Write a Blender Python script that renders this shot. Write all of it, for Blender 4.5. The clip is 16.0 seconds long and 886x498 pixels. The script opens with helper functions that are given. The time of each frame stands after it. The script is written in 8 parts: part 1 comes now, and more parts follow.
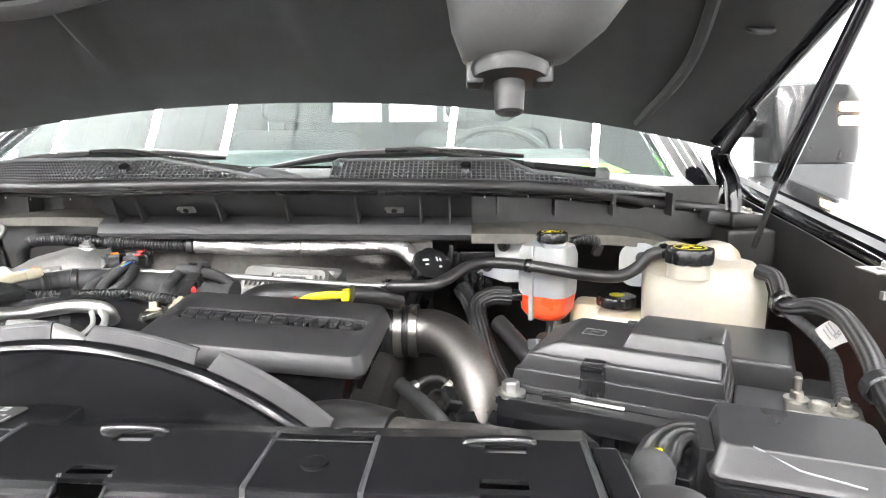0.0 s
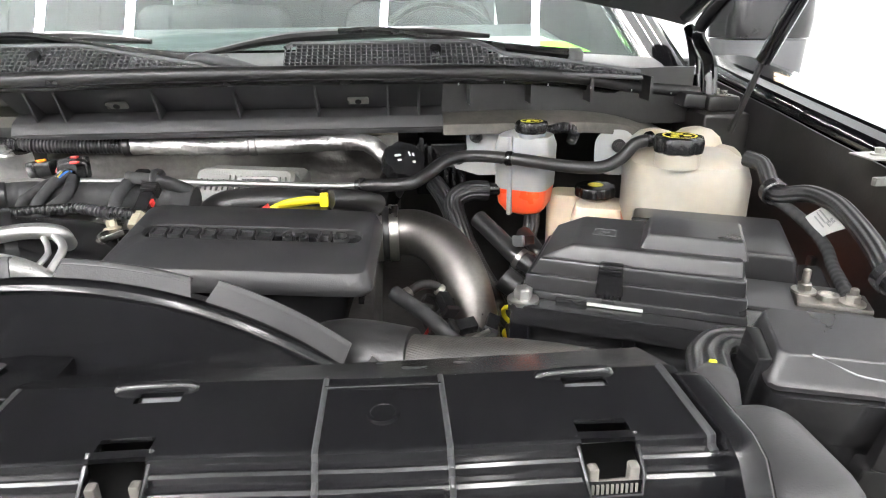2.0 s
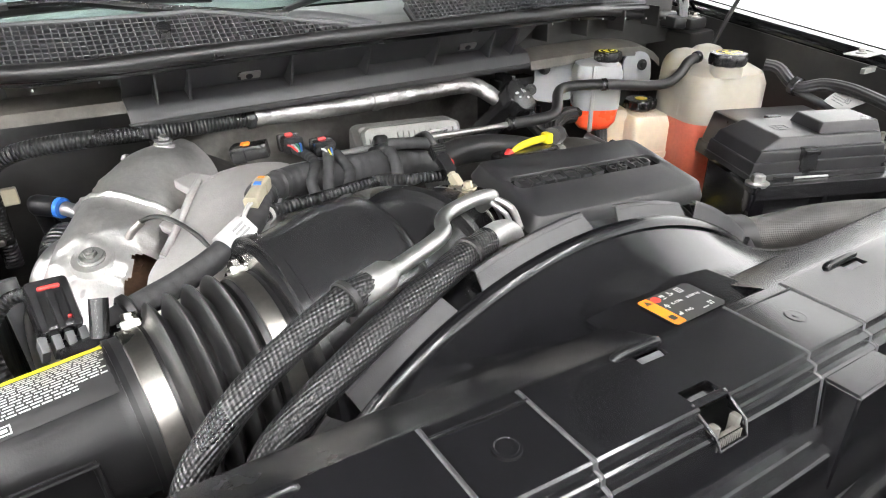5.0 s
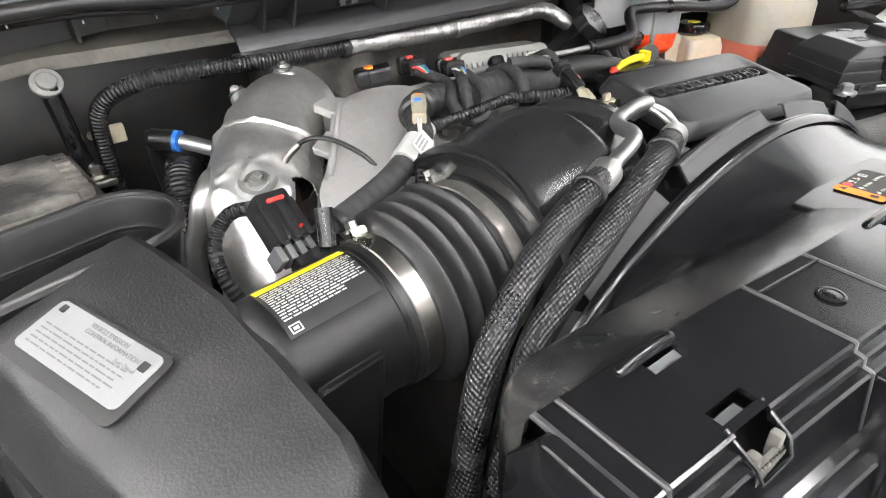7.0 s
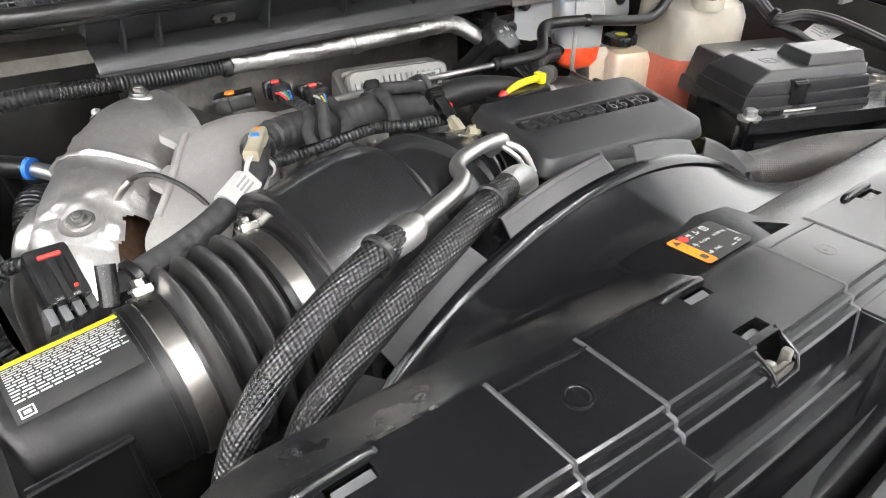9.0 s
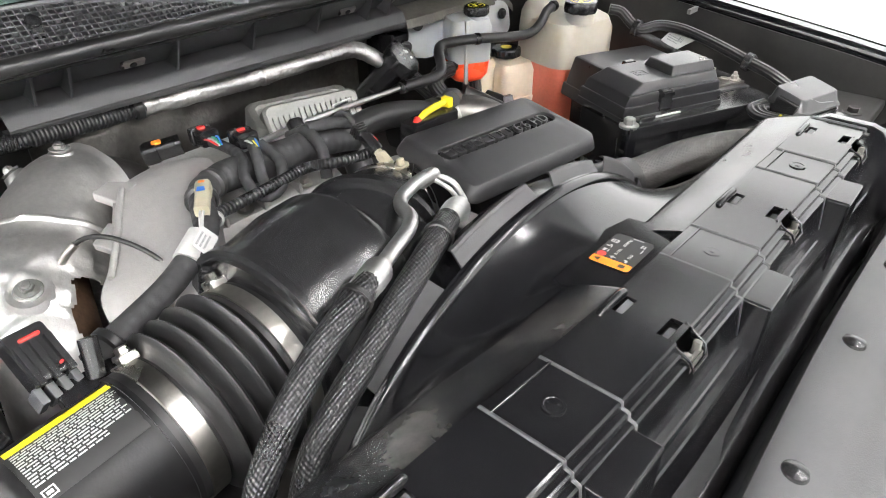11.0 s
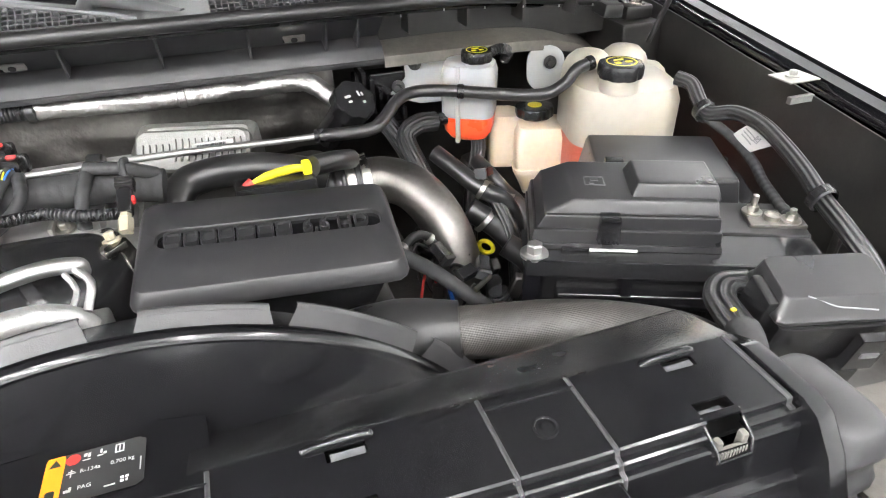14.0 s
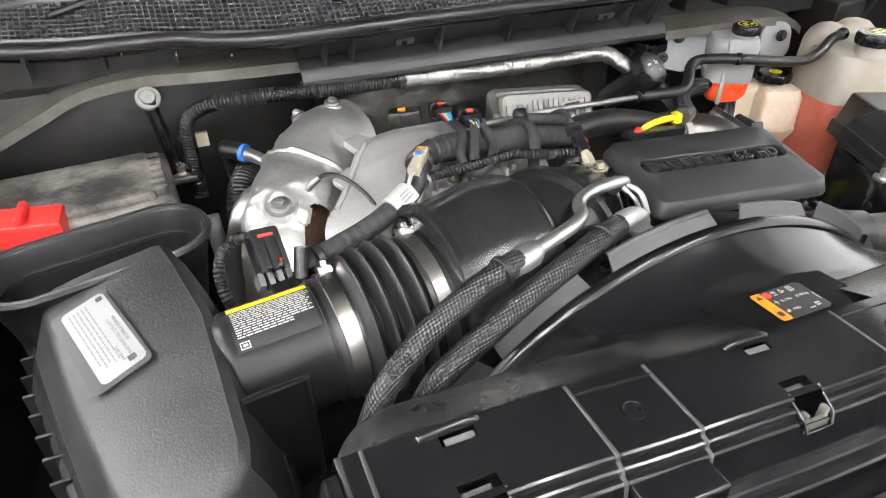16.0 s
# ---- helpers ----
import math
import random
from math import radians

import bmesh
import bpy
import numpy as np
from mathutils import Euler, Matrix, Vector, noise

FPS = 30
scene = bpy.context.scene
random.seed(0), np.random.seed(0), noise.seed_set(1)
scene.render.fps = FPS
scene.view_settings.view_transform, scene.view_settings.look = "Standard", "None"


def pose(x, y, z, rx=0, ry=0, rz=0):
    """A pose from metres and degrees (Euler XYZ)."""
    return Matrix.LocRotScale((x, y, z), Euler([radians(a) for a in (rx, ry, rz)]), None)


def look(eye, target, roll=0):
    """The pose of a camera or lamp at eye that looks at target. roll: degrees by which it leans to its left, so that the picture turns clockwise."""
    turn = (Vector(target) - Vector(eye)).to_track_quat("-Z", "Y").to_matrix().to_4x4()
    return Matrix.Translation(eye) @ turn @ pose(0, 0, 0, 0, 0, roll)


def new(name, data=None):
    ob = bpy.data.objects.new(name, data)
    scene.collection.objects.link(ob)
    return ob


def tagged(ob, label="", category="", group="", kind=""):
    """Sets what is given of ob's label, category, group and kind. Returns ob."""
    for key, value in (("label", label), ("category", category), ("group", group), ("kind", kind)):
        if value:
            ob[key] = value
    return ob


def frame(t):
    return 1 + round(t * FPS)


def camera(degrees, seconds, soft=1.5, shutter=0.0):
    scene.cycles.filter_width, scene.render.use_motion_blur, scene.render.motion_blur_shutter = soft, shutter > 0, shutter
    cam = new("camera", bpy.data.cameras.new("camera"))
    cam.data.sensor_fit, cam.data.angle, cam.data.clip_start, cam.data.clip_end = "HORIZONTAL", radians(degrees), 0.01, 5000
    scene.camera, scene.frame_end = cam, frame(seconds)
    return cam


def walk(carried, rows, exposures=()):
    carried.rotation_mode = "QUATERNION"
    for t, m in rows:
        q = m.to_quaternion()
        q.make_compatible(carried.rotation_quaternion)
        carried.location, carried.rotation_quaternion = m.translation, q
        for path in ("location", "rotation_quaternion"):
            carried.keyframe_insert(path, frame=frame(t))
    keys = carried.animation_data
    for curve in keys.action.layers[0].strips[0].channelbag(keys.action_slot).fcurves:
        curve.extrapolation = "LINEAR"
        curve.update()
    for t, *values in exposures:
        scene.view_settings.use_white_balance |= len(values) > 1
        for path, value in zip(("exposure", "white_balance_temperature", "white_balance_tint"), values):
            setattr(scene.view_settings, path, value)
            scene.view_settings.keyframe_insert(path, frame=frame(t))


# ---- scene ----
cam = camera(70.6, 16.0, soft=1.1)
PATH = [
    (0, (0.038, 0.025, 1.619), (-0.057, 1.993, 1.277), -0.4),
    (0.5, (0.082, 0.071, 1.603), (0.032, 1.994, 1.055), -0.6),
    (1, (0.068, 0.077, 1.6), (0.066, 1.973, 0.964), -0.6),
    (1.5, (0.048, 0.083, 1.611), (0.083, 1.972, 0.956), -0.6),
    (2, (-0.038, 0.079, 1.63), (0.106, 1.943, 0.919), -0.8),
    (2.5, (-0.115, 0.082, 1.637), (0.163, 1.896, 0.842), -1.0),
    (3, (-0.191, 0.099, 1.636), (0.214, 1.865, 0.789), -1.2),
    (3.5, (-0.281, 0.136, 1.64), (0.28, 1.844, 0.764), -1.4),
    (4, (-0.375, 0.145, 1.662), (0.324, 1.791, 0.765), -1.3),
    (4.5, (-0.552, 0.163, 1.683), (0.275, 1.738, 0.769), -1.1),
    (5, (-0.656, 0.174, 1.691), (0.276, 1.673, 0.751), -1.2),
    (5.2, (-0.686, 0.182, 1.69), (0.277, 1.651, 0.733), -1.2),
    (7.3, (-0.846, 0.26, 1.669), (0.148, 1.618, 0.588), -1.8),
    (7.5, (-0.837, 0.261, 1.673), (0.157, 1.614, 0.586), -1.7),
    (8, (-0.811, 0.259, 1.683), (0.176, 1.605, 0.582), -1.5),
    (8.5, (-0.749, 0.235, 1.693), (0.227, 1.583, 0.584), -1.5),
    (9, (-0.691, 0.215, 1.687), (0.303, 1.564, 0.595), -1.4),
    (9.2, (-0.686, 0.206, 1.697), (0.299, 1.55, 0.592), -1.3),
    (11.3, (-0.755, 0.23, 1.753), (0.5, 1.305, 0.627), -0.5),
    (11.5, (-0.694, 0.221, 1.752), (0.481, 1.384, 0.628), -0.5),
    (12, (-0.587, 0.202, 1.735), (0.316, 1.589, 0.613), -0.6),
    (12.5, (-0.501, 0.153, 1.748), (0.186, 1.659, 0.625), -0.9),
    (13, (-0.371, 0.12, 1.751), (0.187, 1.681, 0.631), -1.3),
    (13.5, (-0.259, 0.131, 1.743), (0.285, 1.704, 0.633), -1.3),
    (14, (-0.185, 0.123, 1.74), (0.36, 1.696, 0.632), -1.3),
    (14.5, (-0.175, 0.132, 1.728), (0.377, 1.701, 0.617), -1.1),
    (15, (-0.274, 0.141, 1.731), (0.285, 1.705, 0.617), -0.9),
    (15.5, (-0.505, 0.121, 1.753), (0.065, 1.68, 0.637), -1.2),
    (16, (-0.726, 0.142, 1.774), (-0.107, 1.674, 0.646), -1.2),
]
walk(cam, [(t, look(eye, target, roll)) for t, eye, target, roll in PATH], ((0.0, 0.52), (0.4, 0.25), (0.8, 0.03), (1.5, 0.02), (3.0, 0.28), (3.7, 0.22), (5.0, 0.05), (7.4, -0.15), (8.5, -0.06), (11.4, -0.14), (12.2, 0.0), (13.5, 0.26), (14.5, 0.42), (15.4, 0.15), (16.0, -0.08)))

# light -----------------------------------------------------------------
world = bpy.data.worlds.new("world")
scene.world = world
world.use_nodes = True
world.node_tree.nodes["Background"].inputs[0].default_value = (0.9, 0.95, 1.0, 1)
world.node_tree.nodes["Background"].inputs[1].default_value = 0.05
scene.view_settings.exposure = 0.0
LAMP = 160.0         # strength of the ceiling strips

# materials -------------------------------------------------------------


def material(name, base, rough=0.5, metal=0.0, vary=0.25, scale=60.0, bump=0.1, bump_scale=300.0, dust=0.0,
             dust_colour=(0.30, 0.28, 0.25), weave=None, transmission=0.0, subsurface=0.0, emission=0.0, coat=0.0, stretch=(1, 1, 1), tint=None, dust_from=0.42, spec=0.5):
    """A procedural surface: colour and gloss vary at two scales, fine relief, optional dust and hose weave (by the tube's own coordinates)."""
    m = bpy.data.materials.new(name)
    m.use_nodes = True
    t = m.node_tree
    n, link = t.nodes, t.links
    b = n["Principled BSDF"]
    co = n.new("ShaderNodeTexCoord")
    mp = n.new("ShaderNodeMapping")
    mp.inputs["Scale"].default_value = stretch
    link.new(co.outputs["Object"], mp.inputs["Vector"])
    info = n.new("ShaderNodeObjectInfo")
    big = n.new("ShaderNodeTexNoise")
    big.inputs["Scale"].default_value, big.inputs["Detail"].default_value = scale * 0.2, 6
    small = n.new("ShaderNodeTexNoise")
    small.inputs["Scale"].default_value, small.inputs["Detail"].default_value = scale * 3, 4
    for x in (big, small):
        link.new(mp.outputs[0], x.inputs["Vector"])
    mixn = n.new("ShaderNodeMath")
    mixn.operation = "MULTIPLY_ADD"
    mixn.inputs[1].default_value = 0.6
    link.new(big.outputs["Fac"], mixn.inputs[0])
    half = n.new("ShaderNodeMath")
    half.operation = "MULTIPLY"
    half.inputs[1].default_value = 0.4
    link.new(small.outputs["Fac"], half.inputs[0])
    link.new(half.outputs[0], mixn.inputs[2])
    ramp = n.new("ShaderNodeMapRange")
    ramp.inputs["From Min"].default_value, ramp.inputs["From Max"].default_value = 0.3, 0.7
    ramp.inputs["To Min"].default_value, ramp.inputs["To Max"].default_value = 1 - vary, 1 + vary
    link.new(mixn.outputs[0], ramp.inputs["Value"])
    col = n.new("ShaderNodeVectorMath")
    col.operation = "SCALE"
    col.inputs[0].default_value = base
    link.new(ramp.outputs[0], col.inputs["Scale"])
    colour = col.outputs[0]
    if dust > 0:
        dn = n.new("ShaderNodeTexNoise")
        dn.inputs["Scale"].default_value, dn.inputs["Detail"].default_value, dn.inputs["Roughness"].default_value = 14, 8, 0.65
        link.new(mp.outputs[0], dn.inputs["Vector"])
        dr = n.new("ShaderNodeMapRange")
        dr.inputs["From Min"].default_value, dr.inputs["From Max"].default_value = dust_from, 0.75
        dr.inputs["To Max"].default_value = dust
        link.new(dn.outputs["Fac"], dr.inputs["Value"])
        mx = n.new("ShaderNodeMix")
        mx.data_type = "RGBA"
        link.new(dr.outputs[0], mx.inputs["Factor"])
        link.new(colour, mx.inputs["A"])
        mx.inputs["B"].default_value = (*dust_colour, 1)
        colour = mx.outputs["Result"]
    link.new(colour, b.inputs["Base Color"])
    rr = n.new("ShaderNodeMapRange")
    rr.inputs["From Min"].default_value, rr.inputs["From Max"].default_value = 0.3, 0.7
    rr.inputs["To Min"].default_value, rr.inputs["To Max"].default_value = max(0.02, rough * 0.8), min(1, rough * 1.2 + 0.02)
    link.new(big.outputs["Fac"], rr.inputs["Value"])
    link.new(rr.outputs[0], b.inputs["Roughness"])
    b.inputs["Metallic"].default_value = metal
    b.inputs["Specular IOR Level"].default_value = spec
    height = None
    if bump > 0:
        g = n.new("ShaderNodeTexNoise")
        g.inputs["Scale"].default_value, g.inputs["Detail"].default_value = bump_scale, 3
        link.new(mp.outputs[0], g.inputs["Vector"])
        height = g.outputs["Fac"]
    if weave:
        kind, pitch, depth = weave
        uv = n.new("ShaderNodeSeparateXYZ")
        link.new(co.outputs["UV"], uv.inputs[0])

        def wave(a, c):
            s = n.new("ShaderNodeMath")
            s.operation = "MULTIPLY_ADD"
            link.new(uv.outputs[0], s.inputs[0])
            s.inputs[1].default_value = a
            k = n.new("ShaderNodeMath")
            k.operation = "MULTIPLY"
            k.inputs[1].default_value = c
            link.new(uv.outputs[1], k.inputs[0])
            link.new(k.outputs[0], s.inputs[2])
            w = n.new("ShaderNodeMath")
            w.operation = "SINE"
            link.new(s.outputs[0], w.inputs[0])
            return w.outputs[0]
        f = 2 * math.pi / pitch
        j = n.new("ShaderNodeMath")
        if kind == "braid":
            j.operation = "MULTIPLY"
            link.new(wave(f, f * 0.45), j.inputs[0])
            link.new(wave(-f * 0.4, f * 0.75), j.inputs[1])
        else:
            j.operation = "ADD"
            link.new(wave(0, f) if kind == "ribs" else wave(f, 0), j.inputs[0])
            j.inputs[1].default_value = 0
        w = n.new("ShaderNodeMapRange")
        w.inputs["From Min"].default_value = -1
        w.inputs["To Min"].default_value, w.inputs["To Max"].default_value = 0, depth
        link.new(j.outputs[0], w.inputs["Value"])
        # weave shading put into the colour: dark in the gaps, light on raised strands
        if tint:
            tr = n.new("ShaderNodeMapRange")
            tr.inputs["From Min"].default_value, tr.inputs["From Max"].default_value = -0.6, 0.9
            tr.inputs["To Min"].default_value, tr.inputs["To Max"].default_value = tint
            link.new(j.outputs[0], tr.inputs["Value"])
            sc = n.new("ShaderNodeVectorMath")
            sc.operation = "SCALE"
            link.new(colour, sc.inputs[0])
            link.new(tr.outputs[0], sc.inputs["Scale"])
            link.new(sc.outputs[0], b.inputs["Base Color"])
        if height is None:
            height = w.outputs[0]
        else:
            a = n.new("ShaderNodeMath")
            a.operation = "MULTIPLY_ADD"
            link.new(height, a.inputs[0])
            a.inputs[1].default_value = 0.3
            link.new(w.outputs[0], a.inputs[2])
            height = a.outputs[0]
    if height is not None:
        bp = n.new("ShaderNodeBump")
        bp.inputs["Strength"].default_value = 1.0
        bp.inputs["Distance"].default_value = 0.001 * (bump if not weave else 1.0)
        link.new(height, bp.inputs["Height"])
        link.new(bp.outputs[0], b.inputs["Normal"])
    b.inputs["Transmission Weight"].default_value = transmission
    b.inputs["Coat Weight"].default_value = coat
    b.inputs["Coat Roughness"].default_value = 0.08
    if subsurface:
        b.inputs["Subsurface Weight"].default_value = subsurface
        b.inputs["Subsurface Radius"].default_value = (0.02, 0.016, 0.01)
        b.inputs["Subsurface Scale"].default_value = 1.0
    if emission:
        b.inputs["Emission Color"].default_value = (*base, 1)
        b.inputs["Emission Strength"].default_value = emission
    return m


PLASTIC = material("black_textured_plastic", (0.0165, 0.0165, 0.0178), 0.36, vary=0.12, scale=30, bump=0.12, bump_scale=900, dust=0.04)
BOX = material("black_box_plastic", (0.015, 0.015, 0.0163), 0.30, vary=0.15, scale=30, bump=0.08, bump_scale=800, dust=0.04)
GRAINED = material("grained_box_lid", (0.012, 0.012, 0.0128), 0.50, vary=0.15, scale=30, bump=0.45, bump_scale=480, dust=0.05)
DUCT = material("satin_duct_plastic", (0.007, 0.007, 0.0076), 0.32, spec=0.25, vary=0.15, scale=30, bump=0.08, bump_scale=600, dust=0.02)
CHARCOAL = material("charcoal_plastic", (0.030, 0.0305, 0.032), 0.40, vary=0.12, bump=0.15, bump_scale=700, dust=0.05)
MESH = material("grey_mesh_plastic", (0.065, 0.066, 0.069), 0.4, vary=0.1, bump=0.1)
SATIN = material("black_satin_plastic", (0.012, 0.012, 0.0128), 0.22, vary=0.10, bump=0.06, bump_scale=300, dust=0.012)
GLOSS = material("black_gloss_plastic", (0.006, 0.006, 0.0068), 0.15, vary=0.15, scale=30, bump=0.01, bump_scale=60, dust=0.006)
DUSTY = material("dusty_gloss_plastic", (0.007, 0.007, 0.0075), 0.22, vary=0.25, bump=0.05, bump_scale=200, dust=0.38, dust_colour=(0.155, 0.147, 0.138), dust_from=0.52)
FLAP = material("matte_flap_rubber", (0.022, 0.022, 0.0235), 0.48, vary=0.12, scale=30, bump=0.12, bump_scale=700, dust=0.05)
RUBBER = material("black_rubber", (0.0125, 0.0125, 0.013), 0.34, vary=0.2, bump=0.10, bump_scale=400, dust=0.04)
RUBBER_RIB = material("ribbed_rubber", (0.026, 0.0245, 0.023), 0.40, vary=0.2, bump=0.2, weave=("braid", 0.0030, 0.30), dust=0.14, tint=(0.80, 1.2))
# tint paints the shade between strands and the glint on them
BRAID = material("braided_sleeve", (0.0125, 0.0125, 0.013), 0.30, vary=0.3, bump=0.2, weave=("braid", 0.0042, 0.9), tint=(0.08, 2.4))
CORRUGATED = material("corrugated_conduit", (0.016, 0.016, 0.017), 0.26, vary=0.2, bump=0.05, weave=("ribs", 0.0048, 2.2))
TAPE = material("cloth_tape", (0.024, 0.024, 0.025), 0.72, vary=0.35, bump=0.3, weave=("ribs", 0.011, 0.5))
LOOM = material("striped_loom", (0.018, 0.018, 0.019), 0.36, vary=0.2, bump=0.1, weave=("stripes", 0.006, 1.2), tint=(0.7, 1.3))
CASTING = material("cast_aluminium", (0.62, 0.62, 0.61), 0.5, 0.85, vary=0.18, scale=80, bump=0.45, bump_scale=500, dust=0.25, dust_colour=(0.25, 0.24, 0.22))
ALLOY = material("drawn_aluminium", (0.50, 0.50, 0.49), 0.42, 0.95, vary=0.12, bump=0.1, bump_scale=300)
PIPE_METAL = material("brushed_steel_pipe", (0.20, 0.19, 0.178), 0.42, 1.0, vary=0.25, bump=0.08, bump_scale=250, dust=0.4, dust_colour=(0.16, 0.145, 0.13))
FOIL = material("crumpled_foil", (0.45, 0.44, 0.43), 0.44, 1.0, vary=0.2, bump=2.2, bump_scale=110)
SHIELD = material("embossed_heat_shield", (0.69, 0.68, 0.665), 0.40, 0.93, vary=0.14, bump=0.25, bump_scale=420)
BLASTED = material("blasted_aluminium", (0.43, 0.42, 0.41), 0.48, 0.55, vary=0.10, scale=40, bump=0.35, bump_scale=600, dust=0.2, dust_colour=(0.38, 0.36, 0.33))
MODULE = material("module_casting", (0.25, 0.25, 0.24), 0.5, 0.75, vary=0.15, scale=80, bump=0.4, bump_scale=500, dust=0.3, dust_colour=(0.22, 0.21, 0.19))
COMB = material("dusty_clip", (0.09, 0.085, 0.076), 0.6, vary=0.3, bump=0.3)
STEEL = material("zinc_steel", (0.47, 0.455, 0.42), 0.30, 1.0, vary=0.2, bump=0.1)
RUST = material("rusty_steel", (0.13, 0.075, 0.045), 0.7, 0.3, vary=0.5, bump=0.5, bump_scale=200)
PAINT = material("black_body_paint", (0.005, 0.005, 0.006), 0.06, vary=0.1, bump=0.0, coat=0.6)
PRIMER = material("dusty_painted_steel", (0.013, 0.0127, 0.0123), 0.36, vary=0.3, bump=0.1, dust=0.11, dust_colour=(0.15, 0.135, 0.12))
SILL_DUST = material("dusty_ledge", (0.062, 0.058, 0.050), 0.55, vary=0.3, bump=0.2, dust=0.35, dust_colour=(0.24, 0.22, 0.185))
LINER = material("hood_liner", (0.026, 0.0255, 0.025), 0.55, vary=0.2, bump=0.3, bump_scale=350)
GREY_PLASTIC = material("grey_plastic", (0.085, 0.087, 0.09), 0.4, vary=0.1, bump=0.15, bump_scale=700)
TANK = material("milky_plastic", (0.37, 0.347, 0.295), 0.34, vary=0.10, scale=25, bump=0.1, subsurface=0.35, dust=0.35, dust_colour=(0.46, 0.40, 0.31))
TANK_AGED = material("yellowed_plastic", (0.68, 0.58, 0.45), 0.4, vary=0.12, scale=30, bump=0.1, subsurface=0.3)
TANK_CLEAR = material("frosted_plastic", (0.33, 0.337, 0.337), 0.34, vary=0.05, bump=0.08, subsurface=0.3)
COOLANT = material("orange_coolant", (0.95, 0.11, 0.035), 0.3, vary=0.08, bump=0.0, subsurface=0.4)
COOLANT_DEEP = material("red_coolant_behind_plastic", (0.55, 0.15, 0.095), 0.4, vary=0.15, bump=0.0, subsurface=0.3)
YELLOW = material("yellow_plastic", (0.80, 0.66, 0.02), 0.4, vary=0.08, bump=0.05)
ORANGE = material("orange_print", (0.88, 0.21, 0.008), 0.45, vary=0.05, bump=0.0)
RED = material("red_plastic", (0.62, 0.03, 0.025), 0.38, vary=0.1, bump=0.05)
BLUE = material("blue_plastic", (0.03, 0.17, 0.62), 0.4, vary=0.1, bump=0.05)
GREEN = material("green_plastic", (0.02, 0.28, 0.16), 0.4, vary=0.1, bump=0.05)
LIME = material("lime_card", (0.30, 0.85, 0.04), 0.6, vary=0.05, bump=0.0)
BEIGE = material("beige_nylon", (0.33, 0.30, 0.22), 0.45, vary=0.1, bump=0.1)
WHITE = material("white_label", (0.46, 0.46, 0.45), 0.5, vary=0.04, bump=0.0)
# greyer than the cover: the light caught on rib edges is in the colour
RIB = material("highlit_rib_plastic", (0.034, 0.0345, 0.036), 0.4, vary=0.2, bump=0.1)
SILVER_LABEL = material("silver_label", (0.20, 0.202, 0.205), 0.36, 0.0, vary=0.06, bump=0.0)
INK = material("black_ink", (0.015, 0.015, 0.015), 0.5, vary=0.05, bump=0.0)
LABEL_INK = material("faded_label_ink", (0.11, 0.112, 0.115), 0.5, vary=0.05, bump=0.0)
GREY_INK = material("grey_ink", (0.20, 0.205, 0.21), 0.6, vary=0.05, bump=0.0)
GRIME = material("engine_grime", (0.028, 0.0265, 0.025), 0.6, vary=0.4, bump=0.6, bump_scale=150, dust=0.25, dust_colour=(0.09, 0.08, 0.07))
WALL = material("white_wall_paint", (0.74, 0.75, 0.75), 0.6, vary=0.02, bump=0.1)
CEILING = material("white_ribbed_steel", (0.42, 0.43, 0.435), 0.4, vary=0.03, bump=0.0)
# for the unseen south wall, pale so that it reflects light onto the engine
BOUNCE_GREY = material("pale_bounce_paint", (0.70, 0.705, 0.71), 0.5, vary=0.05, bump=0.1)
CONCRETE = material("sealed_concrete", (0.19, 0.19, 0.186), 0.3, vary=0.15, scale=8, bump=0.1, dust=0.2)
GLOW = material("lamp_diffuser", (1.0, 0.975, 0.965), 0.5, vary=0.0, bump=0.0, emission=LAMP)
SIGNAL = material("lit_marker_lens", (1.0, 0.80, 0.55), 0.3, vary=0.0, bump=0.0, emission=3.0)
CLOTH = material("seat_cloth", (0.045, 0.045, 0.048), 0.8, vary=0.2, bump=0.3)
DASH = material("dash_plastic", (0.05, 0.052, 0.055), 0.6, vary=0.15, bump=0.2)
# near-black fill: the shade of deep gaps put into the colour
DARK = material("deep_shade_fill", (0.008, 0.008, 0.008), 0.6, vary=0.2, bump=0.1)
BATTERY = material("battery_case", (0.035, 0.034, 0.033), 0.5, vary=0.6, scale=45, bump=0.6, bump_scale=160, dust=0.95, dust_colour=(0.30, 0.28, 0.25))
GLASS = bpy.data.materials.new("windshield_glass")
GLASS.use_nodes = True
gb = GLASS.node_tree.nodes["Principled BSDF"]
gb.inputs["Base Color"].default_value = (0.66, 0.82, 0.77, 1)
gb.inputs["Roughness"].default_value = 0.0
gb.inputs["Transmission Weight"].default_value = 1.0
gb.inputs["IOR"].default_value = 1.45
TINT = material("tinted_glass", (0.02, 0.025, 0.024), 0.05, vary=0.0, bump=0.0)

# mesh tools --------------------------------------------------------------


def finish(name, bm, mat, angle=38, recalc=True):
    if recalc:
        bmesh.ops.recalc_face_normals(bm, faces=bm.faces)
    for f in bm.faces:
        f.smooth = True
    for e in bm.edges:
        e.smooth = not (e.is_manifold and e.calc_face_angle(0) > radians(angle))
    me = bpy.data.meshes.new(name)
    bm.to_mesh(me)
    bm.free()
    me.materials.append(mat)
    ob = new(name, me)
    if len(me.polygons) < 700:
        w = ob.modifiers.new("even_flats", "WEIGHTED_NORMAL")
        w.keep_sharp = True
    return ob


def thing(name, label, category, at=(0, 0, 0), group="", kind=""):
    ob = new(name)
    ob.empty_display_size = 0.05
    ob.location = at
    return tagged(ob, label, category, group, kind)


def attach(ob, parent):
    ob.parent = parent
    if parent.parent is None:
        ob.matrix_parent_inverse = Matrix.Translation(-parent.location)
    return ob


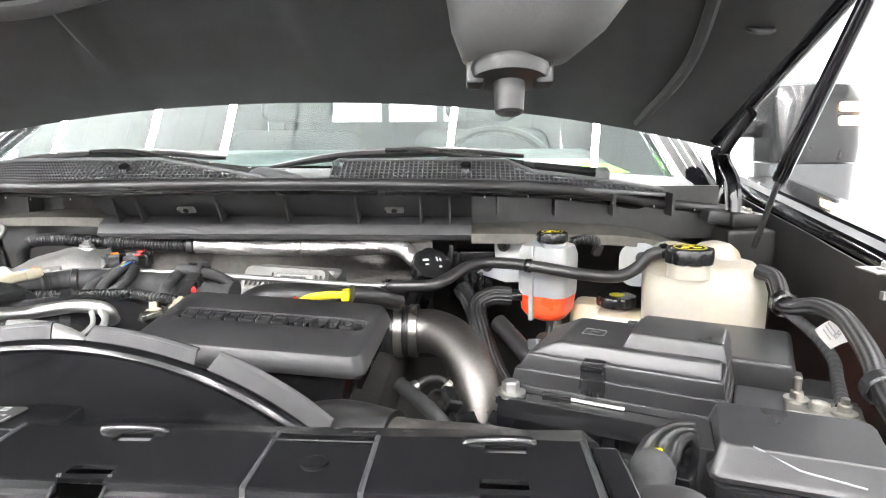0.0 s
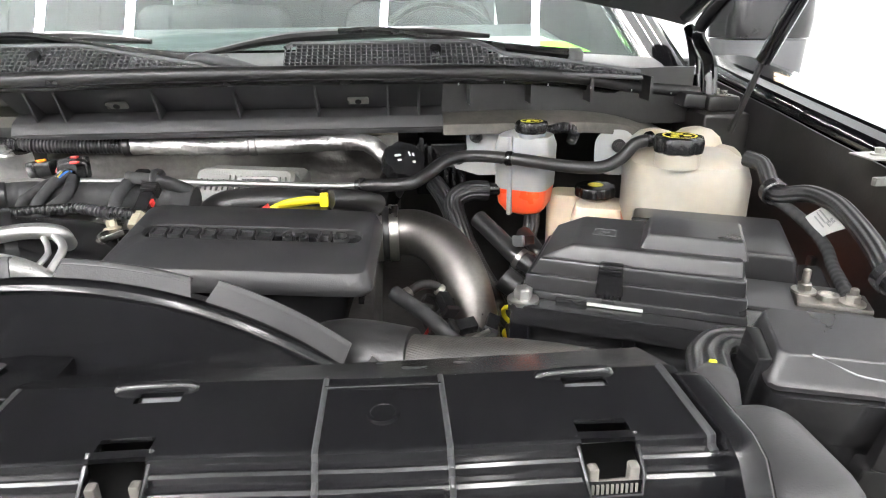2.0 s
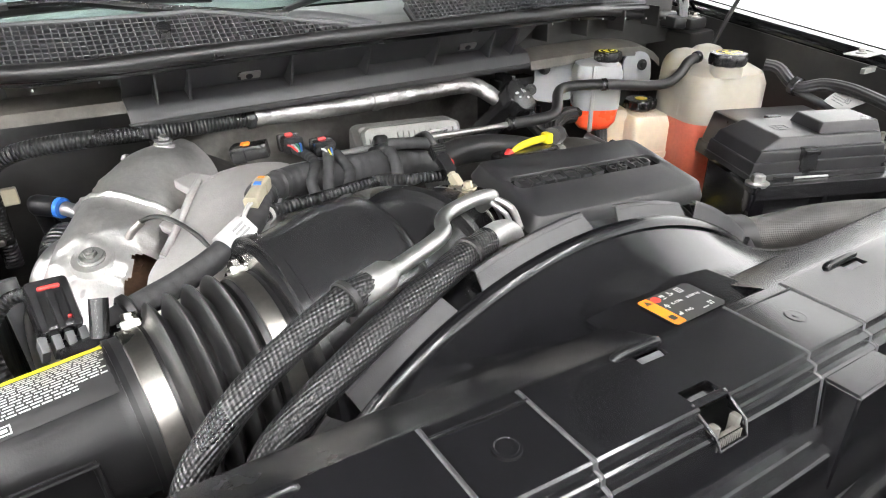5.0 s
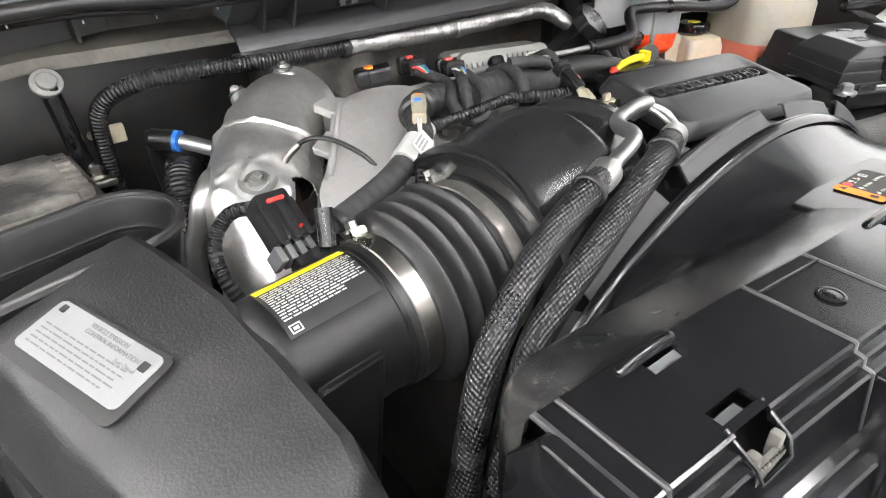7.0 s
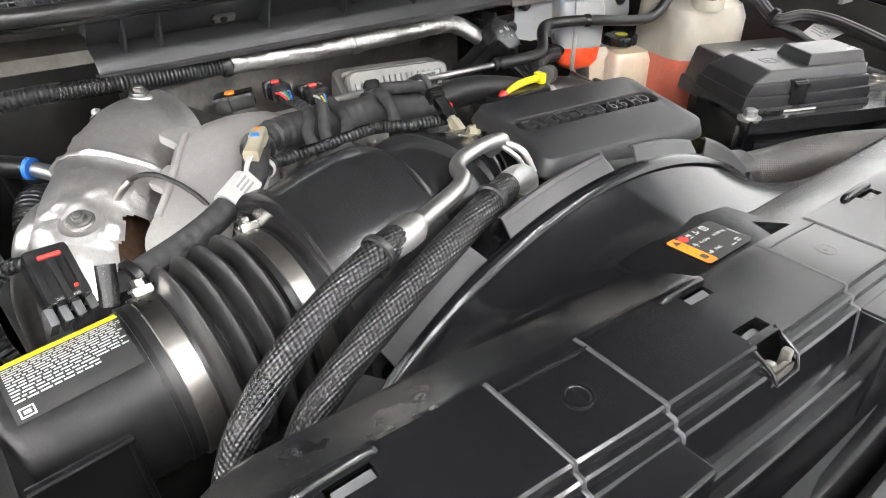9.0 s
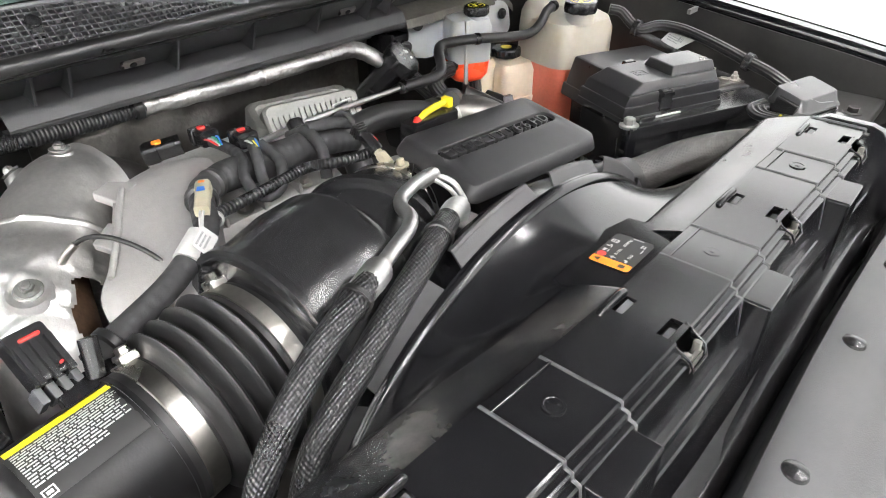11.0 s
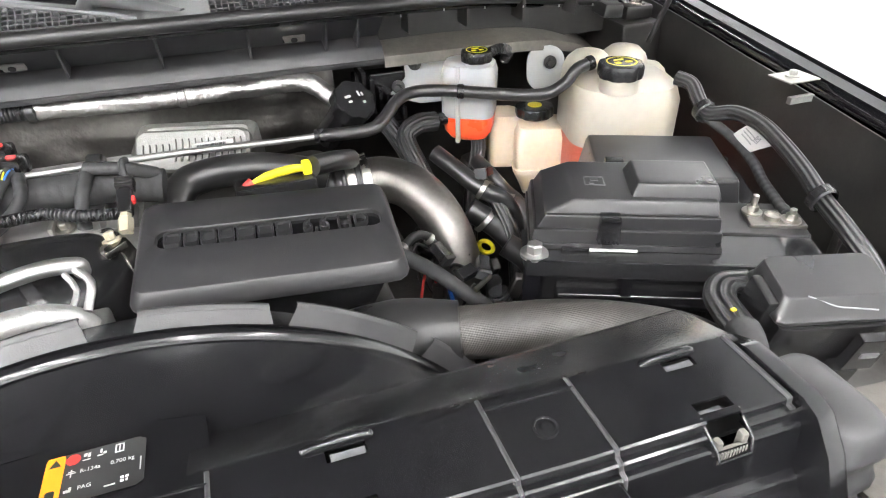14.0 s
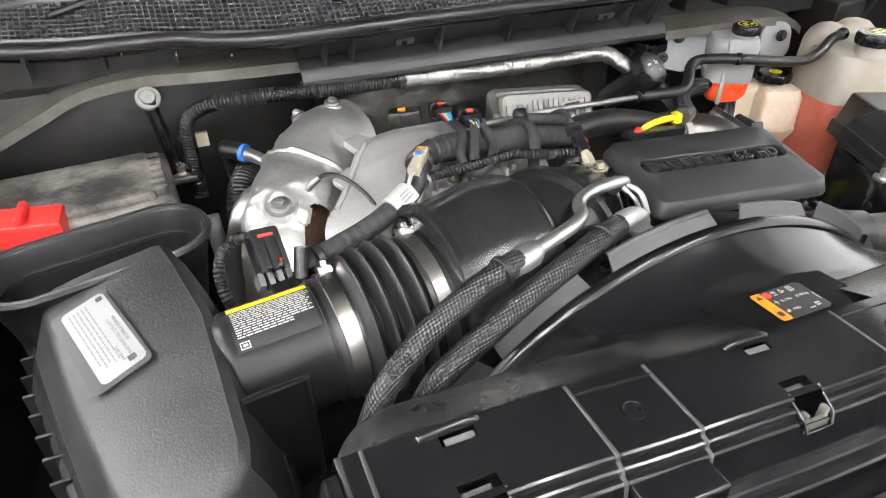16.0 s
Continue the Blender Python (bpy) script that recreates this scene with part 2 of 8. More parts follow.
def part(name, bm, mat, parent, label=""):
    ob = finish(name, bm, mat)
    attach(ob, parent)
    if label:
        ob["label"] = label
    return ob


def whole(name, bm, mat, label, category, group="", kind=""):
    return tagged(finish(name, bm, mat), label, category, group, kind)


def ring(w, h, r, n=48, at=(0, 0), z=0.0):
    """A rounded rectangle as n points, by even steps of a stretched angle."""
    out = []
    a, b = w / 2, h / 2
    r = min(r, a - 1e-5, b - 1e-5)
    for i in range(n):
        p = 2 * math.pi * (i + 0.5) / n
        dx, dy = a * math.cos(p), b * math.sin(p)
        lo, hi = 0.0, 2.0
        for _ in range(30):
            k = (lo + hi) / 2
            qx, qy = abs(dx * k) - (a - r), abs(dy * k) - (b - r)
            d = math.hypot(max(qx, 0), max(qy, 0)) + min(max(qx, qy), 0) - r
            lo, hi = (k, hi) if d < 0 else (lo, k)
        out.append(Vector((at[0] + dx * lo, at[1] + dy * lo, z)))
    return out


def loft(bm, rings, cap=(True, True), closed=True, m=None):
    rows = [[bm.verts.new((m @ Vector(p)) if m else Vector(p)) for p in r] for r in rings]
    n = len(rows[0])
    for a, b in zip(rows, rows[1:]):
        for i in range(n if closed else n - 1):
            j = (i + 1) % n
            bm.faces.new((a[i], a[j], b[j], b[i]))
    if closed and cap[0]:
        bm.faces.new(rows[0][::-1])
    if closed and cap[1]:
        bm.faces.new(rows[-1])
    return rows


def lathe(bm, profile, m=None, n=32, lobes=0, depth=0.0, cap=(True, True)):
    """Spins (radius, height) pairs round z; lobes gives a fluted grip."""
    rings = []
    for r, z in profile:
        rings.append([Vector((math.cos(a) * r * (1 + depth * (abs(math.cos(a * lobes / 2)) - 0.5) if lobes else 1),
                              math.sin(a) * r * (1 + depth * (abs(math.cos(a * lobes / 2)) - 0.5) if lobes else 1), z))
                      for a in (2 * math.pi * i / n for i in range(n))])
    loft(bm, rings, cap, True, m)


def cube(bm, x0, x1, y0, y1, z0, z1, m=None, bevel=0.0, seg=2, taper=0.0):
    """A box; taper draws its top in by that much on every side."""
    t = taper
    pts = [(x0, y0, z0), (x1, y0, z0), (x1, y1, z0), (x0, y1, z0), (x0 + t, y0 + t, z1), (x1 - t, y0 + t, z1), (x1 - t, y1 - t, z1), (x0 + t, y1 - t, z1)]
    v = [bm.verts.new((m @ Vector(p)) if m else Vector(p)) for p in pts]
    fs = [bm.faces.new([v[i] for i in f]) for f in ((3, 2, 1, 0), (4, 5, 6, 7), (0, 1, 5, 4), (1, 2, 6, 5), (2, 3, 7, 6), (3, 0, 4, 7))]
    if bevel:
        es = list({e for f in fs for e in f.edges})
        bmesh.ops.bevel(bm, geom=es, offset=bevel, segments=seg, affect="EDGES", profile=0.5)


def slab(bm, top, drop, grow=0.0, bevel=0.003, seg=2):
    """A block under a top outline given in space, drawn down by drop and widened by grow."""
    top = [Vector(p) for p in top]
    c = sum(top, Vector()) / len(top)
    nrm = (top[1] - top[0]).cross(top[2] - top[1]).normalized()
    if nrm.z < 0:
        top.reverse()
        nrm = -nrm
    low = [p + (p - c).normalized() * grow - nrm * drop for p in top]
    a = [bm.verts.new(p) for p in top]
    b = [bm.verts.new(p) for p in low]
    n = len(top)
    fs = [bm.faces.new(a), bm.faces.new(b[::-1])] + [bm.faces.new((b[i], b[(i + 1) % n], a[(i + 1) % n], a[i])) for i in range(n)]
    if bevel:
        es = list({e for f in fs for e in f.edges})
        bmesh.ops.bevel(bm, geom=es, offset=bevel, segments=seg, affect="EDGES", profile=0.5)


def curve(pts, step=0.006):
    """Even points on a smooth line through pts."""
    p = [Vector(q) for q in pts]
    p = [p[0] * 2 - p[1]] + p + [p[-1] * 2 - p[-2]]
    out = []
    for i in range(1, len(p) - 2):
        k = max(2, int((p[i + 1] - p[i]).length / step))
        for j in range(k):
            t = j / k
            out.append(0.5 * ((2 * p[i]) + (p[i + 1] - p[i - 1]) * t + (2 * p[i - 1] - 5 * p[i] + 4 * p[i + 1] - p[i + 2]) * t * t
                              + (3 * p[i] - p[i - 1] - 3 * p[i + 1] + p[i + 2]) * t ** 3))
    out.append(p[-2])
    return out


def tube(bm, pts, r, n=16, step=0.006, smooth=True, flat=1.0, wobble=0.0, up=None):
    """A hose along pts; r is a radius, a list of radii at pts, or a function of (share of the length, metres)."""
    line = curve(pts, step) if smooth else [Vector(q) for q in pts]
    length = [0.0]
    for a, b in zip(line, line[1:]):
        length.append(length[-1] + (b - a).length)
    if isinstance(r, (list, tuple)):
        knots, acc = [0.0], 0.0
        for a, b in zip(pts, pts[1:]):
            acc += (Vector(b) - Vector(a)).length
            knots.append(acc)
        radius = lambda u, s: float(np.interp(u * acc, knots, r))
    elif callable(r):
        radius = r
    else:
        radius = lambda u, s: r
    uv = bm.loops.layers.uv.verify()
    t0 = (line[1] - line[0]).normalized()
    side = t0.orthogonal().normalized() if up is None else (Vector(up) - t0 * t0.dot(Vector(up))).normalized()
    rows = []
    for i, p in enumerate(line):
        t = ((line[min(i + 1, len(line) - 1)]) - line[max(i - 1, 0)]).normalized()
        side = (side - t * side.dot(t)).normalized()
        other = t.cross(side)
        q = radius(length[i] / length[-1], length[i])
        row = []
        for k in range(n):
            a = 2 * math.pi * k / n
            w = 1 + wobble * noise.noise(p * 25 + Vector((math.cos(a), math.sin(a), 0)) * 1.5) if wobble else 1
            row.append(bm.verts.new(p + (side * math.cos(a) * flat + other * math.sin(a)) * q * w))
        rows.append((row, q, length[i]))
    for (a, qa, sa), (b, qb, sb) in zip(rows, rows[1:]):
        for k in range(n):
            j = (k + 1) % n
            f = bm.faces.new((a[k], a[j], b[j], b[k]))
            c = 2 * math.pi * qa
            for lp, (u, v) in zip(f.loops, ((k / n * c, sa), ((k + 1) / n * c, sa), ((k + 1) / n * c, sb), (k / n * c, sb))):
                lp[uv].uv = (u, v)
    bm.faces.new(rows[0][0][::-1])
    bm.faces.new(rows[-1][0])


def made(fn, *a, **k):
    bm = bmesh.new()
    fn(bm, *a, **k)
    return bm


def frame_at(o, x, y):
    """A local frame with origin o, x along x and y as near to y as can be."""
    x = Vector(x).normalized()
    z = x.cross(Vector(y)).normalized()
    y = z.cross(x)
    m = Matrix((x, y, z)).transposed().to_4x4()
    m.translation = o
    return m


def towards(o, z):
    """A local frame at o whose z points along z."""
    m = Vector(z).to_track_quat("Z", "Y").to_matrix().to_4x4()
    m.translation = o
    return m


def bolt(bm, o, z=(0, 0, 1), r=0.007, h=0.008):
    m = towards(o, z)
    lathe(bm, [(r * 1.7, 0), (r * 1.7, h * 0.25), (r * 1.1, h * 0.3)], m, 20)
    lathe(bm, [(r, h * 0.25), (r, h * 0.9), (r * 0.8, h)], m, 6)


def letters(text, size, m, mat, parent, name="lettering", depth=0.0001):
    cu = bpy.data.curves.new(name, "FONT")
    cu.body, cu.size, cu.extrude = text, size, depth
    tmp = bpy.data.objects.new(name, cu)
    scene.collection.objects.link(tmp)
    me = bpy.data.meshes.new_from_object(tmp.evaluated_get(bpy.context.evaluated_depsgraph_get()))
    bpy.data.objects.remove(tmp)
    me.transform(m)
    me.materials.clear()
    me.materials.append(mat)
    return attach(new(name, me), parent)


def band(bm, o, axis, r, width, thick=0.0012, n=48):
    """A hose clamp's strap."""
    m = towards(o, axis)
    lathe(bm, [(r, -width / 2), (r + thick, -width / 2 + 0.0008), (r + thick, width / 2 - 0.0008), (r, width / 2)], m, n, cap=(False, False))


def bars(bm, m, x, y, w, rows, pitch, thick, seed, fill=0.95, z=0.0003):
    """Rows of short dark strokes that stand for small print."""
    rnd = random.Random(seed)
    for i in range(rows):
        px = x
        end = x + w * (fill if i % 4 else 0.99) * rnd.uniform(0.85, 1)
        while px < end:
            q = min(end, px + rnd.uniform(0.03, 0.11) * w)
            pts = [(px, y - i * pitch, z), (q, y - i * pitch, z), (q, y - i * pitch + thick, z), (px, y - i * pitch + thick, z)]
            bm.faces.new([bm.verts.new(m @ Vector(p)) for p in pts])
            px = q + w * 0.012


def plate(bm, m, w, h, r=0.002, thick=0.0006, n=40, at=(0, 0)):
    loft(bm, [ring(w, h, r, n, at, 0), ring(w, h, r, n, at, thick)], (True, True), True, m)
MID = -0.29         # the truck's centre line

# the garage ---------------------------------------------------------------
def room():
    x0, x1, y0, y1, h, t = -4.2, 3.8, -3.4, 8.5, 3.9, 0.2
    whole("floor", made(cube, x0 - t, x1 + t, y0 - t, y1 + t, -0.2, 0.0), CONCRETE, "grey sealed concrete garage floor", "floor", kind="structure")
    for nm, b in (("wall_north", (x0, x1, y1, y1 + t)), ("wall_south", (x0, x1, y0 - t, y0)), ("wall_west", (x0 - t, x0, y0 - t, y1 + t)), ("wall_east", (x1, x1 + t, y0 - t, y1 + t))):
        # the south wall is added out of view as a reflector for front-facing parts
        south = nm == "wall_south"
        whole(nm, made(cube, *b, 0.0, h), BOUNCE_GREY if south else WALL, "unseen pale grey closing wall that bounces light into the bay" if south else "plain white painted garage wall", "wall", kind="structure")
    bm = bmesh.new()
    px = x0
    prof = []
    while px < x1:
        prof += [(px, h), (px + 0.235, h), (px + 0.240, h + 0.008), (px + 0.255, h + 0.008), (px + 0.26, h)]
        px += 0.26
    loft(bm, [[Vector((a, y0, b)) for a, b in prof], [Vector((a, y1, b)) for a, b in prof],
              [Vector((a, y1, b + 0.15)) for a, b in prof], [Vector((a, y0, b + 0.15)) for a, b in prof], [Vector((a, y0, b)) for a, b in prof]], closed=False)
    whole("ceiling", bm, CEILING, "white ribbed steel garage ceiling", "ceiling", kind="structure")
    for x in (-3.2, -2.15, -1.5, 0.1, 1.15):
        lamp = thing("strip_light", "long white strip light hung below the ceiling, switched on", "ceiling light", (x, 2.0, h - 0.002), "strip lights under the ceiling")
        for y in (y0 + 1.2, 2.5, y1 - 1.5):
            part("hanger", made(cube, x - 0.004, x + 0.004, y - 0.004, y + 0.004, h - 0.25, h - 0.002), WALL, lamp)
        part("housing", made(cube, x - 0.012, x + 0.012, y0 + 0.4, y1 - 0.6, h - 0.26, h - 0.245, None, 0.004), WALL, lamp)
        part("diffuser", made(cube, x - 0.022, x + 0.022, y0 + 0.45, y1 - 0.65, h - 0.310, h - 0.262, None, 0.010), GLOW, lamp, "glowing white diffuser")


room()

# the truck's body -----------------------------------------------------------
truck = thing("pickup_truck", "black pickup truck with its hood open in a garage", "truck", (MID, 2.5, 0.0))


def shell(bm, a, b, keep=None):
    """A shell between two grids of points; cells that keep(i, j) refuses stay open, with closed rims."""
    nr, nc = len(a), len(a[0])
    va = [[bm.verts.new(Vector(p)) for p in r] for r in a]
    vb = [[bm.verts.new(Vector(p)) for p in r] for r in b]
    on = [[keep is None or keep(i, j) for j in range(nc - 1)] for i in range(nr - 1)]
    there = lambda i, j: 0 <= i < nr - 1 and 0 <= j < nc - 1 and on[i][j]
    for i in range(nr - 1):
        for j in range(nc - 1):
            if not on[i][j]:
                continue
            bm.faces.new((va[i][j], va[i + 1][j], va[i + 1][j + 1], va[i][j + 1]))
            bm.faces.new((vb[i][j], vb[i][j + 1], vb[i + 1][j + 1], vb[i + 1][j]))
            for di, dj, p, q in ((-1, 0, (i, j), (i, j + 1)), (1, 0, (i + 1, j + 1), (i + 1, j)), (0, -1, (i + 1, j), (i, j)), (0, 1, (i, j + 1), (i + 1, j + 1))):
                if not there(i + di, j + dj):
                    bm.faces.new((va[p[0]][p[1]], va[q[0]][q[1]], vb[q[0]][q[1]], vb[p[0]][p[1]]))
    for v in [v for v in bm.verts if not v.link_faces]:
        bm.verts.remove(v)


def sheet(bm, rows, thick, direction, keep=None):
    """A thin shell from rows of points, thickened along direction."""
    d = Vector(direction) * thick
    shell(bm, rows, [[Vector(p) + d for p in r] for r in rows], keep)


def mirror_x(x, side):
    return x if side > 0 else 2 * MID - x


def fenders():
    prof = [(0.503, None), (0.503, -0.014), (0.505, -0.004), (0.509, 0.001), (0.528, 0.003), (0.531, -0.003), (0.539, -0.003), (0.542, 0.002), (0.549, 0.002), (0.585, 0.002), (0.63, -0.006), (0.68, -0.032), (0.72, -0.09), (0.745, -0.24), (0.745, None)]
    flange = lambda y: 1.479 + 0.135 * (y - 0.69) - 0.06 * max(0, (0.45 - y)) ** 1.5
    for side in (1, -1):
        bm = bmesh.new()
        rows = []
        for k in range(15):
            y = 0.10 + k * (1.20 - 0.10) / 14
            rows.append([(mirror_x(px, side), y, 0.95 if dz is None else flange(y) + dz) for px, dz in prof])
        sheet(bm, rows, 0.003, (0, 0, -1))
        part("fender", bm, PAINT, truck, "glossy black painted front fender")
        bm = bmesh.new()
        xi = mirror_x(0.4965, side)
        sheet(bm, [[(xi + side * 0.004 * noise.noise(Vector((y * 6, z * 8, side))), y, z) for z in [0.95 + (flange(y) - 0.018 - 0.95) * j / 8 for j in range(9)]] for y in [0.18 + 0.94 * k / 20 for k in range(21)]], 0.003, (side, 0, 0))
        part("inner_fender", bm, PRIMER, truck, "dusty dark inner fender panel")
        for k in range(3):
            y = 0.36 + k * 0.21
            bm = bmesh.new()
            a, b = sorted((mirror_x(0.487, side), mirror_x(0.497, side)))
            cube(bm, a, b, y, y + 0.012, 0.95, 1.33, None, 0.004)
            part("fender_rib", bm, PRIMER, truck)
        # tapped bracket on the flange
        bm = bmesh.new()
        a, b = sorted((mirror_x(0.453, side), mirror_x(0.500, side)))
        cube(bm, a, b, 0.675, 0.712, 1.4795, 1.4815, None, 0.0008)
        bolt(bm, (mirror_x(0.474, side), 0.694, 1.4815), r=0.005)
        part("fender_bracket", bm, MODULE, truck, "small steel bracket with a bolt")
        bm = bmesh.new()
        cube(bm, a + 0.010, b, 0.676, 0.683, 1.452, 1.461, None, 0.0008)
        part("fender_tab", bm, MODULE, truck)
        # hinge tower
        bm = bmesh.new()
        a, b = sorted((mirror_x(0.425, side), mirror_x(0.500, side)))
        cube(bm, a, b, 0.985, 1.10, 1.30, 1.482, None, 0.008)
        part("hinge_tower", bm, PRIMER, truck, "dusty steel hinge tower")
        bm = bmesh.new()
        cube(bm, a + 0.012, b - 0.012, 1.0, 1.06, 1.482, 1.505, None, 0.006)
        part("hinge_seat", bm, PRIMER, truck)
        for by in (1.008, 1.032):
            bm = bmesh.new()
            bolt(bm, (mirror_x(0.462, side), by, 1.505), r=0.006)
            part("hinge_bolt", bm, STEEL, truck)


fenders()


def firewall():
    bm = bmesh.new()
    rows = []
    for k in range(25):
        x = -1.09 + k * (0.51 + 1.09) / 24
        bow = 0.02 * math.sin(k * 1.3)
        rows.append([(x, 1.12 + 0.01 * math.sin(k * 0.9), 0.85), (x, 1.13 + bow * 0.3, 1.2), (x, 1.125, 1.36), (x, 1.125 if x < -0.6 else 1.10, 1.42), (x, 1.135 if x < -0.6 else 1.085, 1.47)])
    sheet(bm, rows, 0.004, (0, 1, 0))
    part("firewall", bm, PRIMER, truck, "dusty black steel firewall")
    # ledges on both sides of the ribbed panel
    def ledge(pts, name, deep=1.0):
        bm = bmesh.new()
        line = curve(pts, 0.02)
        rows = [[p + Vector((0, -0.012, -0.012)), p + Vector((0, -0.010, 0.0)), p + Vector((0, 0.04 * deep, 0.012 * deep)), p + Vector((0, 0.10 * deep, 0.014 * deep)), p + Vector((0, 0.10 * deep, 0.06))] for p in line]
        sheet(bm, rows, 0.003, (0, 0, -1))
        part(name, bm, SILL_DUST, truck, "dusty beige steel ledge along the firewall")
    ledge([(0.036, 1.008, 1.474), (0.15, 1.005, 1.474), (0.27, 1.012, 1.470), (0.35, 1.03, 1.455), (0.42, 1.06, 1.425)], "cowl_ledge")
    ledge([(-0.575, 1.055, 1.494), (-0.68, 1.062, 1.495), (-0.74, 1.086, 1.491), (-0.80, 1.104, 1.488), (-0.87, 1.106, 1.479), (-0.92, 1.098, 1.460), (-1.04, 1.080, 1.412)], "cowl_ledge", 0.5)
    # dark recess wall under the seal, on both sides
    for x0, x1, y, z in ((0.036, 0.43, 1.045, 1.46), (-1.05, -0.578, 1.118, 1.485)):
        part("cowl_wall", made(cube, x0, x1, y, y + 0.010, z, 1.545), PRIMER, truck)
        for k in range(4):
            xr = x0 + 0.04 + k * 0.09
            part("cowl_wall_rib", made(cube, xr, xr + 0.004, y - 0.040, y, 1.50, 1.535), PRIMER, truck)


firewall()


def cowl():
    c = thing("cowl_trim", "black plastic cowl trim with ribbed front and rubber seal", "cowl trim", (MID, 1.0, 1.47))
    bm = bmesh.new()
    prof = [(0.978, 1.541), (0.992, 1.530), (1.014, 1.512), (1.032, 1.4995), (1.034, 1.4975), (1.010, 1.4890), (1.005, 1.485), (1.001, 1.477), (0.998, 1.472), (1.001, 1.466), (1.03, 1.464)]
    rows = []
    for k in range(20):
        x = -0.580 + k * 0.616 / 19
        sag = 0.03 * (0.036 - x)
        rows.append([(x, y + sag, z) for y, z in prof])
    sheet(bm, rows, 0.003, (0, 0.3, -1))
    part("ribbed_panel", bm, CHARCOAL, c)
    for x in (-0.545, -0.505, -0.372, -0.260, -0.147, -0.045, 0.0):
        sag = 0.03 * (0.036 - x)
        bm = bmesh.new()
        tri = [(0.985, 1.534), (1.033, 1.500), (1.031, 1.4965), (1.006, 1.4885), (1.000, 1.500)]
        loft(bm, [[Vector((x, y + sag, z)) for y, z in tri], [Vector((x + 0.003, y + sag, z)) for y, z in tri]])
        part("rib", bm, CHARCOAL, c)
    for x, y, z in ((-0.427, 1.0205, 1.513), (-0.086, 1.0105, 1.513)):
        m = frame_at((x, y - 0.003, z - 0.001), (1, -0.03, 0), (0, -0.7, 0.7))
        bm = bmesh.new()
        plate(bm, m, 0.030, 0.013, 0.0015, 0.003)
        part("nut_plate", bm, STEEL, c, "zinc nut plate")
        bm = bmesh.new()
        lathe(bm, [(0.0045, 0.002), (0.0045, 0.0045), (0.002, 0.0048)], m, 16)
        part("nut", bm, INK, c)
    for k in range(22):
        x = -1.0 + k * 0.066
        if -0.60 < x < 0.04:
            continue
        bm = bmesh.new()
        dz = -0.03 * max(0, (abs(x - MID) - 0.42) / 0.3)
        dy = 0.06 * max(0, (abs(x - MID) - 0.35) / 0.4)
        if x < -0.6:
            dy, dz = float(np.interp(x, [-1.02, -0.85, -0.78, -0.68], [0.158, 0.108, 0.08, 0.022])), -0.004
        lathe(bm, [(0.0011, -0.003), (0.0008, 0.0)], Matrix.Translation((x, 0.972 + dy, 1.536 + dz)), 8)
        part("clip_pin", bm, WHITE, c)
    pts = [(0.44, 1.045, 1.506), (0.34, 1.047, 1.517), (0.24, 1.015, 1.535), (0.14, 0.983, 1.547), (0.03, 0.966, 1.552), (-0.13, 0.958, 1.555), (MID, 0.956, 1.556),
           (-0.45, 0.958, 1.555), (-0.61, 0.966, 1.552), (-0.68, 0.994, 1.550), (-0.73, 1.030, 1.549), (-0.78, 1.052, 1.545), (-0.85, 1.080, 1.538), (-0.92, 1.095, 1.539), (-1.02, 1.13, 1.545)]
    bm = bmesh.new()
    tube(bm, pts, 0.0095, 12, 0.02, flat=1.0)
    part("hood_seal", bm, RUBBER, c, "black rubber hood seal")
    bm = bmesh.new()
    tube(bm, [(x, y + 0.012, z - 0.010) for x, y, z in pts], 0.0075, 10, 0.02)
    part("seal_lip", bm, SATIN, c)
    # the deck behind the seal, up to the glass
    bm = bmesh.new()
    rows = []
    for x, y, z in curve(pts, 0.05):
        rows.append([(x, y + 0.008, z - 0.004), (x, y + 0.03, z + 0.0), (x, 1.15, 1.553 - 0.03 * ((x - MID) / 0.75) ** 2), (x, 1.22, 1.575 - 0.03 * ((x - MID) / 0.75) ** 2)])
    sheet(bm, rows, 0.003, (0, 0, -1))
    part("cowl_deck", bm, GREY_PLASTIC, c, "dark grey cowl deck under the glass")
    bm = bmesh.new()
    slab(bm, [(0.405, 1.01, 1.510), (0.440, 1.01, 1.506), (0.45, 1.06, 1.508), (0.405, 1.06, 1.512)], 0.022, 0.003, 0.006)
    part("end_block", bm, RUBBER, c)


cowl()


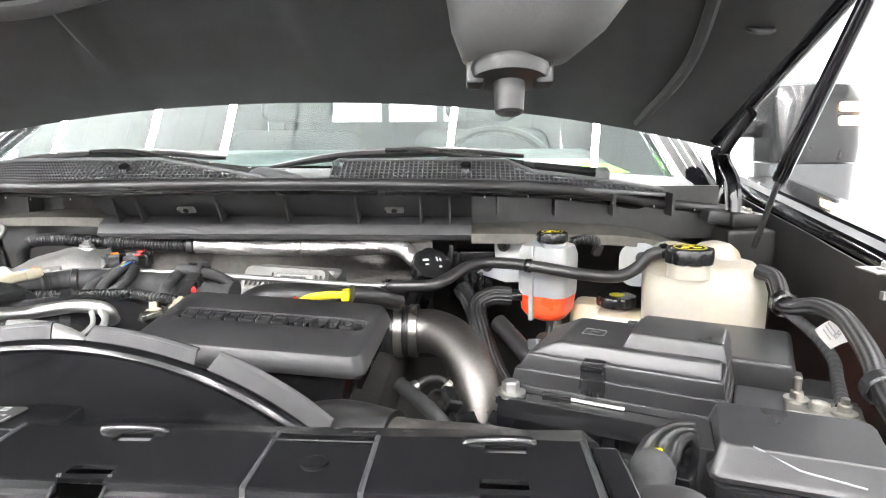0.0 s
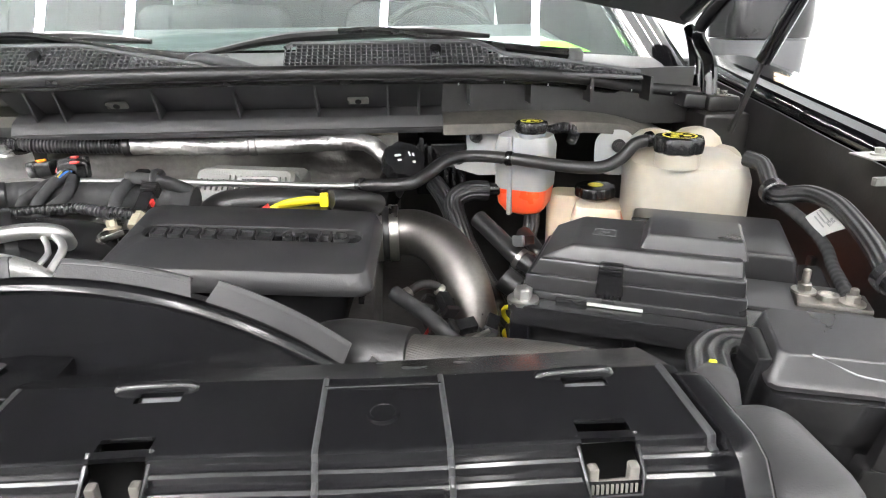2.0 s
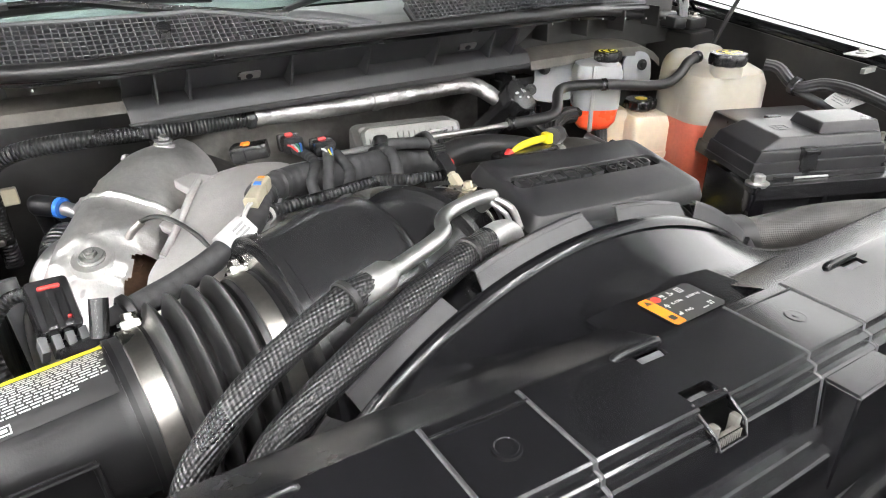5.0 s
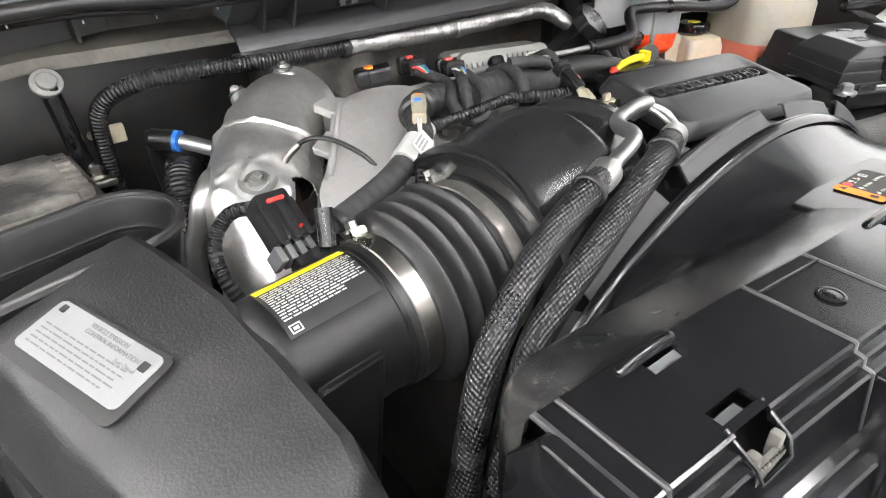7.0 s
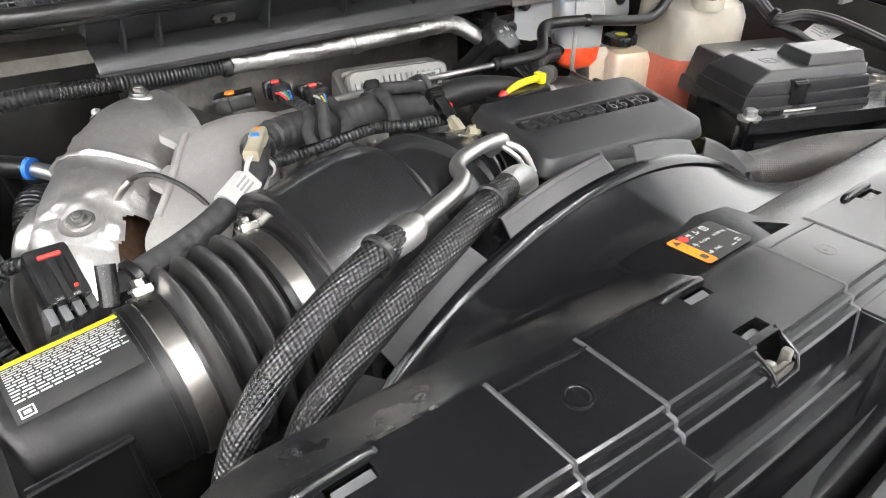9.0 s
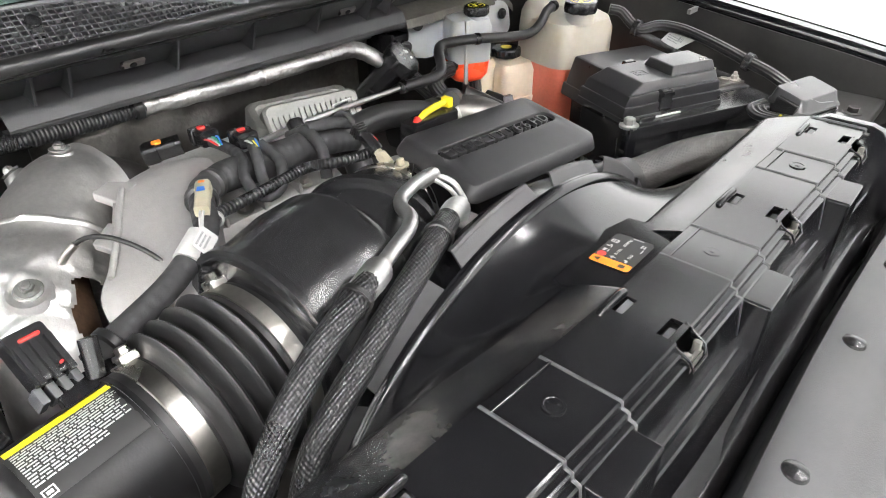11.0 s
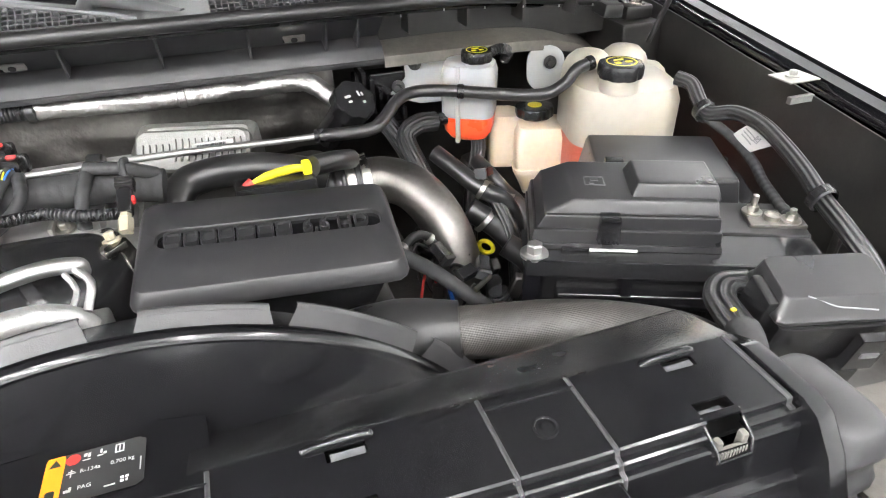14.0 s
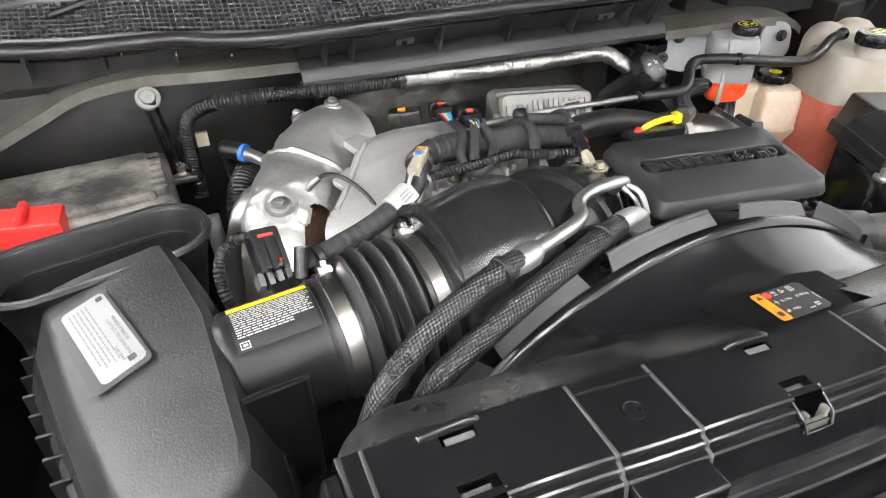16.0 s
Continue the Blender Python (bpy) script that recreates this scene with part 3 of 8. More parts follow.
def cowl_grille(name, xs, heights, label):
    """Mesh panel from real bars; the height at each x follows the outline."""
    g = thing(name, label, "cowl grille", (sum(xs) / len(xs), 1.0, 1.55), "cowl grilles")

    def base(x):
        d = max(0, (abs(x - MID) - 0.30) / 0.42)
        if x < MID:
            return Vector((x, float(np.interp(x, [-1.02, -0.92, -0.85, -0.78, -0.70, -0.61, -0.45], [1.15, 1.117, 1.101, 1.074, 1.03, 0.99, 0.978])), float(np.interp(x, [-1.02, -0.85, -0.78, -0.61], [1.552, 1.548, 1.553, 1.556]))))
        return Vector((x, 0.978 + 0.075 * d ** 1.6, 1.553 - 0.028 * d ** 1.6))
    up = Vector((0, 0.050, 0.034))
    h = lambda x: float(np.interp(x, xs, heights))
    bm = bmesh.new()
    x = xs[0]
    while x < xs[-1]:
        q = base(x)
        top = q + up * h(x)
        w = 0.0007
        v = [Vector((-w, 0, 0)), Vector((w, 0, 0)), Vector((w, 0.004, -0.005)), Vector((-w, 0.004, -0.005))]
        loft(bm, [[q + i for i in v], [top + i for i in v]])
        x += 0.0076
    for k in range(9):
        seg = []
        x = xs[0]
        while x <= xs[-1] + 1e-6:
            if h(x) >= k / 8 - 0.02:
                seg.append(base(x) + up * min(k / 8, h(x)))
            elif len(seg) > 1:
                break
            x += 0.0152
        if len(seg) > 1:
            v = [Vector((0, -0.0004, -0.0006)), Vector((0, 0.0004, 0.0006)), Vector((0, 0.004, -0.0042)), Vector((0, 0.0034, -0.005))]
            loft(bm, [[p + i for i in v] for p in seg])
    part("mesh", bm, MESH, g)
    bm = bmesh.new()
    line = [base(xs[0] + i * (xs[-1] - xs[0]) / 60) for i in range(61)]
    tube(bm, [p + Vector((0, -0.002, -0.002)) for p in line], 0.0035, 8, smooth=False)
    tube(bm, [p + up * (h(p.x) + 0.05) for p in line], 0.0035, 8, smooth=False)
    part("border", bm, GREY_PLASTIC, g)
    # black sheet added behind the bars, painted as the shade in the openings
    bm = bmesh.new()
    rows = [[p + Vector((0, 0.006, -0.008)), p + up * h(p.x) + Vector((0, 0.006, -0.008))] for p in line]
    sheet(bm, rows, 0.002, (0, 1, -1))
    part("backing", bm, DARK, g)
    return g


grille = cowl_grille("cowl_grille", [-0.185, -0.180, 0.09, 0.13, 0.34], [0.85, 1.0, 1.0, 0.58, 0.12], "black plastic mesh cowl grille below the windshield")
bm = bmesh.new()
lathe(bm, [(0.008, 0), (0.008, 0.006), (0.005, 0.008)], towards((0.027, 1.012, 1.577), (0, -0.6, 0.8)), 16)
cube(bm, 0.021, 0.033, 1.004, 1.012, 1.560, 1.577, None, 0.002)
part("washer_nozzle", bm, SATIN, grille)
grille = cowl_grille("cowl_grille", [-1.00, -0.90, -0.62, -0.47, -0.27], [0.6, 1.0, 1.0, 1.0, 0.12], "black plastic mesh cowl grille beside the wiper pivot")
bm = bmesh.new()
lathe(bm, [(0.008, 0), (0.008, 0.006), (0.005, 0.008)], towards((-0.52, 1.012, 1.577), (0, -0.6, 0.8)), 16)
cube(bm, -0.526, -0.514, 1.004, 1.012, 1.560, 1.577, None, 0.002)
part("washer_nozzle", bm, SATIN, grille)


def wipers():
    for dx, sgn in ((0.0, 1), (-0.55, 1)):
        w = thing("windshield_wiper", "black windshield wiper resting at the foot of the glass", "wiper", (0.2 + dx, 1.12, 1.56), "wipers")
        bm = bmesh.new()
        tube(bm, [(-0.33 + dx, 1.13, 1.572), (-0.2 + dx, 1.17, 1.592), (0.0 + dx, 1.185, 1.598), (0.13 + dx, 1.175, 1.59)], [0.004, 0.009, 0.009, 0.004], 8, 0.03, flat=1.0)
        part("blade", bm, RUBBER, w)
        bm = bmesh.new()
        tube(bm, [(-0.12 + dx, 1.165, 1.602), (-0.05 + dx, 1.16, 1.602), (0.03 + dx, 1.145, 1.590), (0.16 + dx, 1.115, 1.572), (0.25 + dx, 1.10, 1.562)], [0.004, 0.006, 0.006, 0.008, 0.010], 8, 0.02)
        part("arm", bm, SATIN, w, "satin black wiper arm")
        bm = bmesh.new()
        lathe(bm, [(0.014, -0.02), (0.014, 0.012), (0.009, 0.018)], Matrix.Translation((0.255 + dx, 1.10, 1.555)), 20)
        part("pivot_cap", bm, GREY_PLASTIC, w)
    bm = bmesh.new()
    tube(bm, [(-0.345, 1.07, 1.548), (-0.33, 1.09, 1.566), (-0.28, 1.07, 1.562), (-0.22, 1.035, 1.548)], 0.0095, 12)
    whole("drain_hose", bm, GREY_PLASTIC, "grey rubber drain hose curling out of the cowl", "hose")


wipers()


def cab():
    w0, w1 = 0.715, 0.63

    def glass_pt(u, v):
        x = MID + u * (w0 + (w1 - w0) * v)
        return Vector((x, 1.25 + 0.80 * v - 0.10 * (1 - u * u) * (1 - 0.2 * v), 1.575 + 0.46 * v - 0.03 * u * u * (1 - v)))
    bm = bmesh.new()
    sheet(bm, [[glass_pt(-1 + 2 * i / 16, j / 8) for j in range(9)] for i in range(17)], 0.005, (0, 0.5, -0.8))
    g = part("windshield", bm, GLASS, truck, "clear windshield reflecting the ceiling strips")
    g.visible_shadow = False
    for s in (1, -1):
        bm = bmesh.new()
        line = [glass_pt(s, j / 8) + Vector((s * 0.03, 0.02, 0)) for j in range(-1, 9)]
        tube(bm, line, 0.04, 10, smooth=False)
        part("windshield_pillar", bm, PAINT, truck)
        x = MID + s * 0.88
        a, b = sorted((x - s * 0.07, x))
        bm = bmesh.new()
        cube(bm, a, b, 1.21, 3.6, 0.55, 1.46, None, 0.02)
        part("door", bm, PAINT, truck, "glossy black cab door")
        bm = bmesh.new()
        rows = [[(x - s * 0.05, y, 1.46), (x - s * 0.15, min(y + 0.25, 3.4), 2.05)] for y in (1.5, 2.2, 2.9, 3.5)]
        sheet(bm, rows, 0.005, (s, 0, 0))
        part("side_window", bm, TINT, truck, "dark tinted side window")
    bm = bmesh.new()
    slab(bm, [(MID - 0.64, 2.0, 2.05), (MID + 0.64, 2.0, 2.05), (MID + 0.66, 3.5, 2.17), (MID - 0.66, 3.5, 2.17)], 0.06, 0.03, 0.02)
    part("roof", bm, PAINT, truck)
    bm = bmesh.new()
    slab(bm, [(MID - 0.69, 1.37, 1.535), (MID + 0.69, 1.37, 1.535), (MID + 0.69, 1.95, 1.595), (MID - 0.69, 1.95, 1.595)], 0.3, 0.0, 0.04)
    part("dashboard", bm, DASH, truck, "dark grey dashboard")
    bm = bmesh.new()
    cube(bm, MID - 0.8, MID + 0.8, 3.50, 3.54, 0.6, 1.72)
    cube(bm, MID - 0.8, MID - 0.45, 3.50, 3.54, 1.72, 2.15)
    cube(bm, MID + 0.45, MID + 0.8, 3.50, 3.54, 1.72, 2.15)
    cube(bm, MID - 0.45, MID + 0.45, 3.50, 3.54, 1.88, 2.15)
    for x in (-0.15, 0.15):
        cube(bm, MID + x - 0.02, MID + x + 0.02, 3.49, 3.53, 1.72, 1.98)
    part("cab_rear_wall", bm, DASH, truck)
    bm = bmesh.new()
    cube(bm, MID - 0.8, MID + 0.8, 1.3, 3.5, 0.5, 0.6)
    part("cab_floor", bm, DASH, truck)
    for dx in (-0.36, 0.36):
        seat = thing("car_seat", "dark cloth front seat inside the cab", "seat", (MID + dx, 2.5, 0.6), "front seats")
        bm = bmesh.new()
        cube(bm, MID + dx - 0.26, MID + dx + 0.26, 2.42, 2.60, 0.95, 1.66, None, 0.06, 3)
        part("backrest", bm, CLOTH, seat)
        bm = bmesh.new()
        cube(bm, MID + dx - 0.26, MID + dx + 0.26, 2.0, 2.5, 0.6, 1.0, None, 0.06, 3)
        part("seat_cushion", bm, CLOTH, seat)
        bm = bmesh.new()
        cube(bm, MID + dx - 0.14, MID + dx + 0.14, 2.46, 2.56, 1.69, 1.88, None, 0.04, 3)
        for q in (-0.06, 0.06):
            cube(bm, MID + dx + q - 0.006, MID + dx + q + 0.006, 2.5, 2.512, 1.62, 1.72)
        part("headrest", bm, CLOTH, seat)
    sw = thing("steering_wheel", "black steering wheel behind the windshield", "steering wheel", (MID + 0.40, 2.05, 1.4))
    bm = bmesh.new()
    m = towards((MID + 0.40, 2.02, 1.50), (0, -0.8, 0.6))
    tube(bm, [m @ Vector((0.19 * math.cos(a), 0.19 * math.sin(a), 0)) for a in (2 * math.pi * i / 32 for i in range(33))], 0.014, 8, smooth=False)
    cube(bm, -0.18, 0.18, -0.02, 0.02, -0.01, 0.01, m, 0.004)
    part("rim", bm, RUBBER, sw)
    card = thing("dash_card", "white and green paper card lying on the dashboard", "card", (0.28, 1.5, 1.52))
    bm = bmesh.new()
    slab(bm, [(0.04, 1.44, 1.5455), (0.36, 1.44, 1.5455), (0.33, 1.66, 1.5685), (0.04, 1.66, 1.5685)], 0.001, 0, 0)
    part("sheet", bm, WHITE, card)
    bm = bmesh.new()
    slab(bm, [(0.30, 1.42, 1.5455), (0.38, 1.42, 1.5455), (0.36, 1.56, 1.5600), (0.29, 1.58, 1.5615)], 0.001, 0, 0)
    part("corner", bm, LIME, card, "lime green corner")
    # the front below the hood
    bm = bmesh.new()
    cube(bm, MID - 1.0, MID + 1.0, 0.02, 0.16, 0.35, 1.30, None, 0.03)
    part("front_fascia", bm, PAINT, truck)


cab()


def mirror():
    m = thing("side_mirror", "large black towing mirror with lit marker lamps", "side mirror", (0.797, 1.5, 1.45))
    bm = bmesh.new()
    loft(bm, [ring(0.185, 0.16, 0.04, 40, (0.797, 1.52), 1.565), ring(0.19, 0.17, 0.045, 40, (0.797, 1.52), 1.60), ring(0.185, 0.165, 0.045, 40, (0.797, 1.525), 1.70), ring(0.165, 0.14, 0.05, 40, (0.797, 1.53), 1.733), ring(0.12, 0.09, 0.04, 40, (0.797, 1.535), 1.742)])
    part("upper_housing", bm, SATIN, m)
    bm = bmesh.new()
    loft(bm, [ring(0.15, 0.12, 0.04, 40, (0.79, 1.53), 1.455), ring(0.18, 0.15, 0.045, 40, (0.80, 1.525), 1.47), ring(0.185, 0.155, 0.045, 40, (0.797, 1.52), 1.562)])
    part("lower_housing", bm, GREY_PLASTIC, m, "grey lower mirror housing")
    for z in (1.655, 1.685):
        bm = bmesh.new()
        cube(bm, 0.825, 0.896, 1.428, 1.47, z - 0.010, z + 0.010, None, 0.005)
        part("marker_lamp", bm, SIGNAL, m, "lit amber and white marker lamp")
    bm = bmesh.new()
    cube(bm, 0.60, 0.73, 1.52, 1.58, 1.47, 1.52, None, 0.015)
    part("mirror_arm", bm, SATIN, m)
    part("mirror_arm", made(cube, 0.60, 0.73, 1.52, 1.58, 1.62, 1.66, None, 0.012), SATIN, m)


mirror()


def hood():
    a = radians(32)
    h = thing("hood", "open black hood with a dark inner panel", "hood", (MID, 1.25, 1.6))

    def pt(u, v, lift=0.0):
        crown = 0.092 * (1 - abs(u) ** 2.2)
        edge = 0.05 * max(0, abs(u) - 0.86) / 0.14
        return Vector((MID + (0.79 + 0.05 * min(1, v / 0.4)) * u, 1.25 - v * math.cos(a) - lift * math.sin(a), 1.600 + crown + v * math.sin(a) + (lift - edge * 0.0) * math.cos(a)))
    us = [-1 + 2 * i / 28 for i in range(29)]
    vs = [1.36 * j / 20 for j in range(21)]
    bm = bmesh.new()
    sheet(bm, [[pt(u, v, 0.055) for v in vs] for u in us], 0.003, (0, 0, -1))
    part("outer_skin", bm, PAINT, h, "glossy black outer skin")
    bm = bmesh.new()

    def dip(u, v):
        d = 0.0
        for c, w in ((-0.62, 0.2), (-0.15, 0.2), (0.62, 0.24)):
            if abs(u - c) < w and 0.13 < v < 1.2:
                d = 0.035
        return d
    us2 = [-1 + 2 * i / 80 for i in range(81)]
    vs2 = [1.36 * j / 48 for j in range(49)]
    sheet(bm, [[pt(u, v, dip(u, v)) for v in vs2] for u in us2], 0.003, (0, 0, 1))
    part("inner_panel", bm, LINER, h, "dark grey moulded inner panel")
    for s in (1, -1):
        bm = bmesh.new()
        tube(bm, [pt(s * 0.995, v, 0.02) for v in vs], 0.016, 10, smooth=False)
        part("rim", bm, PAINT, h)
        bm = bmesh.new()
        tube(bm, [pt(s * 0.80, 0.03, -0.004), pt(s * 0.82, 0.25, -0.004), pt(s * 0.72, 0.6, -0.004), pt(s * 0.5, 0.9, -0.004)], 0.010, 8)
        part("stiffener", bm, LINER, h)
        bm = bmesh.new()
        lathe(bm, [(0.020, 0), (0.022, -0.004), (0.016, -0.008), (0.014, -0.003)], towards(pt(s * 0.90, 0.30), (0, -0.34, 0.94)), 20)
        part("grommet", bm, RUBBER, h)
        x = mirror_x(0.452, s)
        bm = bmesh.new()
        tube(bm, [(x, 1.03, 1.50), (x, 1.045, 1.55), (x + s * 0.004, 1.10, 1.595), (x + s * 0.01, 1.02, 1.66)], 0.011, 8, flat=0.6)
        tube(bm, [(x, 1.08, 1.50), (x, 1.10, 1.56), (x + s * 0.004, 1.14, 1.60)], 0.009, 8, flat=0.6)
        part("hinge_arm", bm, PAINT, h, "black steel hinge arm")
    for v, u0, u1 in ((0.30, -0.95, 0.10), (0.62, -0.9, 0.05)):
        bm = bmesh.new()
        tube(bm, [pt(u0 + (u1 - u0) * k / 10, v + 0.02 * math.sin(k), -0.002) for k in range(11)], 0.016, 8, flat=0.5)
        part("stiffener", bm, LINER, h)
    # the scoop's plenum hanging below the inner panel, with its drain
    bm = bmesh.new()
    m = frame_at((0.088, 0.62, 1.682), (1, 0, 0), (0, 0.94, -0.1))
    loft(bm, [ring(0.05, 0.05, 0.025, 40, (-0.018, -0.02), -0.004), ring(0.095, 0.08, 0.035, 40, (-0.012, -0.015), 0.006), ring(0.14, 0.13, 0.055, 40, (0.0, -0.01), 0.035), ring(0.20, 0.18, 0.07, 40, (0.02, 0.0), 0.10),
              ring(0.26, 0.26, 0.08, 40, (0.03, 0.0), 0.20), ring(0.30, 0.30, 0.1, 40, (0.03, 0.0), 0.285)], m=m)
    part("scoop_plenum", bm, LINER, h, "moulded dark plastic scoop plenum")
    bm = bmesh.new()
    m = towards((0.070, 0.60, 1.682), (0.0, -0.25, -0.97))
    lathe(bm, [(0.026, -0.012), (0.034, -0.004), (0.036, 0.004), (0.033, 0.012), (0.014, 0.014), (0.0125, 0.040), (0.010, 0.042)], m, 36)
    for s in (1, -1):
        cube(bm, s * 0.03 - 0.008, s * 0.03 + 0.008, -0.010, 0.010, -0.004, 0.017, m, 0.003)
    part("drain_valve", bm, RUBBER, h, "round black rubber drain valve")
    for s in (1, -1):
        st = thing("gas_strut", "black gas strut holding the hood open", "gas strut", (mirror_x(0.455, s), 0.93, 1.49), "hood struts")
        lo, mid, hi = Vector((mirror_x(0.452, s), 0.955, 1.46)), Vector((mirror_x(0.462, s), 0.917, 1.562)), Vector((mirror_x(0.488, s), 0.80, 1.775))
        bm = bmesh.new()
        tube(bm, [lo, mid], 0.0042, 12, smooth=False)
        part("rod", bm, INK, st)
        bm = bmesh.new()
        d = (hi - mid)
        tube(bm, [mid, mid + d * 0.12, mid + d * 0.13, hi], lambda u, q: 0.0105 if u < 0.13 else 0.0095, 16, smooth=False)
        part("cylinder", bm, PAINT, st)


hood()

# what stands in front of the engine -------------------------------------------


def lag(x):
    """The long cover curves back towards the battery side."""
    return float(np.interp(x, (-0.70, -0.62, -0.54, -0.45, -0.40), (0.0125, 0.0100, 0.0055, 0.0015, 0.0)))


def corner(x):
    """How far the rear edge is drawn in at the rounded corner, 0 to 1."""
    u = min(1.0, max(0.0, (-0.648 - x) / 0.050))
    return 1 - math.sqrt(1 - u * u)


def radiator_cover():
    c = thing("radiator_cover", "glossy black plastic radiator cover with clips and ribs", "radiator cover", (MID, 0.35, 1.36))
    prof = [(0.428, 1.33), (0.428, 1.4125), (0.425, 1.4205), (0.418, 1.4262), (0.3845, 1.4398), (0.3795, 1.4410), (0.3785, 1.4452), (0.374, 1.4455), (0.3700, 1.4455), (0.361, 1.4455), (0.333, 1.4455), (0.324, 1.4455), (0.3190, 1.4455), (0.3174, 1.4446), (0.3169, 1.4402), (0.3132, 1.4396), (0.3117, 1.4386), (0.3112, 1.4342),
            (0.3075, 1.4336), (0.3060, 1.4322), (0.3015, 1.3975), (0.2967, 1.3962), (0.2952, 1.3950), (0.2945, 1.3875), (0.2892, 1.3866), (0.2876, 1.3850), (0.2830, 1.3405), (0.270, 1.3375), (0.262, 1.25)]
    holes = (0.054, -0.166, -0.394, -0.627)
    twist = lambda x: float(np.interp(x, (-0.4, -0.166, 0.054, 0.12), (0.0, -0.002, -0.0105, -0.012)))
    skew = lambda x: lag(x) + twist(x)

    def shape(x, y, z):
        back = max(0.0, (y - 0.380) / 0.048)
        return (x, y + lag(x) + twist(x) * min(1, max(0, (0.43 - y) / 0.05)) - 0.046 * back * corner(x), z - 0.004 * corner(x) * back)
    panels = ((-0.079, -0.018), (-0.304, -0.239), (-0.543, -0.481))
    xs = sorted([-0.698 + i * 0.808 / 56 for i in range(57)] + [h + q for h in holes for q in (-0.0125, -0.009, 0.0125, 0.0145)])

    def keep(i, j):
        x, y = (xs[i] + xs[i + 1]) / 2, (prof[j][0] + prof[j + 1][0]) / 2
        if -0.360 < x < -0.252 and y > 0.3795:
            return False
        for h in holes:
            if -0.009 < x - h < 0.0145 and 0.361 < y < 0.370:
                return False
            if abs(x - h) < 0.0125 and 0.324 < y < 0.333 or abs(x - h) < 0.0125 and 0.3065 < y < 0.3185:
                return False
        return True
    bm = bmesh.new()
    rows = [[shape(x, y, z + 0.0006 * math.sin(x * 40)) for y, z in prof] for x in xs]
    sheet(bm, rows, 0.003, (0, 0.2, -1), keep)
    attach(finish("panel", bm, GLOSS, 16), c)
    # added black plate, painted shade below the slots and notches
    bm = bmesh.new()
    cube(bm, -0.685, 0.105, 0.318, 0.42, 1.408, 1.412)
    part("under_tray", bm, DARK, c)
    rail = [(0.4285, 1.40), (0.4285, 1.4130), (0.4255, 1.4212), (0.4185, 1.4272), (0.3848, 1.4408), (0.3802, 1.4418)]
    for a, b in ((-0.698, -0.372), (-0.250, 0.11)):
        bm = bmesh.new()
        xr = [a + (b - a) * (k / 48) ** 1.5 for k in range(49)]
        rows = [[shape(x, y, z + 0.0008) for y, z in rail] for x in xr]
        if a < -0.6:
            # the rail turns down the cover's end
            first = rows[0]
            rows = [[(x - 0.004, y, z - 0.09) for x, y, z in first], [(x - 0.004, y, z - 0.012) for x, y, z in first], [(x - 0.0025, y, z - 0.003) for x, y, z in first]] + rows
        sheet(bm, rows, 0.001, (0, 0, -1))
        part("rear_rail", bm, DUSTY, c, "dusty rounded rear rail")
    # the ribs that divide the panel, their edge highlight painted as a greyer tone
    for x in [q for p in panels for q in p] + [-0.683]:
        bm = bmesh.new()
        line = [(y + skew(x), z) for y, z in prof[6:21]]
        sheet(bm, [[(x + dx, y - lift * 0.5, z + lift) for y, z in line] for dx, lift in ((-0.0015, 0.0001), (-0.0007, 0.0009), (0.0007, 0.0009), (0.0015, 0.0001))], 0.0012, (0, 0.2, -1))
        part("rib", bm, RIB, c)
    for a, b in panels:
        x = (a + b) / 2
        bm = bmesh.new()
        w = Matrix.Translation((x, 0.346 + skew(x), 1.4452))
        lathe(bm, [(0.008, 0.0), (0.008, 0.0009), (0.0065, 0.0010), (0.0060, 0.0006), (0.003, 0.0006), (0.002, 0.0012)], w, 28)
        part("boss", bm, GLOSS, c)
        bm = bmesh.new()
        tube(bm, [(a, 0.3695 + skew(a), 1.4457), (b, 0.3695 + skew(b), 1.4457)], 0.0009, 8, smooth=False)
        part("rib", bm, GLOSS, c)
        bm = bmesh.new()
        g = skew(x)
        cube(bm, a + 0.002, b - 0.002, 0.284 + g, 0.3085 + g, 1.335, 1.4322, None, 0.0025, 3)
        part("step_block", bm, GLOSS, c)
    for x in holes:
        g = skew(x)
        bm = bmesh.new()
        tube(bm, [(x - 0.020, g + 0.3735, 1.4445), (x - 0.017, g + 0.3738, 1.4462), (x, g + 0.374, 1.4468), (x + 0.016, g + 0.3738, 1.4465), (x + 0.0185, g + 0.3735, 1.4445)], 0.0030, 12)
        part("slot_lip", bm, GLOSS, c)
        bm = bmesh.new()
        cube(bm, -0.0095, 0.011, -0.0030, 0.0025, -0.0015, 0.0, Matrix.Translation((x + 0.003, g + 0.3655, 1.4432)) @ pose(0, 0, 0, 10, 0, 0), 0.0005)
        part("slot_tongue", bm, GREY_PLASTIC, c)
        part("pocket_tongue", made(cube, x - 0.011, x + 0.008, g + 0.3250, g + 0.3310, 1.4385, 1.4400), GREY_PLASTIC, c)
        # the spring clip in the front edge
        bm = bmesh.new()
        tube(bm, [(x + dx, g + y, z) for dx, y, z in ((-0.0138, 0.3225, 1.4458), (-0.0138, 0.318, 1.4425), (-0.0132, 0.306, 1.4355), (-0.0115, 0.3025, 1.4275), (0.0115, 0.3025, 1.4275), (0.0132, 0.306, 1.4355), (0.0138, 0.318, 1.4425), (0.0138, 0.3225, 1.4458))], 0.0011, 8, smooth=False)
        part("notch_lip", bm, GLOSS, c)
        bm = bmesh.new()
        cube(bm, x - 0.0118, x + 0.0118, g + 0.3065, g + 0.3095, 1.4225, 1.4315, None, 0.0008)
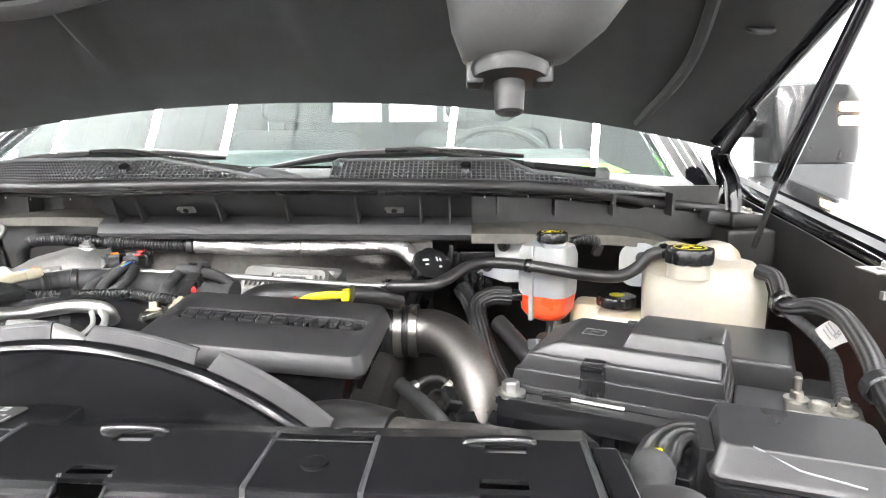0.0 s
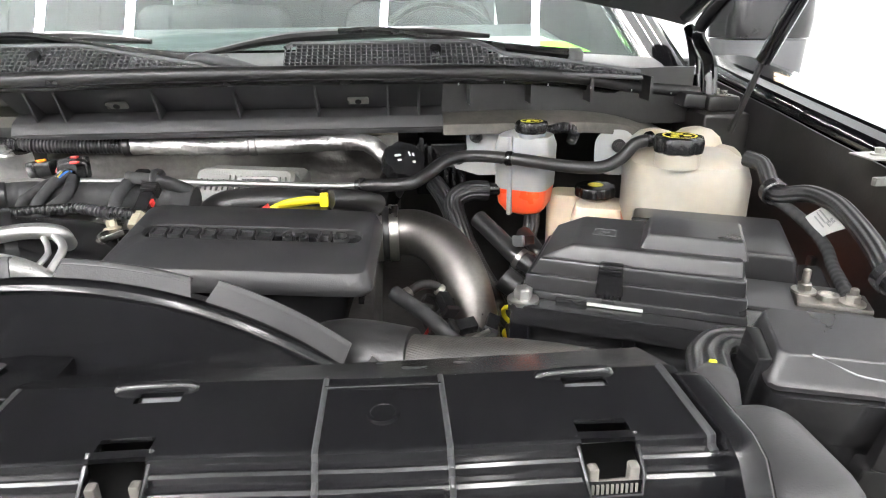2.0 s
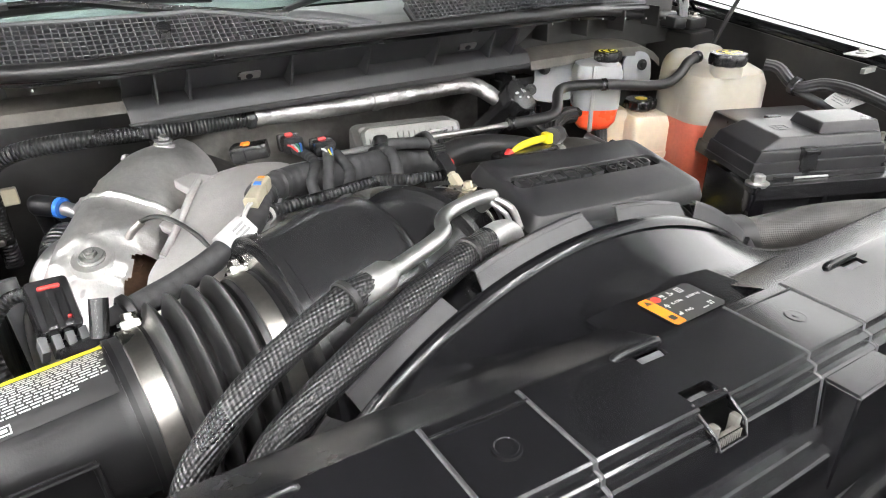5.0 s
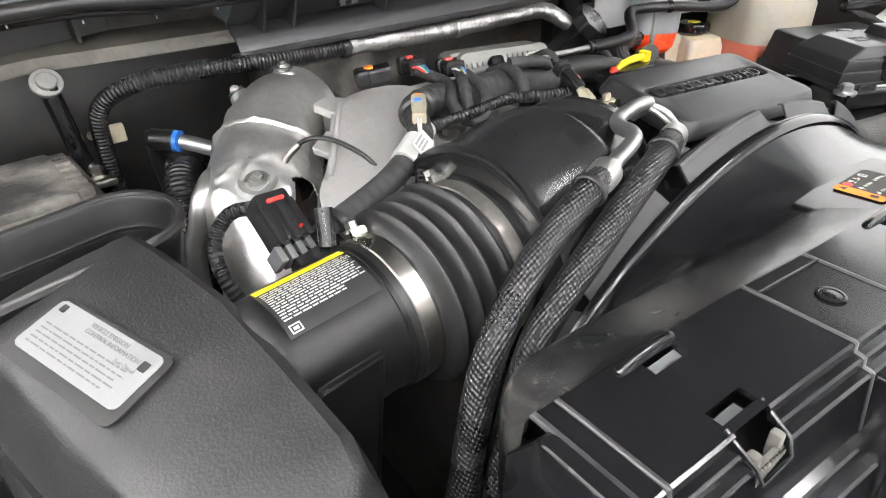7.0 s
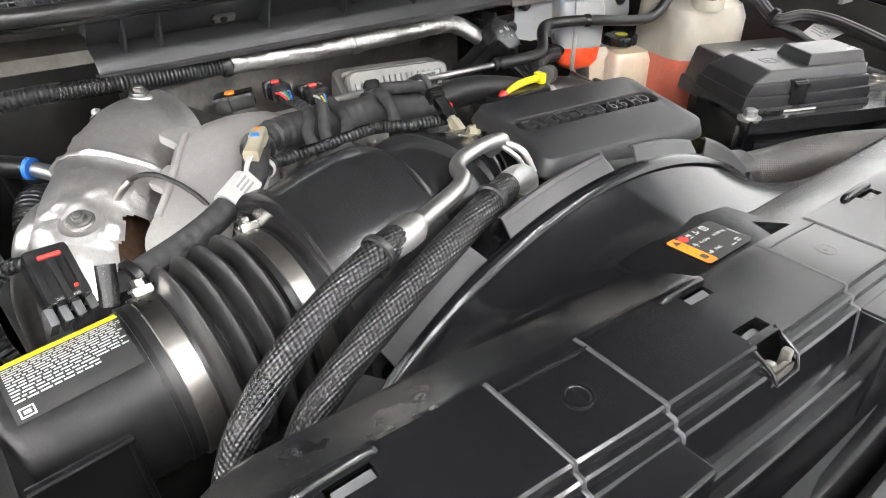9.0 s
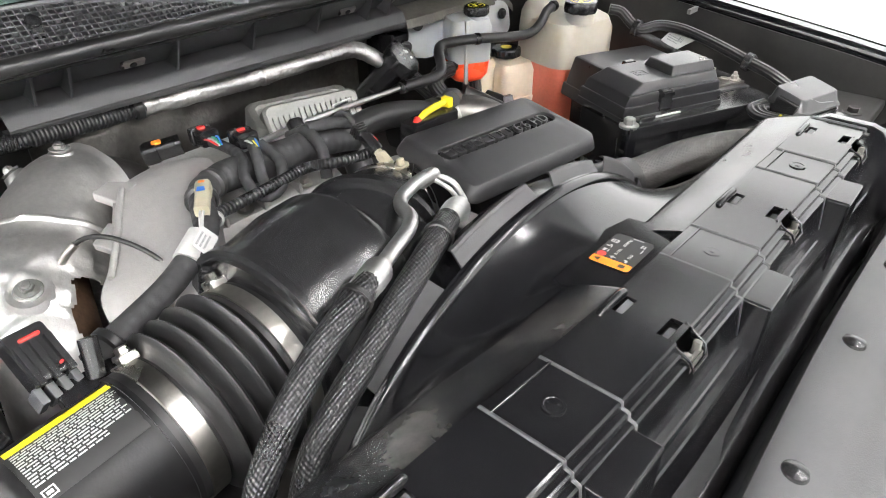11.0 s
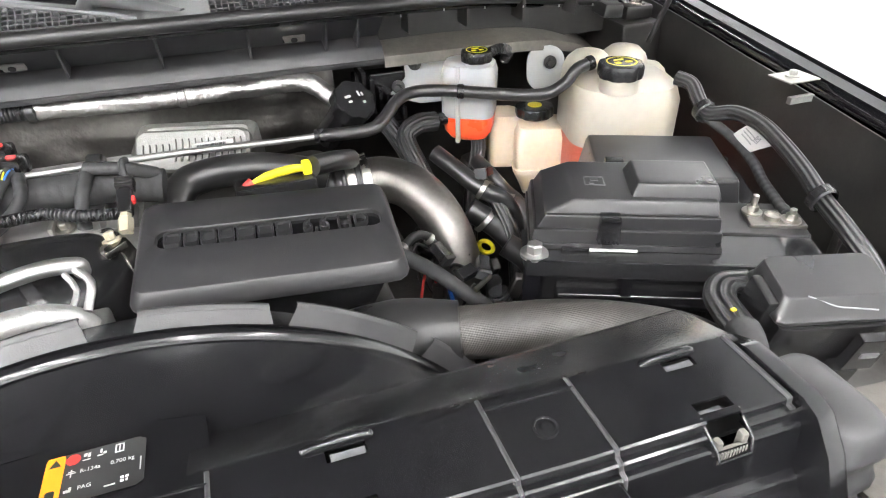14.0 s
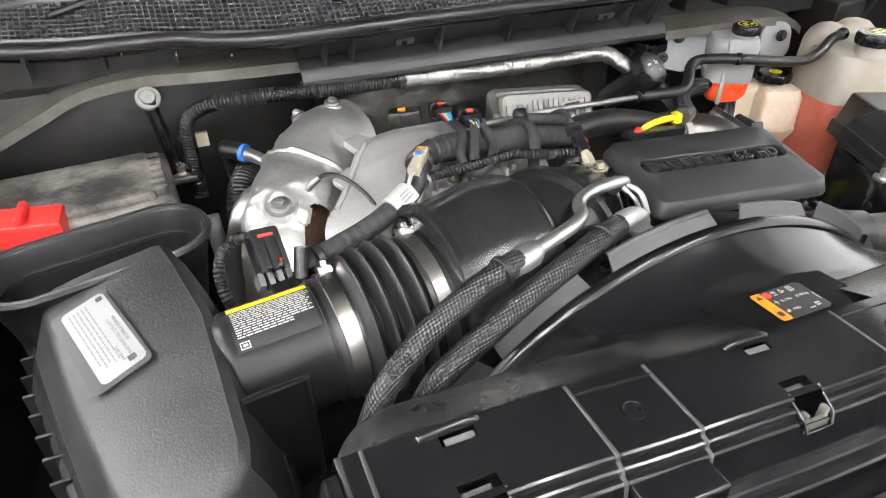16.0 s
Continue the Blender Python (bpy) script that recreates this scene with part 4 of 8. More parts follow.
        cl = part("clip", bm, COMB, c, "dusty toothed spring clip")
        bm = bmesh.new()
        for k in range(10):
            q = x - 0.0105 + k * 0.0022
            cube(bm, q, q + 0.0011, g + 0.3050, g + 0.3068, 1.4220, 1.4312, None)
        tagged(part("teeth", bm, COMB, cl), kind="stuff")
        for q in (-0.0116, 0.0070):
            bm = bmesh.new()
            cube(bm, x + q, x + q + 0.005, g + 0.307, g + 0.313, 1.4225, 1.4385, None, 0.0016)
            part("prong", bm, COMB, cl)
    for s in (1, -1):
        pr = [(0.41, 1.425), (0.366, 1.4475), (0.360, 1.4495), (0.312, 1.4495), (0.300, 1.445), (0.284, 1.425), (0.272, 1.40), (0.262, 1.345), (0.30, 1.30), (0.40, 1.32)]
        rows = []
        out, wide = (0.0, 0.62) if s > 0 else (0.0155, 0.4)
        if s < 0:
            pr = [(min(y, 0.382), z) for y, z in pr]
        for dx, inset in ((0.0, 0.004), (0.0012, 0.0), (0.020, 0.0), (0.024, 0.0015), (0.034, 0.016), (0.036, 0.024)):
            rows.append([Vector((mirror_x(0.1045 + out + dx * wide, s), y + (0.345 - y) * inset * 5 + skew(mirror_x(0.1045, s)), z - inset)) for y, z in pr])
        bm = bmesh.new()
        loft(bm, rows)
        part("end_cap", bm, GLOSS, c)
        bm = bmesh.new()
        xe = mirror_x(0.1020 + out, s)
        line = [(y + skew(xe), z) for y, z in prof[6:16]]
        sheet(bm, [[(xe + dx, y - lift * 0.5, z + lift) for y, z in line] for dx, lift in ((-0.0020, 0.0002), (-0.0011, 0.0014), (0.0011, 0.0014), (0.0020, 0.0002))], 0.0012, (0, 0.2, -1))
        part("rib", bm, RIB, c)
    # pleated rubber seal against the headlamp
    bm = bmesh.new()
    rings = []
    for k in range(41):
        u = k / 40
        pleat = 0.0035 * math.sin(u * 2 * math.pi * 4) * (1 - max(0.0, (u - 0.8) / 0.2))
        top = max(0.0, (u - 0.86) / 0.14)
        grow = pleat - 0.022 * (1 - math.sqrt(max(0.0, 1 - top * top)))
        rings.append(ring(0.050 + grow, 0.082 + grow, 0.016, 32, at=(0.143, 0.312), z=1.31 + 0.122 * u))
    loft(bm, rings)
    part("end_seal", bm, FLAP, c, "pleated grey rubber end seal")
    # the long cover bows up towards its ends
    for ob in c.children_recursive:
        for v in ob.data.vertices:
            v.co.z += float(np.interp(v.co.x, (-0.72, -0.55, -0.40, -0.25, -0.10, 0.05, 0.14), (0.0120, 0.0155, 0.0095, 0.0020, 0.0004, 0.0010, 0.0020)))


radiator_cover()


def shroud():
    cx, cz, R = -0.304, 1.130, 0.327
    s = thing("fan_shroud", "glossy black plastic fan shroud with a curved lip and flaps", "fan shroud", (cx, 0.47, 1.0))
    bm = bmesh.new()
    rows = []
    N = 60
    for i in range(N + 1):
        th = radians(-84 + 168 * i / N)
        lip = Vector((cx + R * math.sin(th), 0.492, cz + R * math.cos(th)))
        xf = cx + 0.385 * math.sin(th)
        front = Vector((xf, 0.4235 + lag(xf) - 0.046 * corner(xf), 1.4205 + 0.006 * math.exp(-((xf + 0.305) / 0.10) ** 2) + float(np.interp(xf, (-0.7, -0.5, -0.25, 0.05), (0.010, 0.012, 0.002, 0.002)))))
        mid = lip.lerp(front, 0.5)
        mid.z -= 0.012 + 0.02 * abs(math.sin(th))
        row = []
        for k in range(9):
            t = k / 8
            row.append((1 - t) ** 2 * lip + 2 * t * (1 - t) * mid + t * t * front)
        rows.append(row)
    sheet(bm, rows, 0.003, (0, 0.3, -1))
    part("funnel", bm, GLOSS, s)
    bm = bmesh.new()
    prof = [(0.000, 0.487), (0.003, 0.4885), (0.0055, 0.492), (0.0055, 0.496), (0.002, 0.499), (-0.006, 0.501), (-0.014, 0.54)]
    sheet(bm, [[(cx + (R + dr) * math.sin(th), y, cz + (R + dr) * math.cos(th)) for dr, y in prof] for th in (radians(-88 + 176 * i / 80) for i in range(81))], 0.002, (0, 1, 0))
    part("lip", bm, GLOSS, s)
    for x0, x1, rise, run in ((-0.530, -0.450, 0.019, 0.012), (-0.4185, -0.311, 0.0145, 0.013), (-0.274, -0.188, 0.0135, 0.011), (-0.170, -0.080, 0.019, 0.008), (-0.066, -0.012, 0.020, 0.008), (-0.60, -0.545, 0.019, 0.010)):
        t0, t1 = math.asin((x0 - cx) / 0.342), math.asin((x1 - cx) / 0.342)
        prof = ((0.001, 0.4955), (0.003, 0.4985), (rise * 0.86, 0.4965 + run * 0.88), (rise * 0.88, 0.4962 + run * 0.96), (rise * 0.97, 0.4962 + run), (rise * 1.08, 0.4985 + run), (rise * 1.02, 0.502 + run))
        bm = bmesh.new()
        rows = []
        for k in range(17):
            u = k / 16
            row = []
            for j, (dr, y) in enumerate(prof):
                flare = 0.016 * (1 - j / 6) if j < 2 else 0.016 * (1 - min(1, dr / rise))
                th = t0 - flare + (t1 - t0 + 2 * flare) * u
                row.append(Vector((cx + (R + dr) * math.sin(th), y, cz + (R + dr) * math.cos(th))))
            rows.append(row)
        sheet(bm, rows, 0.0022, (0, 0.5, -0.8))
        part("flap", bm, FLAP, s)
    # the label's seat, level with the cover
    bm = bmesh.new()
    slab(bm, [(-0.376, 0.3795, 1.4362), (-0.236, 0.3795, 1.4362), (-0.240, 0.436, 1.4332), (-0.275, 0.446, 1.4305), (-0.374, 0.438, 1.4330)], 0.012, 0.0, 0.002)
    part("label_seat", bm, GLOSS, s)
    lab = thing("refrigerant_label", "orange and black refrigerant label stuck on the shroud", "label", (-0.3, 0.42, 1.437))
    m = frame_at(Vector((-0.3025, 0.4105, 1.4352)), (1, 0.0, 0.0), (0, 1, -0.052)) @ Matrix.Diagonal((0.86, 0.86, 1, 1))
    part("backing", made(plate, m, 0.064, 0.044, 0.002, 0.0004), INK, lab)
    m2 = m @ Matrix.Translation((0, 0, 0.0006))
    part("warning_strip", made(plate, m2 @ Matrix.Translation((-0.0255, 0, 0)), 0.012, 0.043, 0.0015, 0.0002), ORANGE, lab, "orange warning strip")
    bm = bmesh.new()
    lathe(bm, [(0.0046, 0), (0.0046, 0.0002)], m2 @ Matrix.Translation((-0.0145, 0.0155, 0)), 24)
    part("red_sign", bm, RED, lab)
    bm = bmesh.new()
    for x, y, w, hh in ((-0.007, 0.0172, 0.0022, 0.003), (-0.0045, 0.0165, 0.0018, 0.004), (-0.006, 0.0125, 0.005, 0.0009), (0.003, 0.0172, 0.0015, 0.0038), (0.0055, 0.0150, 0.0022, 0.002), (0.0025, 0.0135, 0.004, 0.0010),
                        (0.0125, 0.0155, 0.0010, 0.0075), (0.0175, 0.0155, 0.0010, 0.0075), (0.015, 0.0190, 0.006, 0.0009), (0.015, 0.0120, 0.006, 0.0009), (0.015, 0.0158, 0.0008, 0.006), (-0.0145, 0.003, 0.0008, 0.007), (-0.0145, 0.003, 0.006, 0.0008), (-0.0145, 0.0045, 0.004, 0.0008),
                        (-0.0150, -0.012, 0.0045, 0.0022), (-0.0135, -0.0105, 0.0018, 0.003), (0.0185, -0.0125, 0.0022, 0.0022), (0.0215, -0.0125, 0.0022, 0.0022), (0.0185, -0.0155, 0.0022, 0.0022), (0.0215, -0.0155, 0.0014, 0.0022), (0.011, -0.0165, 0.007, 0.0012), (0.0295, -0.004, 0.0008, 0.012)):
        plate(bm, m2 @ Matrix.Translation((x, y, 0)), w, hh, 0.0003, 0.0002, 12)
    part("symbol_print", bm, WHITE, lab)
    bm = bmesh.new()
    v = [(-0.0255, 0.019, 0.0004), (-0.0295, 0.012, 0.0004), (-0.0215, 0.012, 0.0004)]
    bm.faces.new([bm.verts.new(m2 @ Vector(p)) for p in v])
    part("warning_sign", bm, INK, lab)
    bm = bmesh.new()
    plate(bm, m2 @ Matrix.Translation((-0.0255, -0.012, 0.0003)), 0.006, 0.007, 0.001, 0.0001, 16)
    part("manual_sign", bm, INK, lab)
    m3 = m2 @ Matrix.Translation((-0.009, 0.0015, 0.0003))
    letters("R-134a", 0.0045, m3, WHITE, lab)
    letters("0.700 kg", 0.0045, m3 @ Matrix.Translation((0.019, 0, 0)), WHITE, lab)
    letters("PAG", 0.0045, m3 @ Matrix.Translation((0, -0.0145, 0)), WHITE, lab)


shroud()


def front_panel():
    p = thing("grille_support", "dark grey painted grille support panel with round plugs", "panel", (MID, 0.17, 1.36))
    bm = bmesh.new()
    xs = [-1.05 + i * 1.52 / 24 for i in range(25)]
    prof = [(0.262, 1.30), (0.250, 1.395), (0.246, 1.401), (0.238, 1.403), (0.215, 1.400), (0.205, 1.392), (0.190, 1.389), (0.160, 1.385), (0.150, 1.378), (0.145, 1.33)]
    sheet(bm, [[(x, y - 0.05 * ((x - MID) / 0.75) ** 2, z - 0.02 * ((x - MID) / 0.75) ** 2) for y, z in prof] for x in xs], 0.003, (0, 0, -1))
    part("top_panel", bm, CHARCOAL, p)
    for x in (-0.41, -0.11, -0.25, 0.05, -0.55):
        bm = bmesh.new()
        d = ((x - MID) / 0.75) ** 2
        lathe(bm, [(0.0095, 0), (0.0085, 0.003), (0.005, 0.0048), (0.001, 0.0052)], Matrix.Translation((x, 0.226 - 0.05 * d, 1.4005 - 0.02 * d)), 24)
        part("plug", bm, SATIN, p)
    bm = bmesh.new()
    for k in range(12):
        for j in range(4):
            x = -0.1 + k * 0.024 + (j % 2) * 0.012
            cube(bm, x, x + 0.002, 0.06 + j * 0.02, 0.08 + j * 0.02, 1.33, 1.37)
    cube(bm, -0.4, 0.25, 0.05, 0.055, 1.28, 1.37)
    part("grille_mesh", bm, SATIN, p)
    bm = bmesh.new()
    tube(bm, [(-0.66, 0.272, 1.330), (-0.3, 0.2725, 1.334), (0.0, 0.2725, 1.334), (0.14, 0.268, 1.33)], 0.013, 14, 0.03)
    whole("condenser_pipe", bm, SATIN, "dull black condenser pipe in front of the radiator", "pipe")
    bm = bmesh.new()
    cube(bm, -0.95, 0.42, 0.255, 0.42, 0.7, 1.31, None, 0.01)
    whole("radiator", bm, GRIME, "dark radiator core below its cover", "radiator")


front_panel()

# engine, centre ------------------------------------------------------------------


def engine_mass():
    e = thing("engine", "grimy black diesel engine block below the pipes", "engine", (MID, 0.8, 0.7))
    bm = bmesh.new()
    cube(bm, -0.58, 0.02, 0.56, 1.06, 0.75, 1.26, None, 0.03)
    cube(bm, -0.50, -0.06, 0.60, 1.04, 1.26, 1.34, None, 0.02)
    part("block", bm, GRIME, e)
    # added black block that paints the shade at the bottom of the bay
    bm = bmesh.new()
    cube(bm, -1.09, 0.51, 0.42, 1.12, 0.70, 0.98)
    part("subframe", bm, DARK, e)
    bm = bmesh.new()
    cube(bm, -0.52, -0.30, 0.80, 1.02, 1.30, 1.385, None, 0.02)
    part("manifold", bm, CASTING, e, "dull cast aluminium manifold")
    bm = bmesh.new()
    cube(bm, -0.50, -0.31, 0.762, 0.865, 1.31, 1.408, None, 0.022)
    for k in range(4):
        cube(bm, -0.482 + k * 0.048, -0.477 + k * 0.048, 0.766, 0.860, 1.40, 1.413, None, 0.002)
    part("plenum", bm, BLASTED, e, "pale cast aluminium plenum")
    for x in (-0.452, -0.372):
        bm = bmesh.new()
        bolt(bm, (x, 0.777, 1.405), (0, -0.2, 1), 0.006, 0.010)
        part("plenum_bolt", bm, STEEL, e)
    rnd = random.Random(4)
    bm = bmesh.new()
    for k in range(46):
        x, y, z = rnd.uniform(0.0, 0.10), rnd.uniform(0.55, 0.85), rnd.uniform(1.16, 1.29)
        m = pose(x, y, z, rnd.uniform(0, 90), rnd.uniform(0, 90), rnd.uniform(0, 180))
        cube(bm, -0.018, 0.018, -0.008, 0.008, -0.006, 0.006, m, 0.002, 1)
    tagged(part("casting_rest", bm, GRIME, e), kind="stuff")


engine_mass()


def engine_cover():
    c = thing("engine_cover", "matte black plastic engine cover with raised moulded lettering bars", "engine cover", (-0.17, 0.64, 1.36))
    rl, rr, fr, fl = (Vector(p) for p in ((-0.284, 0.708, 1.4525), (-0.057, 0.690, 1.443), (-0.062, 0.566, 1.422), (-0.293, 0.584, 1.434)))
    o = (rl + rr + fr + fl) / 4
    m = frame_at(o, (rr + fr) - (rl + fl), (rl + rr) - (fl + fr))
    W, H = ((rr + fr) - (rl + fl)).length / 2, ((rl + rr) - (fl + fr)).length / 2
    bm = bmesh.new()
    n = 96
    at = (0.002, 0.006)
    loft(bm, [ring(W - 0.012, H - 0.012, 0.012, n, z=-0.020), ring(W + 0.006, H + 0.006, 0.014, n, z=-0.020), ring(W + 0.008, H + 0.008, 0.014, n, z=-0.0165), ring(W + 0.006, H + 0.006, 0.014, n, z=-0.013), ring(W - 0.004, H - 0.004, 0.012, n, z=-0.0012),
              ring(W - 0.008, H - 0.008, 0.012, n, z=0.0), ring(0.204, 0.0265, 0.009, n, at, 0.0), ring(0.202, 0.0245, 0.009, n, at, -0.0008), ring(0.201, 0.0235, 0.009, n, at, -0.0050)], (False, False), True, m)
    part("lid", bm, PLASTIC, c)
    bm = bmesh.new()
    loft(bm, [ring(0.2015, 0.024, 0.009, n, at, -0.0070), ring(0.2015, 0.024, 0.009, n, at, -0.0050)], m=m)
    part("recess_floor", bm, GLOSS, c, "glossy black recess")
    x = -0.094
    widths = [0.017, 0.015, 0.016, 0.016, 0.019, 0.017, 0.017, 0.008, 0.012, 0.004, 0.012, 0.007, 0.017, 0.016]
    for i, w in enumerate(widths):
        if i < 7:
            bm = bmesh.new()
            h, y = 0.0165, at[1]
            loft(bm, [ring(w - 0.002, h, 0.0025, 24, (x + w / 2, y), -0.0052), ring(w - 0.0025, h - 0.0005, 0.0025, 24, (x + w / 2, y), 0.0002), ring(w - 0.006, h - 0.006, 0.0015, 24, (x + w / 2, y), 0.0002), ring(w - 0.0065, h - 0.0065, 0.0015, 24, (x + w / 2, y), -0.0020)], (False, True), True, m)
            part("raised_bar", bm, PLASTIC, c)
        x += w * 0.975
    letters("6.6 HD", 0.0232, m @ Matrix.Translation((0.0285, at[1] - 0.0084, -0.0024)) @ Matrix.Diagonal((0.92, 1, 1, 1)), PLASTIC, c, "raised_lettering", 0.0026)
    bm = bmesh.new()
    loft(bm, [ring(W - 0.05, H - 0.035, 0.01, 60, z=-0.075), ring(W - 0.02, H - 0.012, 0.012, 60, z=-0.018)], m=m)
    part("base", bm, SATIN, c)
    bm = bmesh.new()
    for k in range(14):
        y = -H / 2 + 0.03 + k * 0.0065
        cube(bm, W / 2 - 0.012, W / 2 - 0.007, y, y + 0.003, -0.050, -0.020, m)
    part("side_ribs", bm, SATIN, c)


engine_cover()


def coolers():
    p = thing("charge_pipe", "brushed metal charge air pipe with a rubber coupling", "pipe", (0.0, 0.78, 1.25))
    line = [(-0.045, 0.848, 1.362), (-0.012, 0.838, 1.364), (0.018, 0.808, 1.356), (0.039, 0.768, 1.328), (0.049, 0.738, 1.28), (0.050, 0.715, 1.21), (0.048, 0.70, 1.12)]
    part("elbow", made(tube, line, 0.0295, 28), PIPE_METAL, p)
    bm = bmesh.new()
    tube(bm, [(-0.135, 0.850, 1.362), (-0.09, 0.850, 1.362), (-0.036, 0.847, 1.362)], lambda u, s: 0.0345 + 0.0008 * math.sin(s * 700), 24, 0.002)
    part("coupling", bm, RUBBER, p, "ribbed black rubber coupling")
    for x in (-0.042, -0.062):
        part("clamp", made(band, (x, 0.849, 1.362), (1, 0, 0), 0.0355, 0.012), STEEL, p, "steel hose clamp")
    bm = bmesh.new()
    tube(bm, [(-0.275, 0.765, 1.33), (-0.272, 0.79, 1.38), (-0.255, 0.825, 1.407), (-0.22, 0.838, 1.412), (-0.17, 0.838, 1.410), (-0.12, 0.83, 1.400), (-0.09, 0.82, 1.39)], 0.0185, 20)
    whole("heater_hose", bm, RUBBER, "smooth black rubber hose behind the engine cover", "hose")
    h = thing("radiator_hose", "thick woven black radiator hose running across the bay", "hose", (0.0, 0.52, 1.317))
    bm = bmesh.new()
    tube(bm, [(-0.20, 0.575, 1.297), (-0.14, 0.565, 1.332), (-0.08, 0.548, 1.352), (-0.028, 0.530, 1.359)], [0.032, 0.039, 0.037, 0.0285], 28)
    part("duct_end", bm, RUBBER, h, "smooth rubber duct end")
    bm = bmesh.new()
    tube(bm, [(-0.035, 0.532, 1.357), (0.0, 0.520, 1.359), (0.05, 0.500, 1.365), (0.10, 0.468, 1.371), (0.145, 0.428, 1.372), (0.165, 0.400, 1.352), (0.168, 0.385, 1.312)], 0.0248, 28)
    part("woven_hose", bm, RUBBER_RIB, h, "dusty woven rubber hose")
    y = thing("yellow_lever", "yellow and red plastic filler lever behind the engine cover", "lever", (-0.15, 0.77, 1.40))
    bm = bmesh.new()
    tube(bm, [(-0.188, 0.770, 1.419), (-0.165, 0.775, 1.4265), (-0.14, 0.776, 1.430), (-0.122, 0.774, 1.431)], [0.0035, 0.0062, 0.0066, 0.0055], 14, flat=0.75)
    cube(bm, -0.124, -0.114, 0.766, 0.781, 1.424, 1.438, None, 0.002)
    part("lever", bm, YELLOW, y)
    bm = bmesh.new()
    tube(bm, [(-0.195, 0.768, 1.418), (-0.180, 0.7725, 1.424)], [0.003, 0.0062], 10)
    part("tip", bm, RED, y, "red tip")
    bm = bmesh.new()
    cube(bm, -0.20, -0.11, 0.758, 0.79, 1.39, 1.424, None, 0.006)
    part("socket", bm, SATIN, y)
    bm = bmesh.new()
    tube(bm, [(-0.112, 0.772, 1.432), (-0.085, 0.79, 1.425), (-0.06, 0.82, 1.41)], 0.012, 12)
    part("neck", bm, RUBBER, y)
    d = thing("dipstick", "yellow dipstick handle ring", "dipstick", (0.098, 0.775, 1.1))
    bm = bmesh.new()
    m = frame_at((0.0965, 0.7600, 1.2800), (0.80, -0.60, 0), (-0.05, -0.42, 0.9))
    tube(bm, [m @ Vector((0.0095 * math.cos(a), 0.0135 * math.sin(a), 0)) for a in (2 * math.pi * i / 24 for i in range(25))], 0.0030, 10, smooth=False)
    tube(bm, [(0.098, 0.7660, 1.2675), (0.0982, 0.7740, 1.2475)], 0.0040, 10)
    lathe(bm, [(0.0080, -0.002), (0.0090, -0.001), (0.0090, 0.001), (0.0075, 0.002)], towards((0.0982, 0.775, 1.246), (0, -0.42, 0.9)), 20)
    part("handle", bm, YELLOW, d)
    bm = bmesh.new()
    tube(bm, [(0.0982, 0.776, 1.244), (0.10, 0.80, 1.19), (0.10, 0.815, 1.08)], 0.006, 10)
    part("stem", bm, GRIME, d)


coolers()


